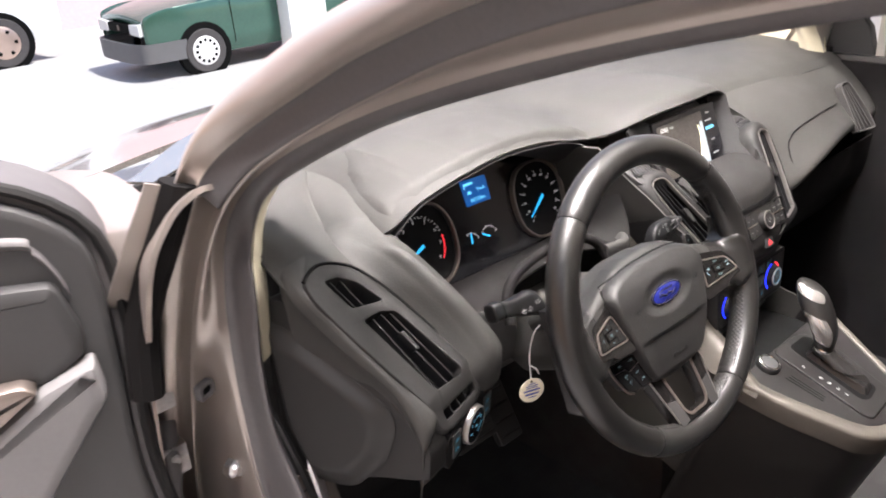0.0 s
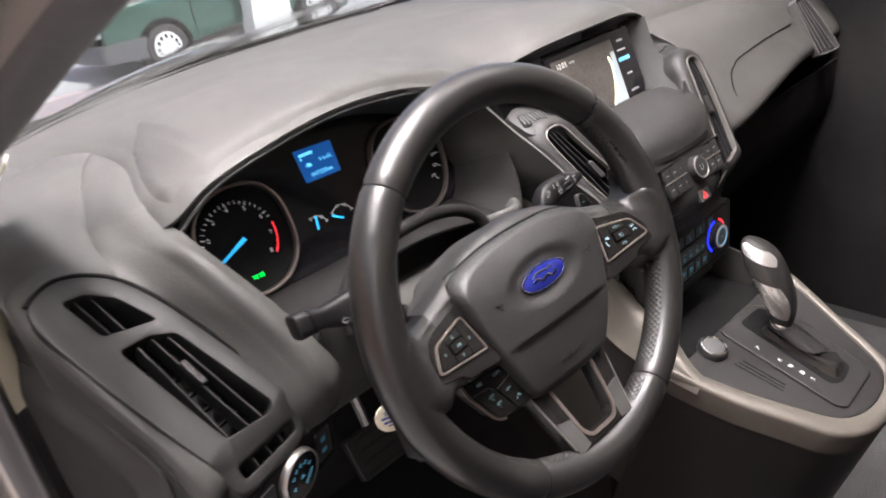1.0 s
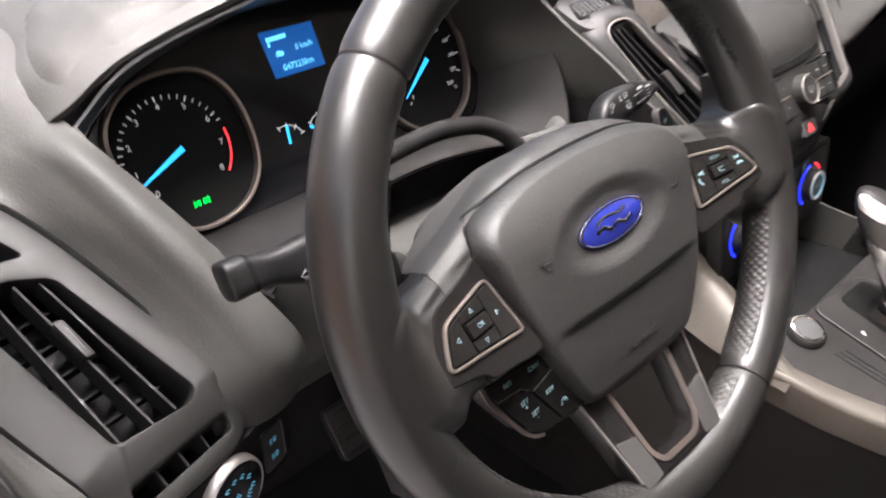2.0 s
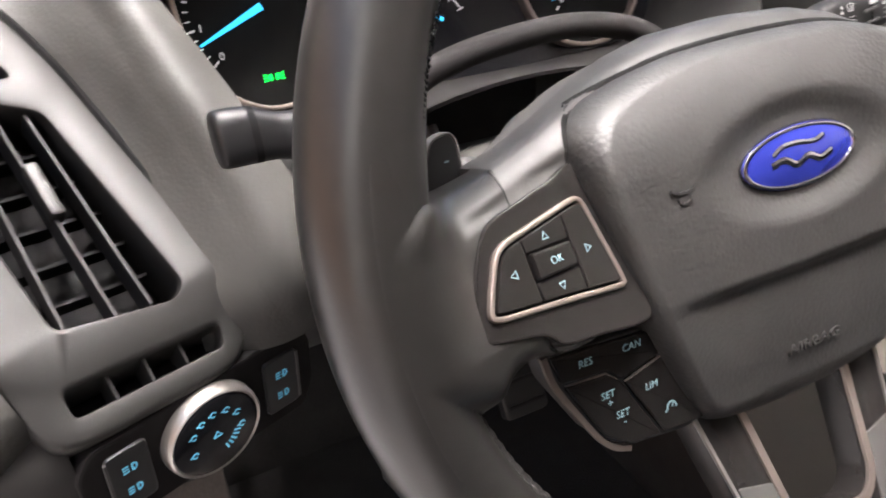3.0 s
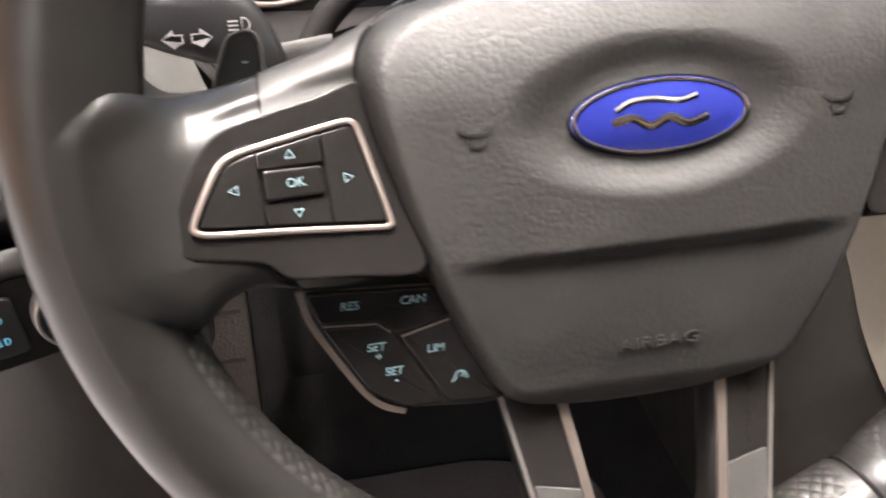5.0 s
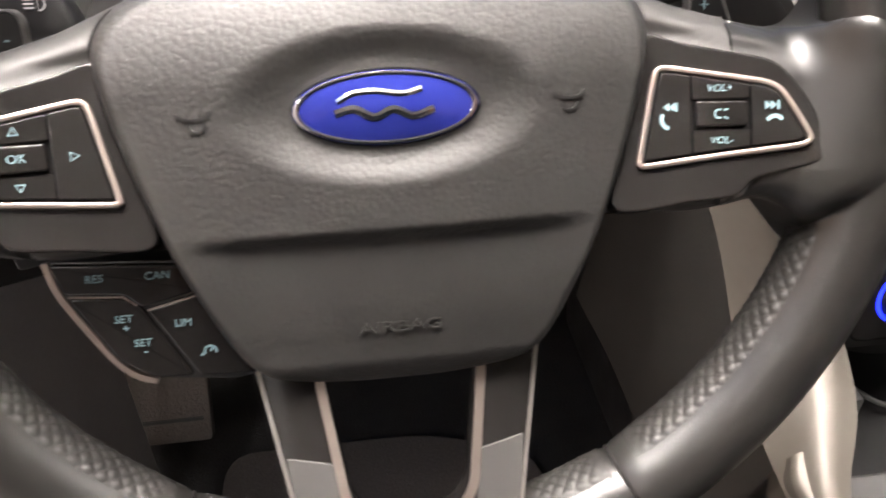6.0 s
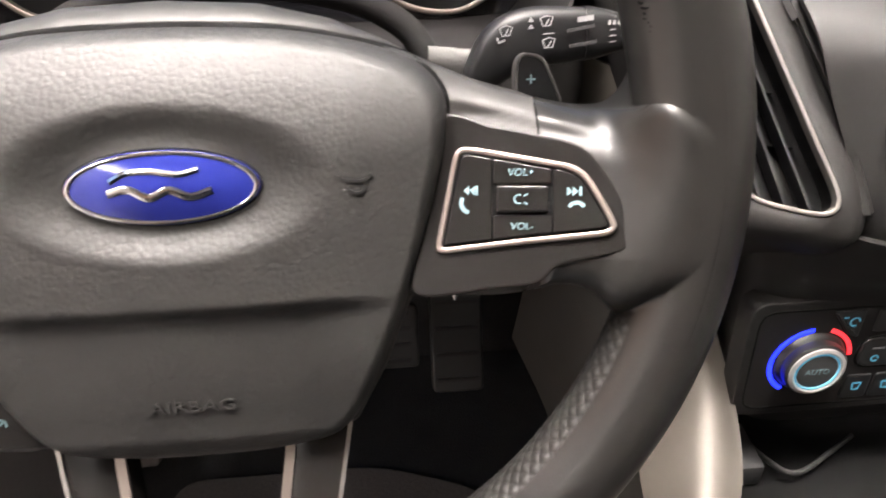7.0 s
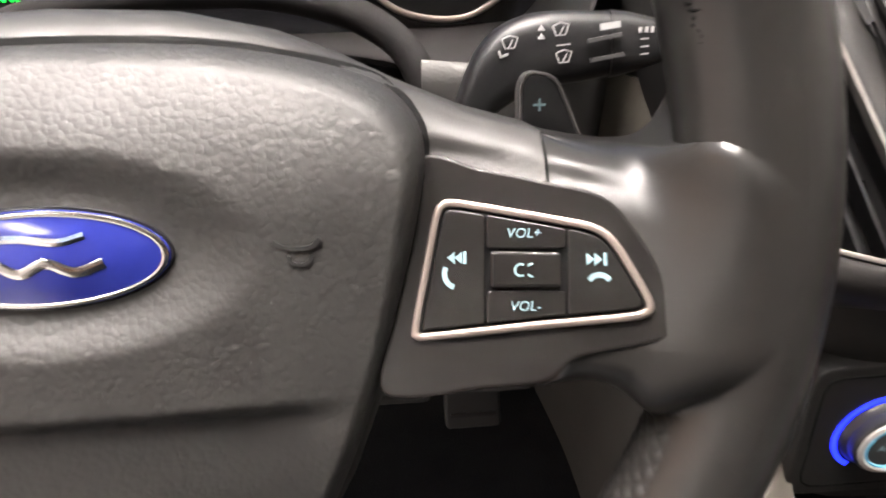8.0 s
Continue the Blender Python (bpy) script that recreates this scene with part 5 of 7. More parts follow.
LOWER = [half([(0.214, 0.140, 0.836), (0.225, 0.096, 0.834), (0.245, 0.075, 0.830), (0.27, 0.064, 0.826), (0.31, 0.056, 0.818), (MID, 0.054, 0.812)]),
         half([(0.236, 0.135, 0.812), (0.244, 0.100, 0.808), (0.254, 0.079, 0.803), (0.275, 0.068, 0.800), (0.31, 0.0625, 0.797), (MID, 0.061, 0.795)]),
         half([(0.250, 0.132, 0.79), (0.253, 0.100, 0.786), (0.259, 0.080, 0.783), (0.28, 0.0715, 0.781), (0.31, 0.069, 0.780), (MID, 0.0685, 0.780)]),
         half([(0.256, 0.132, 0.74), (0.258, 0.104, 0.74), (0.262, 0.084, 0.74), (0.28, 0.0735, 0.74), (0.31, 0.071, 0.74), (MID, 0.071, 0.74)]),
         half([(0.260, 0.135, 0.684), (0.262, 0.108, 0.684), (0.268, 0.088, 0.684), (0.283, 0.077, 0.684), (0.31, 0.075, 0.684), (MID, 0.075, 0.684)])]
part("lower_fascia", loft(LOWER, 60, 40, 0.003), M_STACK, stack, "grey plastic round the climate panel", angle=60)
part("tunnel", box(0.29, 0.16, 0.22, 0.42, 0.62, 0.90, 0.02), M_CARPET, stack, "dark carpeted tunnel")
for side in (-1, 1):
    X = lambda x: x if side < 0 else 2 * MID - x
    top = [(X(0.150), 0.215, 0.995), (X(0.135), 0.300, 0.99)] if side < 0 else [(0.540, 0.232, 0.968), (0.565, 0.30, 0.960)]
    flank = [top, [(X(0.176), 0.185, 0.950), (X(0.160), 0.30, 0.945)], [(X(0.189), 0.149, 0.918), (X(0.170), 0.30, 0.91)], [(X(0.199), 0.119, 0.888), (X(0.182), 0.29, 0.88)], [(X(0.218), 0.084, 0.842), (X(0.205), 0.28, 0.83)],
             [(X(0.244), 0.098, 0.74), (X(0.225), 0.27, 0.74)], [(X(0.252), 0.115, 0.66), (X(0.235), 0.27, 0.62)]]
    part("fascia_wing", loft([[(X(0.284), 0.058, 0.836), (X(0.298), 0.071, 0.830)], [(X(0.277), 0.080, 0.865), (X(0.286), 0.087, 0.868)], [(X(0.261), 0.112, 0.900), (X(0.274), 0.105, 0.897)], [(X(0.249), 0.136, 0.928), (X(0.270), 0.125, 0.915)]], 8, 24, 0.003), M_STACK, stack, "grey plastic beside the vent", angle=60)
    part("flank", loft(flank, 8, 40, 0.003), M_PAD, stack, "grained side of the stack", angle=60)
# screen
part("screen_back", plate(axes((MID, 0.245, 0.95), (1, 0, 0), (0, 0.3, 1)), rounded([(-135, -60), (135, -60), (128, 40), (-128, 40)], 10, 3), -20, 0, 1), M_DARK, stack, "dark housing behind the screen")
FSC = axes((MID, 0.193, 0.955), (1, 0, 0), (0, 0.36, 1))
screen = part("touch_screen", plate(FSC, rounded([(-88, -48), (88, -48), (86, 50), (-86, 50)], 4, 4), -10, 2.5, 1.0), M_GLOSS, stack, "dark glossy touch screen")
for side in (-1, 1):
    X = lambda x: x if side < 0 else 2 * MID - x
    part("screen_cheek", loft([[(X(0.214), 0.214, 1.002), (X(0.246), 0.226, 1.004), (X(0.272), 0.216, 1.004)], [(X(0.226), 0.192, 0.968), (X(0.254), 0.206, 0.968), (X(0.272), 0.200, 0.968)],
                               [(X(0.243), 0.152, 0.932), (X(0.262), 0.178, 0.932), (X(0.274), 0.188, 0.932)], [(X(0.256), 0.116, 0.904), (X(0.268), 0.150, 0.908), (X(0.278), 0.176, 0.908)]], 14, 24, 0.003), M_CHEEK, stack, "dark inner cheek of the screen housing", angle=60)
M_MAP = material("screen_picture", (0.05, 0.045, 0.04), 0.12, vary=0.4, vary_size=0.05, glow=0.2)
part("screen_picture", plate(FSC, [(-78, -42), (78, -42), (78, 42), (-78, 42)], 2, 2.9, 0.1), M_MAP, screen, "lit map with pale roads")
M_ROAD = material("screen_road", (0.75, 0.72, 0.45), 0.2, vary=0.0, glow=0.3)
part("screen_road", stroke(FSC, [(12, -41), (26, -16), (32, 8), (30, 22)], 2.8, 4, n=16), M_ROAD, screen, "pale yellow road line")
M_WATER = material("screen_water", (0.22, 0.25, 0.27), 0.2, vary=0.0, glow=0.25)
part("screen_area", plate(FSC, [(14, -41.5), (44, -41.5), (44, 26), (36, 26), (34, 4), (27, -20)], 2.85, 3.05, 0.05), M_WATER, screen, "pale blue-grey area of the map")
part("screen_menu", plate(FSC, [(45, -42), (78, -42), (78, 42), (45, 42)], 2.85, 3.1, 0.05), M_GLOSS, screen, "black menu column")
letters(FSC, "12:03", -60, 34, 3.0, 6.5, M_WHITEPRINT, "print", screen, 0.05)
for u, v, wd in ((60, 12, 24), (60, 24, 18), (62, -8, 12), (62, -30, 16), (-40, 34, 10), (62, 36, 12)):
    part("screen_bar", stroke(FSC, [(u - wd / 2, v), (u + wd / 2, v)], 3.1, 5.0 if v == 12 else 2.2), M_CYAN if v == 12 else M_PRINT, screen)
# shelf below the screen, disc slot, radio keys
FR = axes((MID, 0.0615, 0.857), (1, 0, 0), (0, 0.46, 1))
slot = [half([(0.293, y1 + 0.0087, z), (0.305, y1 + 0.0049, z), (0.32, y1 + 0.0020, z), (MID, y1, z)]) for y1, z in ((0.0713, 0.8852), (0.0702, 0.8826), (0.0690, 0.8800))]
part("disc_slot", loft(slot, 40, 6, 0.002), M_VOID, stack, "black disc slot", angle=60)
radio = part("radio_panel", ring_plate(FR, rounded([(-66, -18), (66, -18), (70, 20), (-70, 20)], 3, 3), rounded([(-65, -17), (65, -17), (69, 19), (-69, 19)], 3, 3), -2, 2.6, 0.3), M_VOID, stack, "dark radio keys round a silver-ringed knob")
for i in range(3):
    for j in range(2):
        for s in (-1, 1):
            u0 = s * (23 + i * 15)
            key = part("radio_key", plate(FR, rounded([(u0 - 6.8 * 1, -16 + j * 17.5), (u0 + 6.8, -16 + j * 17.5), (u0 + 6.8, -0.6 + j * 18), (u0 - 6.8, -0.6 + j * 18)], 1.2, 2), -3, 2.2, 0.7), M_STACK, radio)
            part("symbol", stroke(FR, [(u0 - 2.5, -8 + j * 17.5), (u0 + 2.5, -8 + j * 17.5)], 2.1, 1.0), M_PRINT, key)
part("radio_bar", stroke(FR, [(-62, 1.2), (-17, 1.2)], 1.5, 1.4, high=1.4), M_SATIN, radio)
part("radio_bar", stroke(FR, [(17, 1.2), (62, 1.2)], 1.5, 1.4, high=1.4), M_SATIN, radio)
vol = part("volume_knob", turned(FR, [(15, 0), (14.6, 9), (13.9, 12)], 40), M_STACK, stack, "grey volume knob with silver ring")
part("knob_ring", turned(FR, [(14.0, 10), (13.9, 12.2), (13.2, 12.9), (12.4, 12.2)], 40), M_RIM2, vol)
part("knob_cap", turned(FR, [(12.6, 10), (12.4, 12.0), (10, 12.5)], 32), M_STACK, vol)
part("symbol", stroke(FR, arc(0, 0, 3.4, 120, 420, 14), 12.3, 0.8), M_PRINT, vol)
part("hazard_key", plate(FR @ Matrix.Translation((0, -34, 0)), rounded([(-11, -7), (11, -7), (11, 8), (-11, 8)], 2, 3), -4, 2.0, 0.8), M_DARK, stack, "dark key with a red triangle")
part("hazard_mark", stroke(FR @ Matrix.Translation((0, -34, 0)), [(-4.2, -3), (4.2, -3), (0, 4), (-4.2, -3), (4.2, -3)], 1.9, 1.7), M_RED, stack, "lit red triangle")
# climate panel
FH = axes((MID, 0.0675, 0.740), (1, 0, 0), (0, 0.04, 1))
climate = thing("climate_panel", FH @ Vector((0, 0, -5)), "dark climate panel with two lit rotary temperature knobs", "climate control")
part("climate_plate", plate(FH, rounded([(-102, -40), (102, -40), (106, 38), (-106, 38)], 10, 4), -12, 2, 1.2), M_STACK, climate, "dark brown-grey panel")
out = even(rounded([(-97, -35), (97, -35), (101, 33), (-101, 33)], 9, 4), 100)
part("panel_line", ring_plate(FH, out, inset(out, 1.0), 1.5, 2.3, 0.2, 100), M_VOID, climate, "fine groove round the controls")
for side in (-1, 1):
    fk = FH @ Matrix.Translation((66 * side, -2, 0))
    base = part("temperature_knob", turned(fk, [(19.5, 1), (19, 3), (17, 5), (16.6, 9), (15.6, 10)], 48), M_BLACK, climate, "black knob with silver ring, lit blue and red")
    part("knob_ring", turned(fk, [(15.6, 8), (15.2, 10.8), (13.4, 11.4), (12, 10.4)], 40), M_KNOB, base, "silver ring")
    part("knob_glow", turned(fk, [(12.4, 9), (12.2, 10.9), (11.4, 11.0), (11.2, 10.0)], 40), M_CYAN, base, "pale cyan lit ring")
    part("knob_cap", turned(fk, [(11.2, 8), (11.0, 10.4), (9, 10.8)], 32), M_DARK, base)
    letters(fk, "AUTO" if side < 0 else "A/C", 0, 0, 10.85, 3.4, M_GLYPH, "print", base)
    part("cold_arc", stroke(fk, arc(0, 0, 21.5, 98, 238, 24), 1.6, 2.4, high=0.8), M_RINGBLUE, base, "lit blue arc")
    part("warm_arc", stroke(fk, arc(0, 0, 21.5, 72, 8, 14), 1.6, 2.4, high=0.8), M_RED, base, "lit red arc")
for side in (-1, 1):
    key = part("climate_key", plate(FH, rounded([(44 * side, 31), (62 * side, 31), (50 * side, 15), (44 * side, 13)], 2, 3), 1, 3.0, 0.8), M_BLACK, climate, "key with a pale blue sign")
    bm = bmesh.new()
    stroke(FH, arc(49 * side, 24, 2.6, 0, 300, 12), 2.9, 0.9, bm)
    stroke(FH, [(53 * side, 27), (56 * side, 27)], 2.9, 0.8, bm)
    part("symbol", bm, M_CYAN, key)
pill = even(rounded([(-40, -8), (40, -8), (40, 12), (-40, 12)], 8, 5), 60)
bar = part("climate_rocker", plate(FH, pill, 1, 3.4, 1.2), M_BLACK, climate, "long black rocker with pale signs")
part("rocker_line", ring_plate(FH, inset(pill, -1.2), inset(pill, 0.2), 1.5, 2.6, 0.3, 60), M_VOID, bar)
for u in (-30, -15, 0, 15, 30):
    part("symbol", stroke(FH, [(u - 3.4, 5), (u + 3.4, 5)], 3.3, 0.9), M_PRINT, bar)
    part("symbol", stroke(FH, arc(u, -2, 1.9, 0, 320, 12), 3.3, 0.8), M_CYAN, bar)
for u in (-34, -17, 0, 17, 34):
    key = part("climate_key", plate(FH, rounded([(u - 7.6, -31), (u + 7.6, -31), (u + 7.6, -14), (u - 7.6, -14)], 2.5, 3), 1, 3.0, 0.8), M_BLACK, climate, "")
    bm = bmesh.new()
    stroke(FH, [(u - 2.4, -20), (u + 2.4, -20), (u + 1.6, -24.5), (u - 1.6, -24.5), (u - 2.4, -20)], 2.9, 0.9, bm)
    part("symbol", bm, M_CYAN, key)
for u in (-26, 0, 26):
    key = part("climate_key", plate(FH, rounded([(u - 11, 16), (u + 11, 16), (u + 11, 31), (u - 11, 31)], 2.5, 3), 1, 3.0, 0.8), M_BLACK, climate, "")
    part("symbol", stroke(FH, [(u - 2, 27), (u, 24), (u - 1, 20), (u + 2.5, 19)], 2.9, 1.0), M_CYAN, key)
# vents beside the screen
FVL = axes((0.2289, 0.0716, 0.838), (0.95, -0.30, 0.0), (-0.307, 0.64, 0.70))
MIRX = Matrix.Translation((2 * MID, 0, 0)) @ Matrix.Diagonal((-1, 1, 1, 1))
VO = even(spline([(0, 10), (4, 2), (14, -1), (34, -3), (41, 0), (41, 8), (28, 32), (6, 72), (-14, 108), (-22, 124), (-30, 131), (-44, 130), (-51, 122), (-48, 108), (-30, 66), (-10, 28)], 240, closed=True), 90)
SURR = even(spline([(-14, 8), (-8, -12), (20, -16), (50, -14), (56, 4), (44, 34), (20, 78), (0, 112), (-10, 134), (-26, 146), (-52, 146), (-68, 130), (-64, 108), (-44, 62), (-24, 24)], 300, closed=True), 130)
for side in (-1, 1):
    fv = FVL if side < 0 else MIRX @ FVL @ Matrix.Translation((20, 0, 0)) @ Matrix.Rotation(radians(13), 4, "Y") @ Matrix.Translation((-20, 0, 0))
    vent = thing("centre_air_vent", fv @ Vector((20, 60, 0)), "tall slanted air vent framed in satin silver", "air vent", "air vents")
    lip, edge = even(inset(VO, -0.5), 110), even(SURR, 110)
    near = min(range(110), key=lambda i: (edge[i].xy - lip[0].xy).length)
    edge = edge[near:] + edge[:near]
    bm = bmesh.new()
    loops = [at_w(lip, -30), at_w(lip, -0.6)] + [at_w([p.lerp(q, f) for p, q in zip(lip, edge)], w) for f, w in ((0.08, 0.0), (0.3, -0.3), (0.55, -1.5), (0.8, -4.2), (1.0, -8.5))]
    rings(bm, loops + [at_w(inset(edge, -d), w) for d, w in ((1.8, -14), (4.0, -26), (7, -46), (11, -80))], fv, cap1=False)
    part("vent_surround", bm, M_STACK, vent, "matt grey plastic vent surround")
    part("vent_ring", ring_plate(fv, inset(VO, -0.6), inset(VO, 1.6), -6, 1.0, 0.8, 90), M_RIM2, vent, "satin silver frame")
    part("vent_back", plate(fv, inset(VO, -2), -40, -26, 0.2), M_VOID, vent)
    for ub, ut in ((10, -45), (20.5, -40), (31, -34.5)):
        bm = bmesh.new()
        rings(bm, [[(ub - 0.7, 0, w), (ub + 0.7, 0, w), (ut + 0.7, 127, w), (ut - 0.7, 127, w)] for w in (-18, -4.0)], fv, cap0=True)
        part("slat", bm, M_STALK, vent)
    for v in (30, 55, 80, 105):
        bm = bmesh.new()
        a, e = 4 - 0.43 * v, 40 - 0.5 * v
        rings(bm, [[(a, v - 0.7, w), (e, v - 0.7, w), (e, v + 0.7, w), (a, v + 0.7, w)] for w in (-25, -20)], fv, cap0=True)
        part("rear_slat", bm, M_VOID, vent)
    part("vent_slider", plate(fv, rounded([(-7, 56), (0, 58), (-9, 80), (-16, 78)], 2, 3), -5, 1.5, 1.2), M_STACK, vent, "dark sliding tab")
    head = fv @ Matrix.Translation((-42, 138, -2 if side < 0 else -15)) @ Matrix.Rotation(radians(-32), 4, "X")
    part("surround_head", plate(head, rounded([(-26, -10), (32, -12), (22, 18), (8, 44), (-16, 50), (-36, 34)], 12, 4), -30, -3, 9), M_STACK, vent, "grey plastic above the vent")
    fw2 = head @ Matrix.Translation((-16, 16, -3))
    part("wheel_pocket", plate(fw2, rounded([(-9, -11), (28, -11), (22, 12), (-7, 12)], 5, 3), -8, 0.6, 0.2), M_VOID, vent)
    roller = part("thumb_wheel", plate(fw2, rounded([(-6, -8), (27, -8), (25, 9), (-6, 9)], 3, 3), 0, 2.2, 1.2), M_DARK, vent, "ribbed thumb wheel")
    for k in range(7):
        part("rib", plate(fw2, [(-5 + k * 4.6, -7), (-2.4 + k * 4.6, -7), (-2.8 + k * 4.4, 8), (-5 + k * 4.4, 8)], 1.8, 3.4, 0.6), M_STALK, roller)

# passenger side of the dashboard
PASS = [[(0.52, 0.275, 0.972), (0.60, 0.282, 0.967), (0.70, 0.290, 0.960), (0.82, 0.292, 0.952), (0.94, 0.288, 0.945), (1.11, 0.28, 0.942)],
        [(0.515, 0.225, 0.930), (0.60, 0.222, 0.932), (0.70, 0.222, 0.930), (0.82, 0.226, 0.925), (0.94, 0.235, 0.917), (1.11, 0.24, 0.91)],
        [(0.505, 0.187, 0.868), (0.60, 0.163, 0.868), (0.70, 0.158, 0.872), (0.82, 0.170, 0.876), (0.94, 0.195, 0.876), (1.11, 0.20, 0.87)],
        [(0.495, 0.160, 0.805), (0.60, 0.130, 0.824), (0.70, 0.130, 0.842), (0.82, 0.146, 0.852), (0.94, 0.168, 0.846), (1.11, 0.185, 0.84)],
        [(0.495, 0.180, 0.790), (0.60, 0.166, 0.803), (0.70, 0.170, 0.816), (0.82, 0.186, 0.824), (0.94, 0.20, 0.822), (1.11, 0.21, 0.815)]]
part("passenger_pad", loft(PASS, 40, 30, 0.004), M_PAD, dash, "grained pad before the passenger", angle=60)
part("pad_seam", rod([(0.622, 0.1300, 0.838), (0.630, 0.149, 0.864), (0.648, 0.1645, 0.8835), (0.672, 0.172, 0.892), (0.70, 0.1765, 0.8972), (0.80, 0.185, 0.8995), (0.93, 0.2015, 0.8925)], 0.0011, 8, 60), M_GLOOM, dash, "thin seam of the airbag lid")
# the lid's near-black colour carries the footwell's shade
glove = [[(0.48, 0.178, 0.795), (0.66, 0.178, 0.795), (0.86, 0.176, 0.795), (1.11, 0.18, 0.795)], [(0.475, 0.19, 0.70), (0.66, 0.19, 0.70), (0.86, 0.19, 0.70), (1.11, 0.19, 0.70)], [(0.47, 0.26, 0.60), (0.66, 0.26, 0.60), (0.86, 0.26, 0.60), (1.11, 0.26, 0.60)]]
part("glove_box", loft(glove, 30, 20, 0.004), M_GLOOM, dash, "glove box lid, footwell shade in its colour", angle=60)
FPV = axes((0.948, 0.158, 0.833), (0.046, -0.014, 0.006), (-0.02, 0.061, 0.089)) @ Matrix.Translation((0, 0, 3))
pv_o = even(spline([(0, 6), (7, 0), (43, -2), (50, 5), (43, 50), (28, 100), (18, 109), (5, 106), (0, 98), (-1, 50)], 160, closed=True), 80)
pass_vent = thing("passenger_air_vent", FPV @ Vector((25, 40, 0)), "dark side air vent before the passenger", "air vent", "air vents")
part("vent_ring", ring_plate(FPV, pv_o, inset(pv_o, 3), -16, 2, 1.6, 80), M_TRIM, pass_vent)
part("vent_back", plate(FPV, inset(pv_o, 2.5), -14, -9, 0.2), M_VOID, pass_vent)
for ub, ut in ((11, 5), (21, 10), (31, 15), (40, 20)):
    bm = bmesh.new()
    rings(bm, [[(ub - 0.7, 3, w), (ub + 0.7, 3, w), (ut + 0.7, 102, w), (ut - 0.7, 102, w)] for w in (-9, 0.2)], FPV, cap0=True)
    part("slat", bm, M_TRIM, pass_vent)
part("lower_dash", loft([[(-0.29, 0.20, 0.79), (-0.1, 0.20, 0.80), (0.1, 0.20, 0.80), (0.25, 0.20, 0.80)], [(-0.29, 0.24, 0.70), (-0.1, 0.25, 0.70), (0.1, 0.25, 0.70), (0.25, 0.25, 0.70)],
                         [(-0.29, 0.34, 0.64), (-0.1, 0.36, 0.64), (0.1, 0.36, 0.64), (0.25, 0.36, 0.64)]], 30, 16, 0.004), M_DARK, dash, "dark underside of the dashboard", angle=60)

# ---- key tag on its string ----
key_tag = thing("key_tag", (-0.101, 0.126, 0.735), "round cream card tag with blue print on a white string", "key tag")
FT = axes((-0.101, 0.122, 0.757), (0.94, -0.34, 0.0), (0, 0, 1))
part("tag_disc", plate(FT, arc(0, 0, 17.5, 0, 352, 45), -0.8, 0.6, 0.3), M_TAG, key_tag, "cream round card")
bm = bmesh.new()
for v, a in ((10.0, 5.5), (7.0, 8.5), (4.2, 8.0), (0.9, 11.5), (-0.6, 11.5), (-4.4, 9.5), (-5.9, 9.5), (-9.6, 5.5)):
    stroke(FT, [(-a, v), (a, v)], 0.55, 1.3, bm, 0.1)
part("print_bars", bm, M_TAGINK, key_tag)
part("tag_hole", turned(FT @ Matrix.Translation((0, 13.6, 0)), [(1.6, 0.2), (1.6, 0.72)], 14), M_VOID, key_tag)
part("string", rod([(-0.088, 0.105, 0.868), (-0.094, 0.118, 0.85), (-0.100, 0.1255, 0.81), (-0.1005, 0.1225, 0.771)], 0.0006, 6, 20, up=(0, 1, 0)), M_STRING, key_tag, "white cotton string")
part("string", rod([(-0.098, 0.100, 0.868), (-0.103, 0.115, 0.845), (-0.1, 0.125, 0.808), (-0.1015, 0.1225, 0.771)], 0.0006, 6, 20, up=(0, 1, 0)), M_STRING, key_tag)
part("knot", rod([(-0.099, 0.1245, 0.792), (-0.092, 0.122, 0.785), (-0.088, 0.121, 0.776)], 0.0009, 6, 8, up=(0, 1, 0)), M_STRING, key_tag)

# ---- centre console ----
CO = Matrix.Translation((0.345, 0, 0.6736)) @ Matrix.Rotation(math.atan(0.33), 4, "X") @ MM
console = thing("centre_console", (MID, -0.1, 0.3), "dark centre console with silver side strips", "console")
C_PTS = [(-140, 14), (-144, -7), (-128, -71), (-104, -128), (-84, -168), (-51, -192), (-18, -198), (18, -198), (51, -190), (78, -160), (106, -87), (136, -16), (140, 30)]
I_PTS = [(-122, 14), (-126, -2), (-108, -62), (-82, -118), (-62, -154), (-42, -170), (-14, -178), (18, -178), (46, -171), (66, -150), (88, -100), (120, -18), (122, 30)]
outer, inner = spline([(*q, 0) for q in C_PTS], 140), spline([(*q, 0) for q in I_PTS], 140)
lid = [q for q in inner if q.y < 2]
part("console_top", plate(CO, lid, -30, 1, 1.5), M_CONSOLE, console, "dark console top")
bm = bmesh.new()
rings(bm, [[(p.x + (q.x - p.x) * g, p.y + (q.y - p.y) * g, h) for p, q in zip(outer, inner)] for g, h in ((0, -30), (0, -1), (0.06, 2.2), (0.2, 4.0), (0.5, 4.6), (0.85, 3.6), (0.97, 2.4), (1.0, -2))], CO, closed=False, cap1=False)
part("console_strip", bm, M_SILVER, console, "satin silver strip along the console edge", angle=50)
bm = bmesh.new()
rings(bm, [[(p.x * k, p.y, h) for p in outer] for k, h in ((1.0, -4), (0.975, -60), (0.97, -330))], CO, closed=False, cap1=False)
part("console_side", bm, M_CONSOLE, console, "grained dark console side")
GATE = rounded([(-43, 0), (40, -6), (60, -46), (44, -158), (-36, -161), (-44, -150)], 14, 5)
gear = thing("gear_selector", CO @ Vector((50, -30, 1)), "automatic gear selector with silver-faced lever and leather boot", "gear selector")
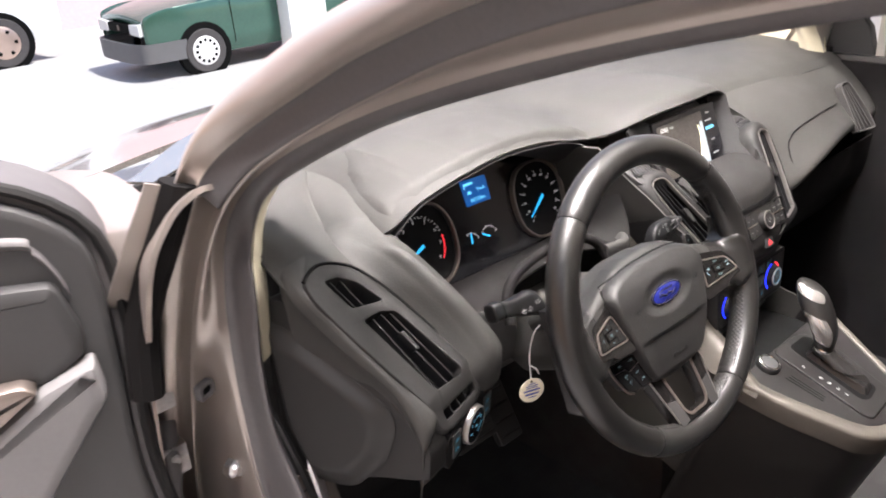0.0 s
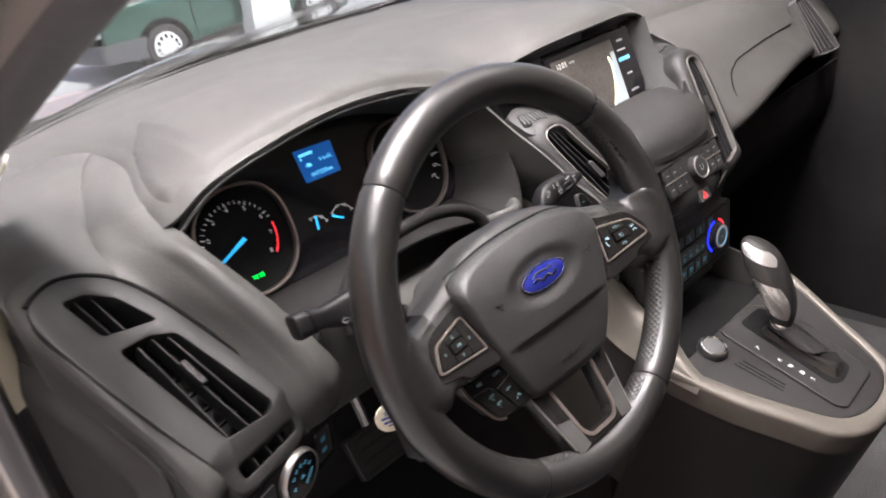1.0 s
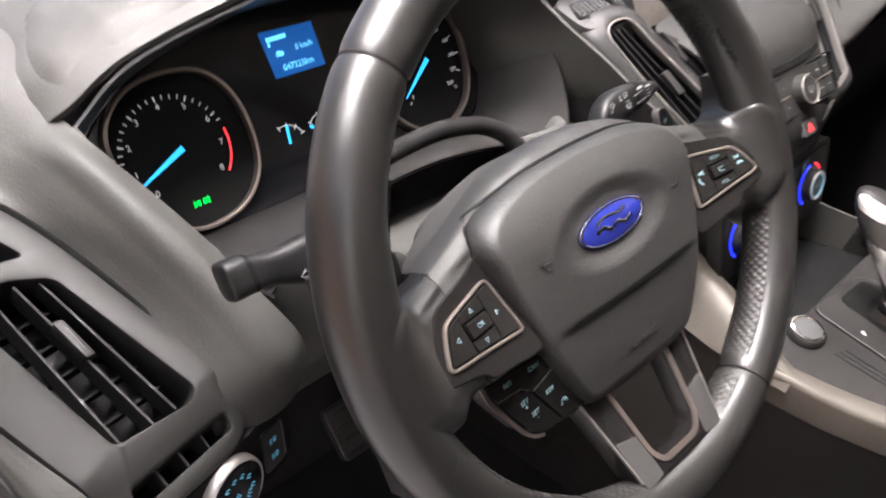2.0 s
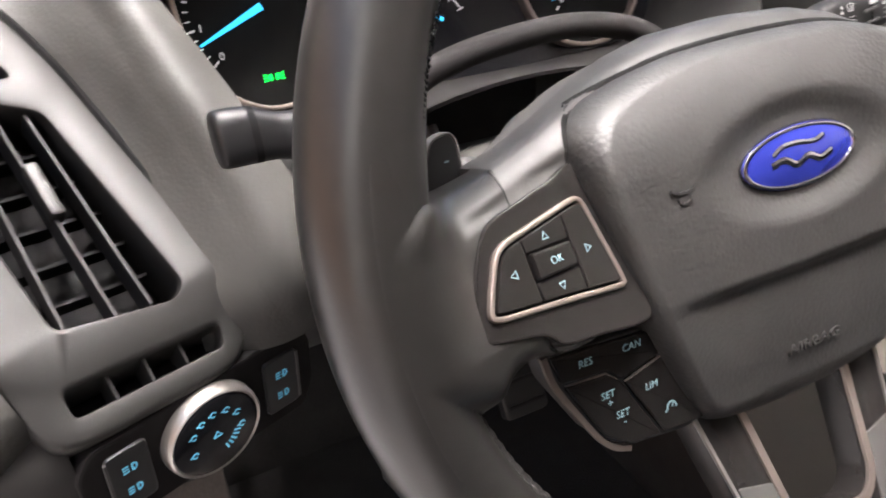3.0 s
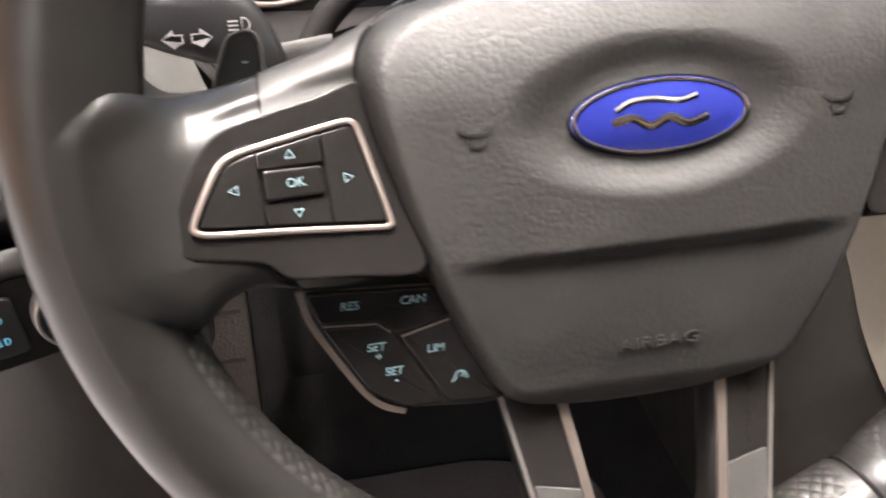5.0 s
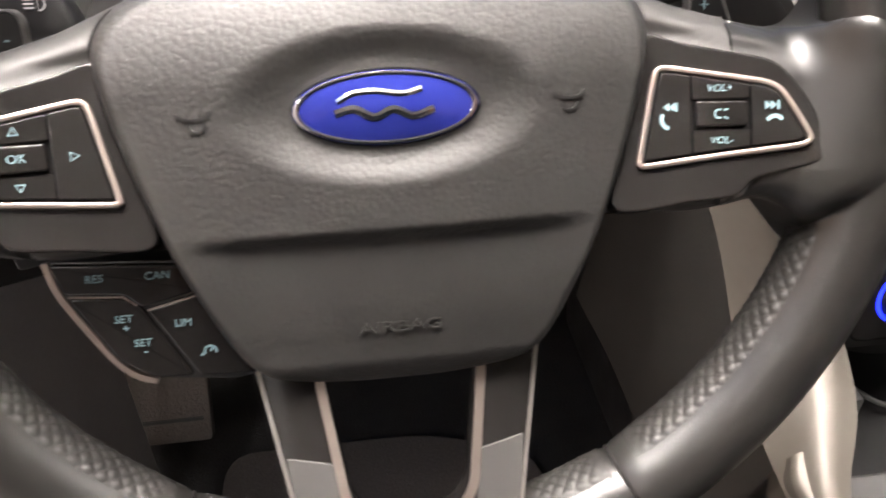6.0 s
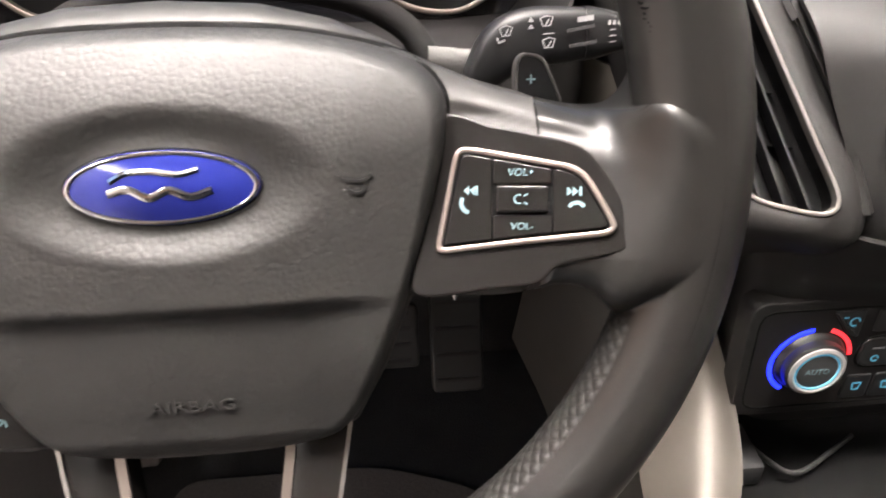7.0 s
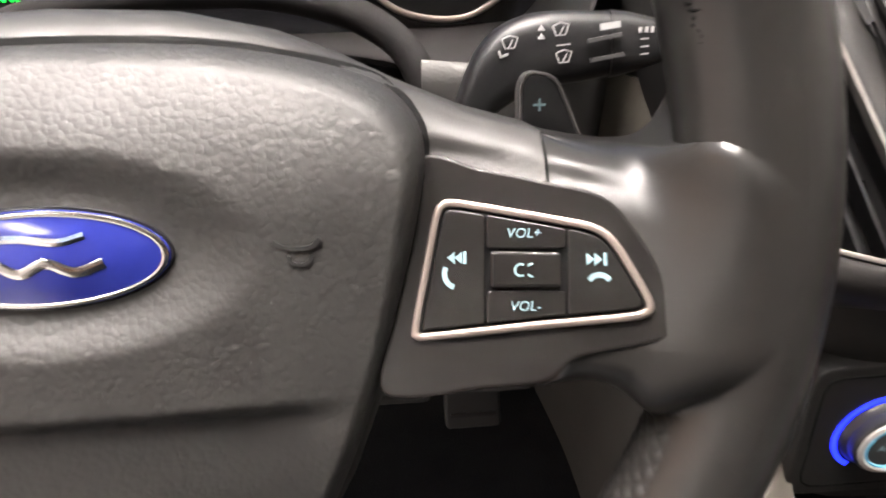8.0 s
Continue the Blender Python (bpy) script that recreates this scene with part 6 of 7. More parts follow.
part("gate_plate", plate(CO, GATE, 0, 4, 2.0), M_CONSOLE, gear, "dark gate plate with gear letters")
part("gate_slot", plate(CO, rounded([(-10, -12), (36, -14), (50, -45), (28, -137), (-4, -141), (-18, -132)], 8, 4), 3.0, 4.4, 0.2), M_VOID, gear)
for ch, (u, v) in zip("PRNDS", ((-31, -48), (-29, -75), (-28, -88), (-27, -102), (-27, -115))):
    letters(CO, ch, u, v, 4.2, 5.0, M_WHITEPRINT, "gear_letter", gear, 0.1, turn=radians(-4))
SLOT_O = even(rounded([(-6, -34), (34, -34), (26, -134), (-8, -136)], 10, 4), 40)
turn40 = [2 * math.pi * (0.12 - i / 40) for i in range(40)]
boot = [[(u, v, 3) for u, v in SLOT_O], [(u * 0.86 + 2, v * 0.86 - 10 + 2 * math.sin(i * 1.9), 12 + 1.5 * math.sin(i * 1.3)) for i, (u, v) in enumerate(SLOT_O)],
        [(8 + 17 * math.cos(a), -72 + 36 * math.sin(a) + 2 * math.sin(3 * a), 17 + 1.5 * math.sin(5 * a)) for a in turn40], [(5 + 15 * math.cos(a), -60 + 22 * math.sin(a), 23) for a in turn40], [(4 + 13 * math.cos(a), -53 + 14 * math.sin(a), 29) for a in turn40]]
bm = bmesh.new()
rings(bm, boot, CO)
part("boot", bm, M_LEATHER, gear, "black leather boot")
lever = [(3, -52, 24, 11, 12), (3, -50, 32, 12.5, 14), (2, -43, 48, 17, 19), (0, -31, 66, 21, 25), (1, -16, 82, 23.5, 28), (3, -3, 96, 22, 27), (5, 6, 106, 17, 22), (6, 10, 110, 8, 12)]
lever = [tuple(q) for q in spline([Vector(q[:3]) for q in lever], 22)], spline([Vector((q[3], q[4], 0)) for q in lever], 22)
lever = [(a[0], a[1], a[2], b[0], b[1]) for a, b in zip(*lever)]
bm = bmesh.new()
rings(bm, [[(u + a * math.cos(2 * math.pi * i / 36), v + b * math.sin(2 * math.pi * i / 36), w) for i in range(36)] for u, v, w, a, b in lever], CO, cap0=True)
knob_g = part("lever_knob", bm, M_LEATHER, gear, "black leather lever knob")
for lo_i, hi_i, c0, c1, lab in ((5, 13, -40, 62, "satin silver face of the lever"), (16, 21, -50, 75, "silver cap of the lever")):
    bm, face = bmesh.new(), []
    for k in range(lo_i, hi_i):
        u, v, w, a, b = lever[k]
        f = (k - lo_i) / (hi_i - 1 - lo_i)
        mid_c, span = (c0 + c1) / 2, (c1 - c0) / 2 * (0.55 + 0.45 * math.sin(math.pi * (0.15 + 0.7 * f)))
        face.append([(u - (a + 0.7) * math.cos(radians(mid_c + span * (j / 8 - 1))), v - (b + 0.7) * math.sin(radians(mid_c + span * (j / 8 - 1))), w + 0.3) for j in range(17)])
    rings(bm, face, CO, closed=False, cap1=False)
    part("lever_face", bm, M_LEVER, knob_g, lab)
part("lever_collar", turned(CO @ Matrix.Translation((3, -52, 25)), [(13, 0), (13.8, 3.5), (12.4, 7)], 28), M_CHROME, knob_g, "chrome collar")
bt = CO @ Matrix.Translation((-75, -12, 0))
start = part("start_button", turned(bt, [(18, 0), (18, 5), (16, 8), (14.5, 8.5)], 36), M_BLACK, console, "round start button with silver ring")
part("button_ring", turned(bt, [(15.6, 6), (15.2, 9.2), (13.6, 9.6), (13, 8.6)], 36), M_CHROME, start)
part("button_cap", turned(bt, [(13, 7), (12.6, 9.2), (10, 9.6)], 30), M_DARK, start)
for k in range(3):
    part("console_groove", stroke(CO, [(-74 + k * 6, -41 - k * 2), (-68 + k * 5, -99 + k)], 0.8, 1.6, high=0.6), M_VOID, console)
part("storage_bin", box(0.232, -0.005, 0.600, 0.478, 0.16, 0.640), M_VOID, console, "dark open storage bin")
solo("charging_cable", rod([(0.285, 0.11, 0.642), (0.292, 0.075, 0.648), (0.305, 0.060, 0.650), (0.335, 0.075, 0.646), (0.36, 0.09, 0.642)], 0.0016, 8, 24, up=(0, 0.3, 1)), M_DARK, "dark charging cable lying in the storage bin", "cable")
solo("pocket_box", box(0.262, 0.06, 0.641, 0.285, 0.095, 0.658, 0.003), M_DARK, "small dark box in the storage bin", "box")
# silver side panels that rise from the console to the dashboard
for side in (-1, 1):
    X = lambda x: x if side < 0 else 2 * MID - x
    edge_l = [(0.168, 0.285, 0.85), (0.188, 0.215, 0.80), (0.208, 0.146, 0.742), (0.215, 0.100, 0.684), (0.206, 0.048, 0.668), (0.203, 0.000, 0.662), (0.204, -0.03, 0.655)]
    edge_m = [(0.196, 0.215, 0.85), (0.212, 0.165, 0.80), (0.228, 0.112, 0.746), (0.237, 0.076, 0.711), (0.229, 0.038, 0.694), (0.214, -0.002, 0.679), (0.213, -0.03, 0.664)]
    edge_r = [(0.230, 0.168, 0.85), (0.240, 0.135, 0.80), (0.250, 0.098, 0.737), (0.255, 0.070, 0.708), (0.247, 0.030, 0.688), (0.226, -0.006, 0.675), (0.221, -0.03, 0.661)]
    rows = [[(X(q[0]), q[1], q[2]) for q in r] for r in zip(edge_l, edge_m, edge_r)]
    if side < 0:
        part("side_panel", loft(rows, 14, 40, 0.004), M_SILVER, console, "satin silver panel rising to the dashboard", angle=60)
    rows = [[(X(0.186), 0.220, 0.80), (X(0.185), 0.30, 0.55)], [(X(0.208), 0.146, 0.750), (X(0.212), 0.24, 0.5)], [(X(0.218), 0.10, 0.690), (X(0.226), 0.15, 0.45)], [(X(0.208), 0.01, 0.665), (X(0.216), 0.03, 0.42)]]
    part("side_cheek", loft(rows, 10, 20, 0.004), M_PAD, console, "grained footwell side", angle=60)
# ---- the car's body round the open driver's door ----
car_body = thing("hatchback_car", (MID, 0.5, 0.0), "taupe metallic hatchback body round an open driver's door", "car")
L1 = [(-0.365, 0.265, 0.664), (-0.365, 0.308, 0.748), (-0.365, 0.311, 0.846), (-0.365, 0.295, 0.936), (-0.355, 0.309, 0.985), (-0.335, 0.318, 1.024), (-0.315, 0.312, 1.053), (-0.29, 0.273, 1.084), (-0.265, 0.138, 1.15), (-0.265, -0.067, 1.219), (-0.265, -0.228, 1.262), (-0.268, -0.6, 1.345), (-0.29, -1.1, 1.385)]
L2 = [(-0.39, 0.326, 0.641), (-0.39, 0.352, 0.739), (-0.39, 0.342, 0.845), (-0.39, 0.328, 0.935), (-0.38, 0.335, 1.0), (-0.36, 0.338, 1.04), (-0.34, 0.311, 1.074), (-0.315, 0.248, 1.117), (-0.29, 0.103, 1.18), (-0.29, -0.088, 1.24), (-0.29, -0.239, 1.274), (-0.294, -0.6, 1.355), (-0.315, -1.1, 1.395)]
L3 = [(-0.42, 0.5, 0.55), (-0.42, 0.449, 0.704), (-0.42, 0.418, 0.826), (-0.42, 0.333, 0.945), (-0.41, 0.315, 1.016), (-0.39, 0.302, 1.065), (-0.37, 0.273, 1.097), (-0.345, 0.24, 1.123), (-0.32, 0.112, 1.188), (-0.32, -0.037, 1.247), (-0.32, -0.113, 1.269), (-0.325, -0.32, 1.325), (-0.35, -1.1, 1.42)]
L4 = [(-0.445, 0.52, 0.556), (-0.445, 0.438, 0.724), (-0.445, 0.392, 0.849), (-0.445, 0.318, 0.954), (-0.435, 0.299, 1.03), (-0.415, 0.31, 1.077), (-0.395, 0.294, 1.105), (-0.37, 0.259, 1.135), (-0.345, 0.183, 1.179), (-0.345, 0.026, 1.246), (-0.345, -0.032, 1.272), (-0.35, -0.3, 1.355), (-0.37, -1.1, 1.45)]
L5 = [(-0.46, 0.651, 0.483), (-0.46, 0.553, 0.671), (-0.46, 0.44, 0.836), (-0.46, 0.344, 0.951), (-0.45, 0.301, 1.034), (-0.43, 0.295, 1.109), (-0.41, 0.289, 1.131), (-0.385, 0.267, 1.159), (-0.36, 0.201, 1.2), (-0.36, 0.109, 1.24), (-0.36, 0.036, 1.269), (-0.362, -0.25, 1.368), (-0.38, -1.1, 1.47)]


def eased(pts):
    """The line with its small wobbles evened out."""
    q = [Vector(v) for v in pts]
    for _ in range(2):
        q = [q[0]] + [q[i] * 0.5 + (q[i - 1] + q[i + 1]) * 0.25 for i in range(1, len(q) - 1)] + [q[-1]]
    return [tuple(v) for v in q]


L2, L3, L4, L5 = eased(L2), eased(L3), eased(L4), eased(L5)
LOW = {1: [(-0.36, 0.12, 0.42), (-0.362, 0.20, 0.55)], 2: [(-0.388, 0.19, 0.40), (-0.39, 0.27, 0.53)], 3: [(-0.42, 0.50, 0.32), (-0.42, 0.52, 0.42)], 4: [(-0.445, 0.53, 0.32), (-0.445, 0.55, 0.44)], 5: [(-0.46, 0.68, 0.28), (-0.46, 0.70, 0.36)]}
B1, B2, B3, B4, B5 = LOW[1] + L1, LOW[2] + L2, LOW[3] + L3, LOW[4] + L4, LOW[5] + L5
rail = lambda pts, dx=0.0, dy=0.0, dz=0.0: [(x + dx, y + dy, z + dz) for x, y, z in pts]
part("door_seal", loft([rail(B1, 0.002, 0.004, 0.004), rail(B1), rail(B1, -0.008, -0.008, -0.004), rail(B2, 0.008, -0.010, -0.006), rail(B2)], 90, 20, 0.003), M_SEAL, car_body, "black rubber door seal", angle=60)
part("door_flange", loft([rail(B2), rail(B2, -0.008, 0.014, 0.006), rail(B3, 0.006, -0.006, -0.004), rail(B3)], 90, 16), M_PAINT, car_body, "painted flange of the door opening", angle=60)
part("door_channel", loft([rail(B3), rail(B3, -0.006, 0.026, 0.004), rail(B4, 0.006, 0.022, 0.002), rail(B4)], 90, 14), M_PAINT, car_body, "painted channel", angle=60)
part("roof_rubber", loft([rail(L3[5:], 0.002, -0.004, -0.002), rail(L3[5:], -0.006, -0.012, 0.002), rail(L4[5:], 0.010, -0.010, 0.004), rail(L4[5:], 0.002, 0.0, 0.006)], 90, 14, 0.003), M_SEAL, car_body, "dark rubber weatherstrip along the roof pillar", angle=60)
part("pillar_outer", loft([rail(B4), rail(B4, -0.012, 0.004, 0.006), rail(B5), rail(B5, 0.010, 0.008, 0.012), rail(B5, 0.04, 0.03, 0.016), rail(B5, 0.08, 0.05, 0.006)], 90, 24), M_PAINT, car_body, "outer roof pillar in taupe paint", angle=60)
wing_edge = [(-0.47, 0.70, 0.46), (-0.48, 0.62, 0.62), (-0.50, 0.50, 0.78), (-0.50, 0.40, 0.93), (-0.488, 0.33, 1.02), (-0.455, 0.30, 1.10)]
part("wing_return", loft([L5[:6], wing_edge], 40, 8, 0.003), M_PAINT, car_body, "painted return of the front wing", angle=60)
trim_rows = [rail(L1[5:]), rail(L1[5:], 0.020, 0.02, 0.004), rail(L1[5:], 0.026, 0.04, 0.030), rail(L1[5:], 0.01, 0.05, 0.05)]
part("pillar_trim", loft(trim_rows, 80, 14), M_TRIM, car_body, "brown-grey plastic pillar trim", angle=60)
part("pillar_foot", loft([rail(L1[2:7]), rail(L1[2:7], 0.02, 0.015, 0.0), rail(L1[2:7], 0.035, 0.05, 0.0)], 40, 12, 0.002), M_CREAM, car_body, "cream foot of the pillar trim", angle=60)
mir = lambda rows: [[(2 * MID - x, y, z) for x, y, z in r] for r in rows]
part("pillar_trim", loft(mir([rail(L1[3:], -0.01), rail(L1[3:], 0.02, 0.02, 0.004), rail(L1[3:], 0.026, 0.05, 0.04)]), 80, 14), M_CREAM, car_body, "cream plastic pillar trim", angle=60)
part("pillar_outer", loft(mir([rail(L1[3:], -0.012, 0.0, -0.004), rail(L5[3:]), rail(L5[3:], 0.08, 0.05, 0.006)]), 60, 16), M_PAINT, car_body, "", angle=60)
part("pillar_panel", loft([[(1.095, 0.30, 0.94), (1.095, 0.42, 0.945), (1.085, 0.52, 0.95), (1.06, 0.64, 0.95)], [(1.10, 0.32, 1.06), (1.10, 0.42, 1.022), (1.09, 0.52, 1.0), (1.065, 0.64, 0.985)], [(1.12, 0.30, 1.10), (1.13, 0.42, 1.05), (1.12, 0.52, 1.02), (1.09, 0.64, 0.99)]], 24, 12, 0.004), M_CREAM, car_body, "cream foot of the far pillar trim", angle=60)
# silvery instead of black, to stand in for the pale reflection over the scuttle
part("cowl", loft([[(-0.345, 0.70, 0.977), (-0.1, 0.88, 0.984), (MID, 0.90, 0.990), (0.81, 0.88, 0.984), (1.15, 0.80, 0.966)],
                   [(-0.32, 0.66, 0.978), (-0.08, 0.78, 0.982), (MID, 0.82, 0.984), (0.79, 0.78, 0.982), (1.03, 0.66, 0.978)]], 60, 8, 0.004), M_SHINY, car_body, "scuttle panel below the windscreen, silvered for a pale reflection", angle=60)
# windscreen
glass_rows = [[(x, y - 0.004, z + 0.004) for x, y, z in ROW_A[0:18:3] + [ROW_A[17]]],
              [(-0.295 + i * 1.30 / 6, 0.28 + 0.03 * math.sin(math.pi * i / 6), 1.138 + 0.025 * math.sin(math.pi * i / 6)) for i in range(7)],
              [(-0.245 + i * 1.20 / 6, -0.30 + 0.03 * math.sin(math.pi * i / 6), 1.338 + 0.03 * math.sin(math.pi * i / 6)) for i in range(7)]]
pane = part("windscreen", loft(glass_rows, 40, 24, 0.004), M_PANE, car_body, "clear laminated windscreen", angle=60)
pane.visible_shadow = False
frit = [[Vector(p).lerp(Vector(q), f) + Vector((0, -0.004, -0.006)) for p, q in zip(glass_rows[0], glass_rows[1])] for f in (0.0, 0.03, 0.07)]
part("glass_border", loft(frit, 40, 6, 0.002), M_VOID, car_body, "black printed border of the windscreen", angle=60)
roof_rows = [[(-0.37 + i * 1.45 / 6, y, z + 0.05 * math.sin(math.pi * i / 6)) for i in range(7)] for y, z in ((-0.26, 1.345), (-0.7, 1.42), (-1.3, 1.45), (-2.1, 1.40))]
part("roof", loft(roof_rows, 40, 24, 0.02), M_PAINT, car_body, "taupe roof", angle=60)
lining = [[(x, y + 0.01, z - 0.03) for x, y, z in r] for r in roof_rows]
part("headliner", loft(lining, 40, 24, 0.004), M_LINING, car_body, "pale fabric headliner", angle=60)
# bonnet and wing
bonnet = [[(-0.44, 0.80, 0.965), (-0.1, 0.86, 0.985), (MID, 0.88, 0.992), (0.81, 0.86, 0.985), (1.15, 0.80, 0.965)],
          [(-0.46, 1.10, 0.90), (-0.1, 1.16, 0.935), (MID, 1.18, 0.945), (0.81, 1.16, 0.935), (1.17, 1.10, 0.90)],
          [(-0.44, 1.38, 0.80), (-0.1, 1.52, 0.84), (MID, 1.56, 0.85), (0.81, 1.52, 0.84), (1.15, 1.38, 0.80)],
          [(-0.40, 1.52, 0.70), (-0.1, 1.66, 0.74), (MID, 1.70, 0.75), (0.81, 1.66, 0.74), (1.11, 1.52, 0.70)]]
part("bonnet", loft(bonnet, 40, 30, 0.01), M_SHINY, car_body, "glossy bonnet mirroring the street", angle=60)
wing = [[(-0.40, 0.27, 1.085), (-0.42, 0.265, 1.085), (-0.445, 0.28, 1.06), (-0.47, 0.30, 1.00), (-0.48, 0.36, 0.85)], [(-0.365, 0.52, 0.985), (-0.42, 0.50, 1.000), (-0.455, 0.52, 0.97), (-0.47, 0.53, 0.90), (-0.48, 0.54, 0.75)],
        [(-0.34, 0.84, 0.962), (-0.42, 0.85, 0.950), (-0.47, 0.86, 0.91), (-0.49, 0.87, 0.84), (-0.50, 0.88, 0.7)], [(-0.40, 1.25, 0.868), (-0.43, 1.25, 0.860), (-0.48, 1.25, 0.82), (-0.50, 1.25, 0.76), (-0.51, 1.25, 0.6)], [(-0.38, 1.5, 0.725), (-0.41, 1.5, 0.72), (-0.46, 1.48, 0.69), (-0.47, 1.46, 0.64), (-0.48, 1.44, 0.5)]]
part("front_wing", loft(wing, 30, 40, 0.006), M_PAINT, car_body, "taupe front wing", angle=60)
# black weather block between wing and door pillar, hinge, grommet and bolt
part("wing_seal", rod([(-0.423, 0.301, 1.092), (-0.434, 0.305, 1.062), (-0.446, 0.317, 1.028), (-0.458, 0.335, 0.988), (-0.471, 0.349, 0.946), (-0.48, 0.352, 0.914), (-0.492, 0.346, 0.847)], 0.019, 10, 30, up=(1, 0, 0)), M_GLOOM, car_body, "black foam strip behind the wing")
part("wing_side", loft([[(-0.48, 0.36, 0.85), (-0.48, 0.43, 0.55), (-0.48, 0.46, 0.25)], [(-0.48, 0.54, 0.75), (-0.485, 0.54, 0.5), (-0.485, 0.54, 0.25)], [(-0.50, 0.88, 0.7), (-0.505, 0.88, 0.45), (-0.505, 0.88, 0.25)]], 12, 16, 0.004), M_PAINT, car_body, "lower side of the front wing", angle=60)
# near-black here is footwell shade put into the panel's colour
part("kick_panel", box(1.10, 0.30, 0.22, 1.12, 0.80, 0.97, 0.003), M_GLOOM, car_body, "kick panel, footwell shade in its colour", angle=60)
part("grommet", ring_plate(axes((-0.418, 0.372, 0.803), (0.93, 0.36, 0), (0, 0, 1)), rounded([(-13, -11), (13, -9), (13, 12), (-13, 11)], 6, 4), rounded([(-7, -5), (8, -4), (8, 7), (-7, 6)], 4, 4), -6, 4, 1.5, 40), M_SEAL, car_body, "black rubber grommet")
part("grommet_hole", plate(axes((-0.418, 0.372, 0.803), (0.93, 0.36, 0), (0, 0, 1)), rounded([(-8, -6), (9, -5), (9, 8), (-8, 7)], 4, 4), -6, 0.5, 0.2), M_VOID, car_body)
for z in (0.80, 0.70):
    hb = part("hinge", box(-0.505, 0.405, z - 0.022, -0.445, 0.425, z + 0.022, 0.004), M_METAL, car_body, "zinc door hinge with bolts")
    part("hinge_pin", turned(axes((-0.492, 0.398, z - 0.03), (1, 0, 0), (0, 1, 0)), [(7, 0), (7, 60), (5, 63)], 16), M_METAL, hb)
    part("bolt", turned(axes((-0.465, 0.405, z + 0.006), (1, 0, 0), (0, 0, 1)), [(8, -2), (8, 5), (6, 7)], 6), M_METAL, hb)
part("check_strap", turned(axes((-0.405, 0.375, 0.672), (0.93, 0.36, 0), (0, 0, 1)), [(13, -6), (13, 4), (9, 8), (8, 14)], 8), M_METAL, car_body, "steel bolt with washer")
part("cable_sleeve", rod([(-0.455, 0.44, 0.74), (-0.47, 0.41, 0.70), (-0.485, 0.40, 0.64), (-0.49, 0.41, 0.55)], 0.014, 12, 20, up=(1, 0, 0)), M_SEAL, car_body, "ribbed black cable sleeve")
# floor, sills and bulkhead
part("floor_pan", box(-0.36, -1.9, 0.20, 1.17, 0.62, 0.225), M_CARPET, car_body, "black carpet")
part("bulkhead", loft([[(-0.36, 0.62, 0.21), (MID, 0.62, 0.21), (1.07, 0.62, 0.21)], [(-0.36, 0.74, 0.42), (MID, 0.74, 0.42), (1.07, 0.74, 0.42)], [(-0.36, 0.76, 0.95), (MID, 0.80, 0.95), (1.07, 0.76, 0.95)]], 20, 16, 0.01), M_CARPET, car_body, "carpeted bulkhead", angle=60)
part("sill", box(1.10, -1.9, 0.16, 1.2, 0.5, 0.36, 0.02), M_DARK, car_body, "dark inner sill")
part("sill", box(-0.46, -1.9, 0.16, -0.36, 0.5, 0.34, 0.02), M_PAINT, car_body, "painted door sill")
part("kick_panel", loft([[(-0.357, 0.14, 0.22), (-0.357, 0.16, 0.45), (-0.352, 0.27, 0.70)], [(-0.27, 0.40, 0.22), (-0.27, 0.40, 0.45), (-0.27, 0.42, 0.78)]], 16, 8, 0.004), M_KICK, car_body, "grey kick panel, paled for missing bounced light", angle=60)
for x0, x1 in ((-0.5, -0.36), (1.07, 1.21)):
    part("rear_side", box(x0, -2.1, 0.2, x1, -1.0, 0.95, 0.03), M_PAINT, car_body, "rear flank")
part("tailgate", box(-0.42, -2.16, 0.3, 1.13, -2.09, 0.99, 0.03), M_PAINT, car_body, "closed tailgate")
for x0, x1 in ((-0.40, -0.37), (1.08, 1.11)):
    part("rear_pillar", box(x0, -2.1, 0.94, x1, -1.85, 1.40, 0.01), M_DARK, car_body, "dark rear pillar lining")
    part("door_pillar", box(x0, -1.15, 0.94, x1, -1.05, 1.42, 0.01), M_DARK, car_body, "dark middle pillar lining")
# tyres under the body
for x in (-0.40, 1.11):
    for y in (1.1, -1.55):
        part("tyre", turned(axes((x - 0.1 if x < 0 else x + 0.1, y, 0.316), (0, 1, 0) if x > 0 else (0, -1, 0), (0, 0, 1)), [(290, -190), (316, -170), (316, -20), (290, 0), (200, -12)], 40), M_TYRE, car_body, "black tyre")

# ---- open driver's door ----
door = thing("driver_door", (-0.50, 0.41, 0.35), "open driver's door with dark trim and grey armrest panel", "car door")
FDR = axes((-0.484, 0.375, 0.80), (0.954, -0.30, 0.0), (0, 0, 1))
flip_u = lambda pts: [(-p[0], *p[1:]) for p in pts]
DOOR = spline(flip_u([(6, -420), (10, -60), (4, 60), (0, 140), (2, 215), (16, 250), (44, 280), (110, 312), (260, 330), (500, 330), (900, 320), (900, -440), (300, -450)]), 200, closed=True)
part("door_shell", plate(FDR, even(DOOR, 120), -110, -6, 8), M_SEAL, door, "dark rubber-edged door shell")
part("door_trim", plate(FDR, inset(even(DOOR, 120), 14), -8, 14, 8), M_DARK, door, "dark plastic door lining")
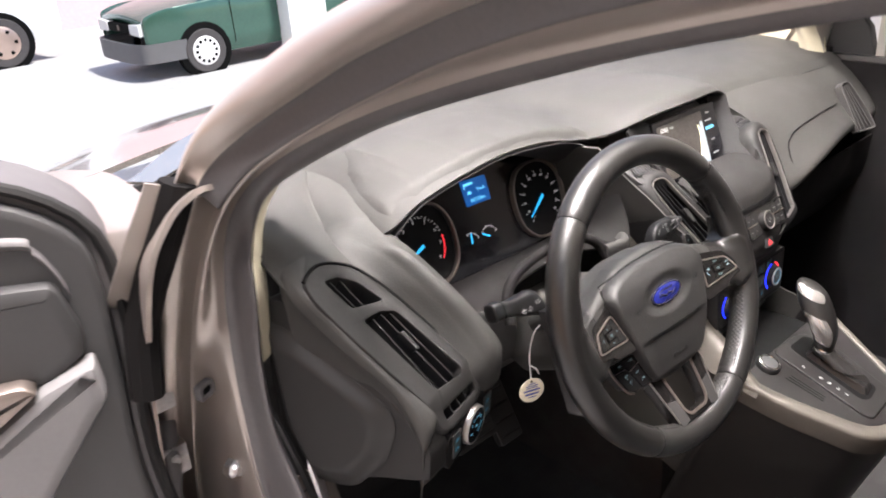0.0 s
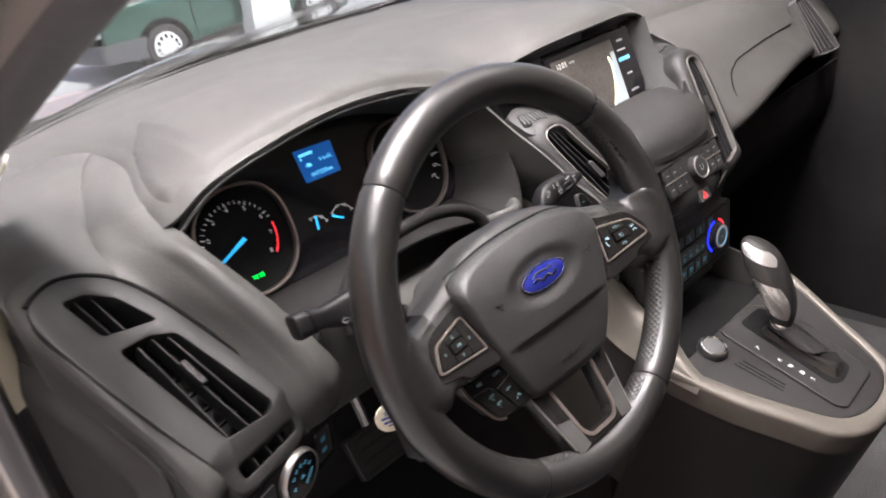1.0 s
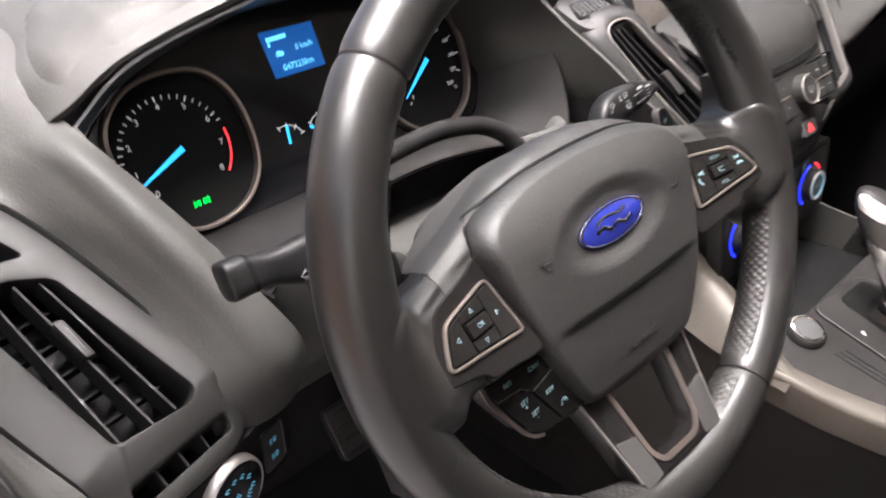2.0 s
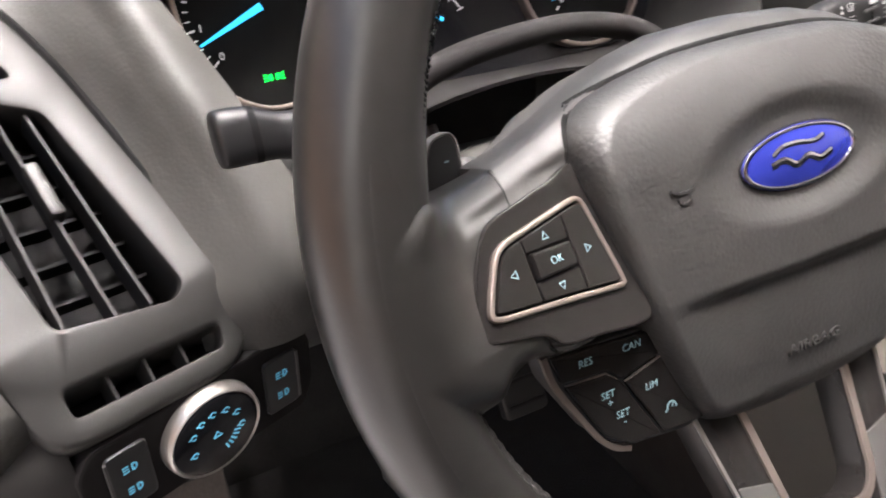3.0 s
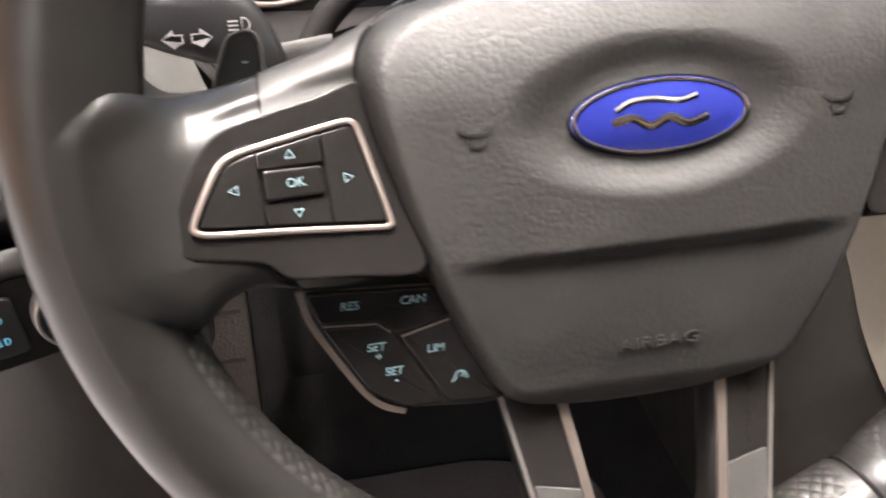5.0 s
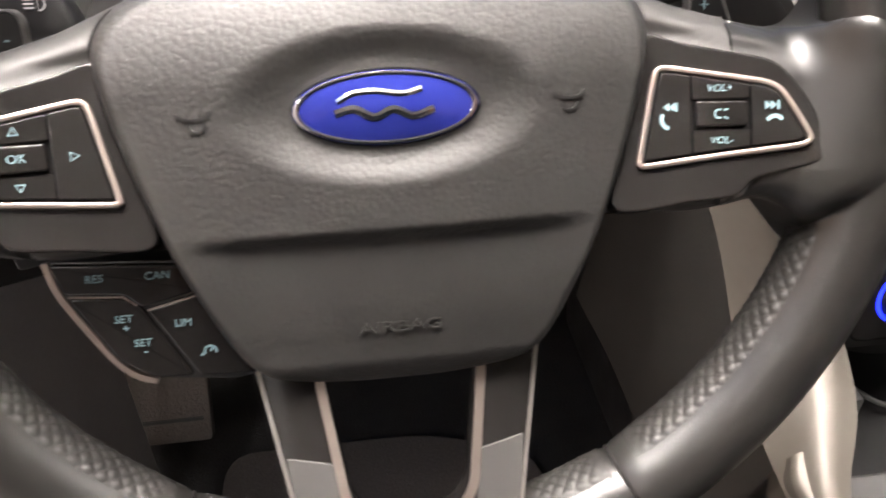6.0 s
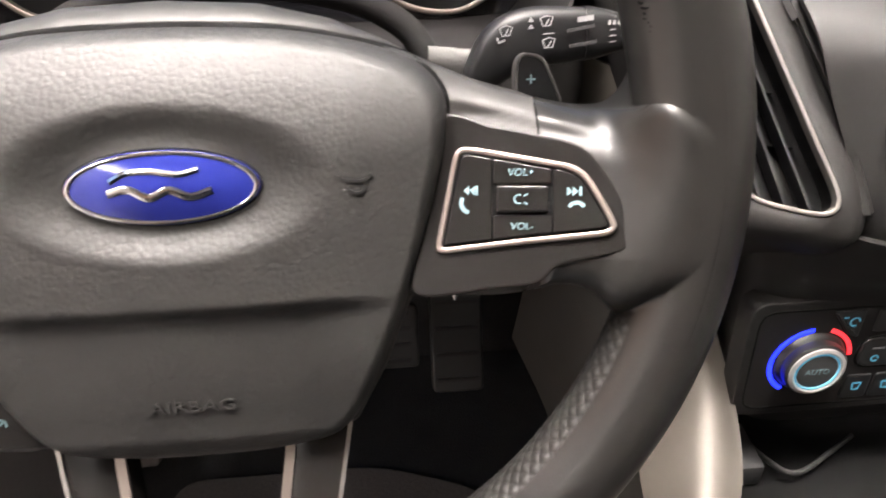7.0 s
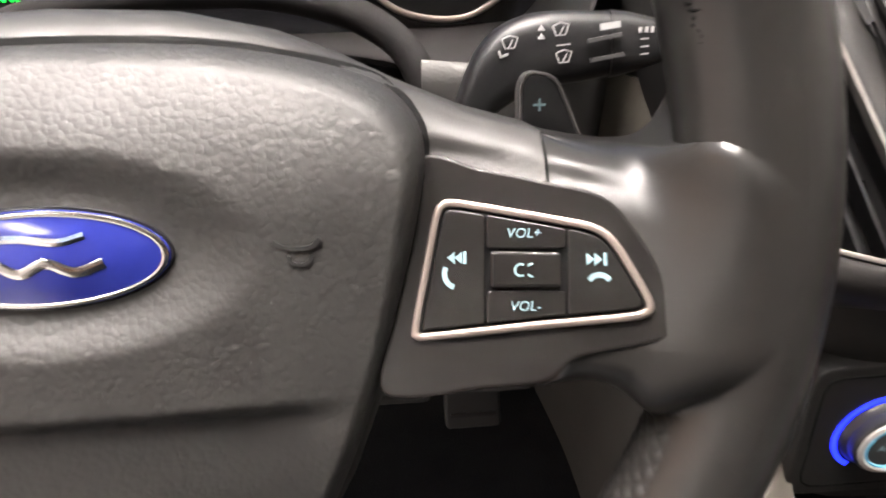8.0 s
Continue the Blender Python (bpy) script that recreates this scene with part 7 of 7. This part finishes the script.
part("door_rubber", sweep([(FDR @ Vector((p.x, p.y, -4)), (FDR.to_3x3() @ Vector((0, 0, 1))).normalized(), (FDR.to_3x3() @ Vector((*inset(even(DOOR, 120), -1)[i], 0)) - FDR.to_3x3() @ Vector((p.x, p.y, 0))).normalized()) for i, p in enumerate(even(DOOR, 120))], lambda i: circle(0.009, 0.007, 8), closed=True), M_CHEEK, door, "black door rubber")
part("pull_panel", plate(FDR, rounded(flip_u([(42, 142), (55, 196), (62, 203), (105, 208), (320, 214), (320, 100), (133, 100), (89, 87), (46, 115)]), 12, 5), 8, 30, 12), M_DARK, door, "dark moulded upper panel")
part("armrest", plate(FDR, rounded(flip_u([(40, 112), (95, 94), (143, 63), (330, -50), (330, -330), (300, -330), (114, -35), (36, 66)]), 8, 5), 6, 48, 12), M_ARM, door, "paler grey armrest panel")
part("door_pull", plate(FDR, rounded(flip_u([(97, 97), (110, 109), (200, 110), (270, 40), (150, 62)]), 8, 4), 20, 52, 6), M_SATIN, door, "satin silver door pull")
part("upper_ledge", sweep([(FDR @ Vector(q), Vector((0.3, 0.95, 0)), Vector((0, 0, 1))) for q in spline(flip_u([(46, 185, 6), (53, 209, 6), (67, 235, 6), (93, 251, 6), (300, 276, 6)]), 30)], lambda i: circle(0.014, 0.009, 12)), M_SEAL, door, "dark rounded ledge under the window rubber")
# ---- passenger door ----
p_door = thing("passenger_door", (1.165, -0.3, 0.3), "closed passenger door with shade-darkened lining and window", "car door")
# shade low in the cabin is painted into the lining's colour
part("door_lining", loft([[(1.130, 0.36, 0.25), (1.120, 0.36, 0.7), (1.135, 0.36, 0.94)], [(1.130, -0.2, 0.25), (1.105, -0.2, 0.7), (1.135, -0.2, 0.94)], [(1.130, -0.9, 0.25), (1.120, -0.9, 0.7), (1.135, -0.9, 0.94)]], 16, 24, 0.03), M_GLOOM, p_door, "door lining, near-black to stand in for shade", angle=60)
part("window_ledge", box(1.120, -0.95, 0.93, 1.175, 0.33, 0.955, 0.008), M_TRIM, p_door, "grey ledge below the window")
part("mirror_corner", plate(axes((1.130, 0.25, 0.955), (0, -1, 0), (0, 0, 1)), [(-95, 0), (38, 0), (20, 60), (-20, 105), (-60, 90)], -20, 4, 2), M_DARK, p_door, "dark corner panel before the window")
part("window_post", box(1.130, 0.195, 0.955, 1.145, 0.212, 1.25), M_LINING, p_door, "pale window guide")
part("window_frame", rod([(1.145, 0.33, 0.95), (1.135, 0.12, 1.155), (1.105, -0.2, 1.23), (1.075, -0.6, 1.30), (1.075, -0.95, 1.30)], 0.014, 8, 30, up=(1, 0, 0)), M_SEAL, p_door, "black window frame")
sw = axes((1.111, 0.118, 0.862), (0, -1, 0), (0.1, 0, 1))
swp = part("switch_plate", plate(sw, rounded([(-32, -30), (32, -30), (32, 30), (-32, 30)], 12, 4), -8, 6, 2), M_BLACK, p_door, "black switch plate")
part("window_switch", ring_plate(sw, rounded([(-14, -20), (14, -20), (14, 20), (-14, 20)], 6, 4), rounded([(-12, -18), (12, -18), (12, 18), (-12, 18)], 5, 4), 5, 8.5, 0.8, 48), M_CHROME, swp, "silver-framed switch")
# ---- passenger seat ----
seat = thing("car_seat", (0.72, -0.45, 0.225), "dark blue-grey fabric front seat", "car seat", "front seats")
part("cushion", box(0.50, -0.72, 0.36, 0.95, -0.20, 0.56, 0.05), M_FABRIC, seat, "dark fabric cushion", angle=50)
part("base", box(0.54, -0.68, 0.225, 0.91, -0.26, 0.37, 0.01), M_BLACK, seat)
bm = box(-0.23, -0.06, 0.0, 0.23, 0.06, 0.66, 0.05)
bmesh.ops.transform(bm, matrix=Matrix.Translation((0.725, -0.74, 0.50)) @ Matrix.Rotation(radians(18), 4, "X"), verts=bm.verts)
part("backrest", bm, M_FABRIC, seat, "dark fabric backrest", angle=50)
copy_thing(seat, Matrix.Translation((0.0, -0.47, 0.225)))
# ---- pedals and mats ----
for nm, x, y, z, w, h, lab in (("brake_pedal", 0.06, 0.42, 0.45, 0.05, 0.035, "black rubber brake pedal on a steel arm"), ("accelerator_pedal", 0.155, 0.44, 0.42, 0.03, 0.06, "black accelerator pedal on a steel arm"), ("foot_rest", -0.24, 0.46, 0.38, 0.045, 0.11, "grey plastic foot rest")):
    pedal = thing(nm, (x, y + 0.1, 0.42), lab, "pedal")
    fp = axes((x, y, z), (1, 0, 0), (0, 0.5, 0.85))
    part("pad", plate(fp, rounded([(-w * 1000, -h * 1000), (w * 1000, -h * 1000), (w * 1000, h * 1000), (-w * 1000, h * 1000)], 8, 4), -10, 4, 3), M_DARK if nm != "foot_rest" else M_MAT, pedal)
    for k in range(4):
        v = (-h + h * 2 * (k + 0.5) / 4) * 1000
        part("rib", stroke(fp, [(-w * 800, v), (w * 800, v)], 3.5, 4, high=2), M_BLACK, pedal)
    part("arm", rod([(x, y + 0.012, z), (x, y + 0.06, z + 0.10), (x, y + 0.20, z + 0.24)], 0.008, 8, 12, up=(1, 0, 0)), M_METAL if nm != "foot_rest" else M_DARK, pedal)
mat_o = rounded([(-200, -200), (190, -200), (190, 250), (60, 300), (-190, 300)], 40, 5)
solo("floor_mat", plate(axes((0.0, 0.12, 0.226), (1, 0, 0), (0, 1, 0.0)), mat_o, 0, 9, 3), M_MAT, "grey-brown carpet floor mat in the driver's footwell", "floor mat")
# ---- added garage shell, out of view, and street ----
gx = [-60, -5, 0, 6, 60]
ground_rows = [[(x, y, z) for x in gx] for y, z in ((-12, 0.0), (0.0, 0.0), (2.5, 0.0), (3.6, -0.06), (8.0, -0.56), (9.5, -0.58), (30, -0.58), (200, -0.58))]
bm = bmesh.new()
vs = [[bm.verts.new(p) for p in r] for r in ground_rows]
for a, b in zip(vs, vs[1:]):
    for i in range(len(gx) - 1):
        bm.faces.new((a[i], a[i + 1], b[i + 1], b[i]))
solo("ground", bm, M_CONCRETE, "sunlit pale concrete yard sloping down to the street", "ground", kind="structure")
# clay colour chosen for warm reflections from walls that are never in view
M_CLAY = material("clay_plaster", (0.55, 0.33, 0.2), 0.8, grain=0.001, grain_size=0.01, vary=0.1, vary_size=0.7)
solo("added_back_wall", box(-2.6, -8.2, 0, 6.2, -8.0, 3.4), M_CLAY, "clay-coloured back wall, added out of view for warm reflections", "wall", kind="structure")
# plain side walls added to close the space behind the view
solo("wall_left", box(-2.6, -8.0, 0, -2.4, -2.5, 3.4), M_WALL, "white plastered side wall, added out of view", "wall", kind="structure")
# added wall: hides blue sky and throws a warm streak onto the rim
solo("reflector_wall", box(-6.2, -8.0, 0, -6.0, 6.5, 5.0), M_CLAY, "clay-coloured reflector wall, added out of view", "wall", kind="structure")
solo("wall_right", box(6.0, -8.0, 0, 6.2, 2.4, 3.4), M_WALL, "white plastered side wall, added out of view", "wall", kind="structure")
# unseen ceiling; its left edge sets where sunlight begins
solo("ceiling", box(-2.4, -8.2, 3.4, 6.2, -2.5, 3.6, bm=box(-1.1, -2.5, 3.4, 6.2, 2.4, 3.6)), M_WALL, "white ceiling, added out of view to hold off the sun", "ceiling", kind="structure")
# strip-light bodies added out of view at the fill lamps
M_TUBE = material("lamp_diffuser", (1.0, 0.97, 0.9), 0.5, vary=0.0, glow=4.0)
lamp0 = thing("added_strip_light", (LAMPS[0][0], LAMPS[0][1], 3.4), "white strip light with glowing diffuser, added out of view", "ceiling light", "garage lights")
part("frame", box(LAMPS[0][0] - 0.18, LAMPS[0][1] - 0.65, 3.2, LAMPS[0][0] + 0.18, LAMPS[0][1] + 0.65, 3.4, 0.01), M_WALL, lamp0)
part("diffuser", box(LAMPS[0][0] - 0.15, LAMPS[0][1] - 0.6, 3.17, LAMPS[0][0] + 0.15, LAMPS[0][1] + 0.6, 3.199), M_TUBE, lamp0, "glowing diffuser")
for lx, ly in LAMPS[1:]:
    copy_thing(lamp0, Matrix.Translation((lx, ly, 3.4)))
solo("post", box(4.9, 8.95, -0.6, 5.5, 9.25, 3.2, 0.01), M_WALL, "white painted square post at the yard's edge", "post", kind="")
solo("far_wall", box(-30, 16.0, -0.6, 40, 16.3, 5.0), M_PINK, "faded pink plaster wall across the street", "wall", kind="structure")


def car_wheel(owner, x, y, z, r, wide, rim_mat, spokes, out):
    """A tyre with a wheel trim; out is the direction of its face along y."""
    fr = axes((x, y, z), (1, 0, 0) if out < 0 else (-1, 0, 0), (0, 0, 1))
    k = r * 1000
    w = part("wheel", turned(fr, [(k * 0.92, -wide), (k, -wide * 0.85), (k, -wide * 0.15), (k * 0.93, 0), (k * 0.66, -4), (k * 0.64, -30)], 48), M_TYRE, owner, "dusty black tyre")
    part("wheel_trim", turned(fr, [(k * 0.66, -40), (k * 0.65, -6), (k * 0.6, 2), (k * 0.35, 8), (k * 0.12, 10)], 40), rim_mat, w, "round wheel trim")
    for i in range(spokes):
        a = 2 * math.pi * i / spokes
        c, s = math.cos(a), math.sin(a)
        q = [(k * (0.40 * c - 0.055 * s), k * (0.40 * s + 0.055 * c)), (k * (0.40 * c + 0.055 * s), k * (0.40 * s - 0.055 * c)), (k * (0.54 * c + 0.075 * s), k * (0.54 * s - 0.075 * c)), (k * (0.54 * c - 0.075 * s), k * (0.54 * s + 0.075 * c))]
        part("trim_slot", plate(fr, q, 3, 7.5, 0.3), M_VOID, w)
    return w


def parked_car(name, label, place, paint, length, width, prof, wheels, r, rim_mat, spokes, bumper):
    """A car that faces -x. prof: rows of (x from its nose, height of bonnet or roof edge, half width there, sill height)."""
    ox, oy, oz = place
    car = thing(name, place, label, "car", "parked cars")
    rows = []
    for x, top, hw, low in prof:
        sec = [(hw * 0.94, low), (hw, low + 0.16), (hw, min(top, 0.62) * 0.75 + low * 0.25), (hw * 0.985, min(top, 0.84)), (hw * 0.9 if top < 1.0 else hw * 0.80, top * 0.985), (hw * 0.55, top + 0.02), (0, top + 0.035)]
        rows.append([(ox + x, oy - a, oz + b) for a, b in sec] + [(ox + x, oy + a, oz + b) for a, b in reversed(sec[:-1])])
    part("body", loft(rows, 60, 70), paint, car, "glossy car body", angle=50)
    nose = prof[0]
    fb = axes((ox - 0.02, oy, oz + 0.42), (0, -1, 0), (0, 0, 1))
    hw = nose[2] * 1000
    bm = bmesh.new()
    bars = [(ox + 0.75, oy - nose[2] - 0.03), (ox + 0.1, oy - nose[2] - 0.03), (ox - 0.06, oy - nose[2] + 0.12), (ox - 0.10, oy), (ox - 0.06, oy + nose[2] - 0.12), (ox + 0.1, oy + nose[2] + 0.03), (ox + 0.75, oy + nose[2] + 0.03)]
    sweep(along(spline([(x, y, oz + 0.42) for x, y in bars], 50)), lambda i: [(-0.045, -0.19), (-0.012, -0.185), (0.004, -0.15), (0.014, -0.10), (0.02, -0.03), (0.036, -0.02), (0.038, 0.02), (0.012, 0.045), (-0.045, 0.05)], bm=bm)
    part("bumper", bm, bumper, car, "grey plastic bumper")
    for s in (-1, 1):
        lamp = part("headlamp", plate(fb, rounded([(s * (hw - 20), 140), (s * (hw - 20), 290), (s * (hw - 330), 275), (s * (hw - 330), 150)], 20, 4), -60, 24, 10), M_LENS, car, "clear rectangular headlamp")
    part("grille", plate(fb, rounded([(-(hw - 345), 160), (hw - 345, 160), (hw - 345, 265), (-(hw - 345), 265)], 10, 3), -60, 16, 6), M_VOID, car, "black grille")
    part("grille_mark", plate(fb, [(-30, 180), (30, 180), (30, 245), (-30, 245)], 10, 22, 3), M_SATIN, car, "plain silver plate")
    for x in wheels:
        for s in (-1, 1):
            yy = oy + s * (width / 2 - 0.01)
            part("wheel_arch", turned(axes((ox + x, yy + s * 0.012, oz + r), (1, 0, 0) if s < 0 else (-1, 0, 0), (0, 0, 1)), [(r * 1000 + 75, -120), (r * 1000 + 75, 0), (r * 1000 + 60, 4)], 40), M_VOID, car, "dark wheel arch")
            car_wheel(car, ox + x, yy + s * 0.03, oz + r, r, 170, rim_mat, spokes, s)
    return car


UNO = [(0.0, 0.70, 0.70, 0.26), (0.06, 0.78, 0.74, 0.22), (0.35, 0.86, 0.76, 0.22), (0.95, 0.94, 0.775, 0.22), (1.05, 0.97, 0.775, 0.22), (1.55, 1.38, 0.775, 0.22), (2.2, 1.43, 0.775, 0.22), (3.2, 1.40, 0.775, 0.22), (3.6, 0.95, 0.75, 0.26), (3.65, 0.7, 0.72, 0.3)]
uno = parked_car("green_hatchback", "dark green small hatchback with grey bumper and white wheel trims", (3.02, 10.0, -0.58), M_GREENPAINT, 3.65, 1.55, UNO, (0.74, 3.1), 0.285, M_WHEELTRIM, 12, M_GREYBUMPER)
part("side_window", plate(axes((4.9, 9.245, 0.52), (1, 0, 0), (0, 0.2, 1)), rounded([(-620, -180), (900, -180), (760, 240), (-180, 240)], 40, 4), -20, 12, 4), M_TINT, uno, "dark side window")
part("door_line", stroke(axes((4.2, 9.222, 0.1), (1, 0, 0), (0, 0, 1)), [(0, -350), (0, 220), (60, 300)], 0, 8, high=6), M_VOID, uno)
SUV = [(0.0, 0.9, 0.80, 0.36), (0.08, 1.02, 0.86, 0.32), (0.5, 1.10, 0.89, 0.32), (1.15, 1.16, 0.90, 0.32), (1.8, 1.66, 0.90, 0.32), (2.8, 1.74, 0.90, 0.32), (4.0, 1.70, 0.90, 0.32), (4.5, 1.2, 0.88, 0.36), (4.6, 0.9, 0.85, 0.42)]
suv = parked_car("white_suv", "white sport utility vehicle with bronze alloy wheels", (-1.55, 13.4, -0.58), M_WHITEPAINT, 4.6, 1.8, SUV, (0.85, 3.72), 0.36, M_ALLOY, 6, M_GREYBUMPER)
part("side_window", plate(axes((1.0, 12.49, 0.78), (1, 0, 0), (0, 0.2, 1)), rounded([(-900, -160), (1500, -160), (1300, 260), (-350, 260)], 50, 4), -20, 14, 4), M_TINT, suv, "dark side window")
part("sill_strip", box(-0.4, 12.47, -0.30, 1.6, 12.52, -0.18, 0.02), M_GREYBUMPER, suv, "grey sill strip")
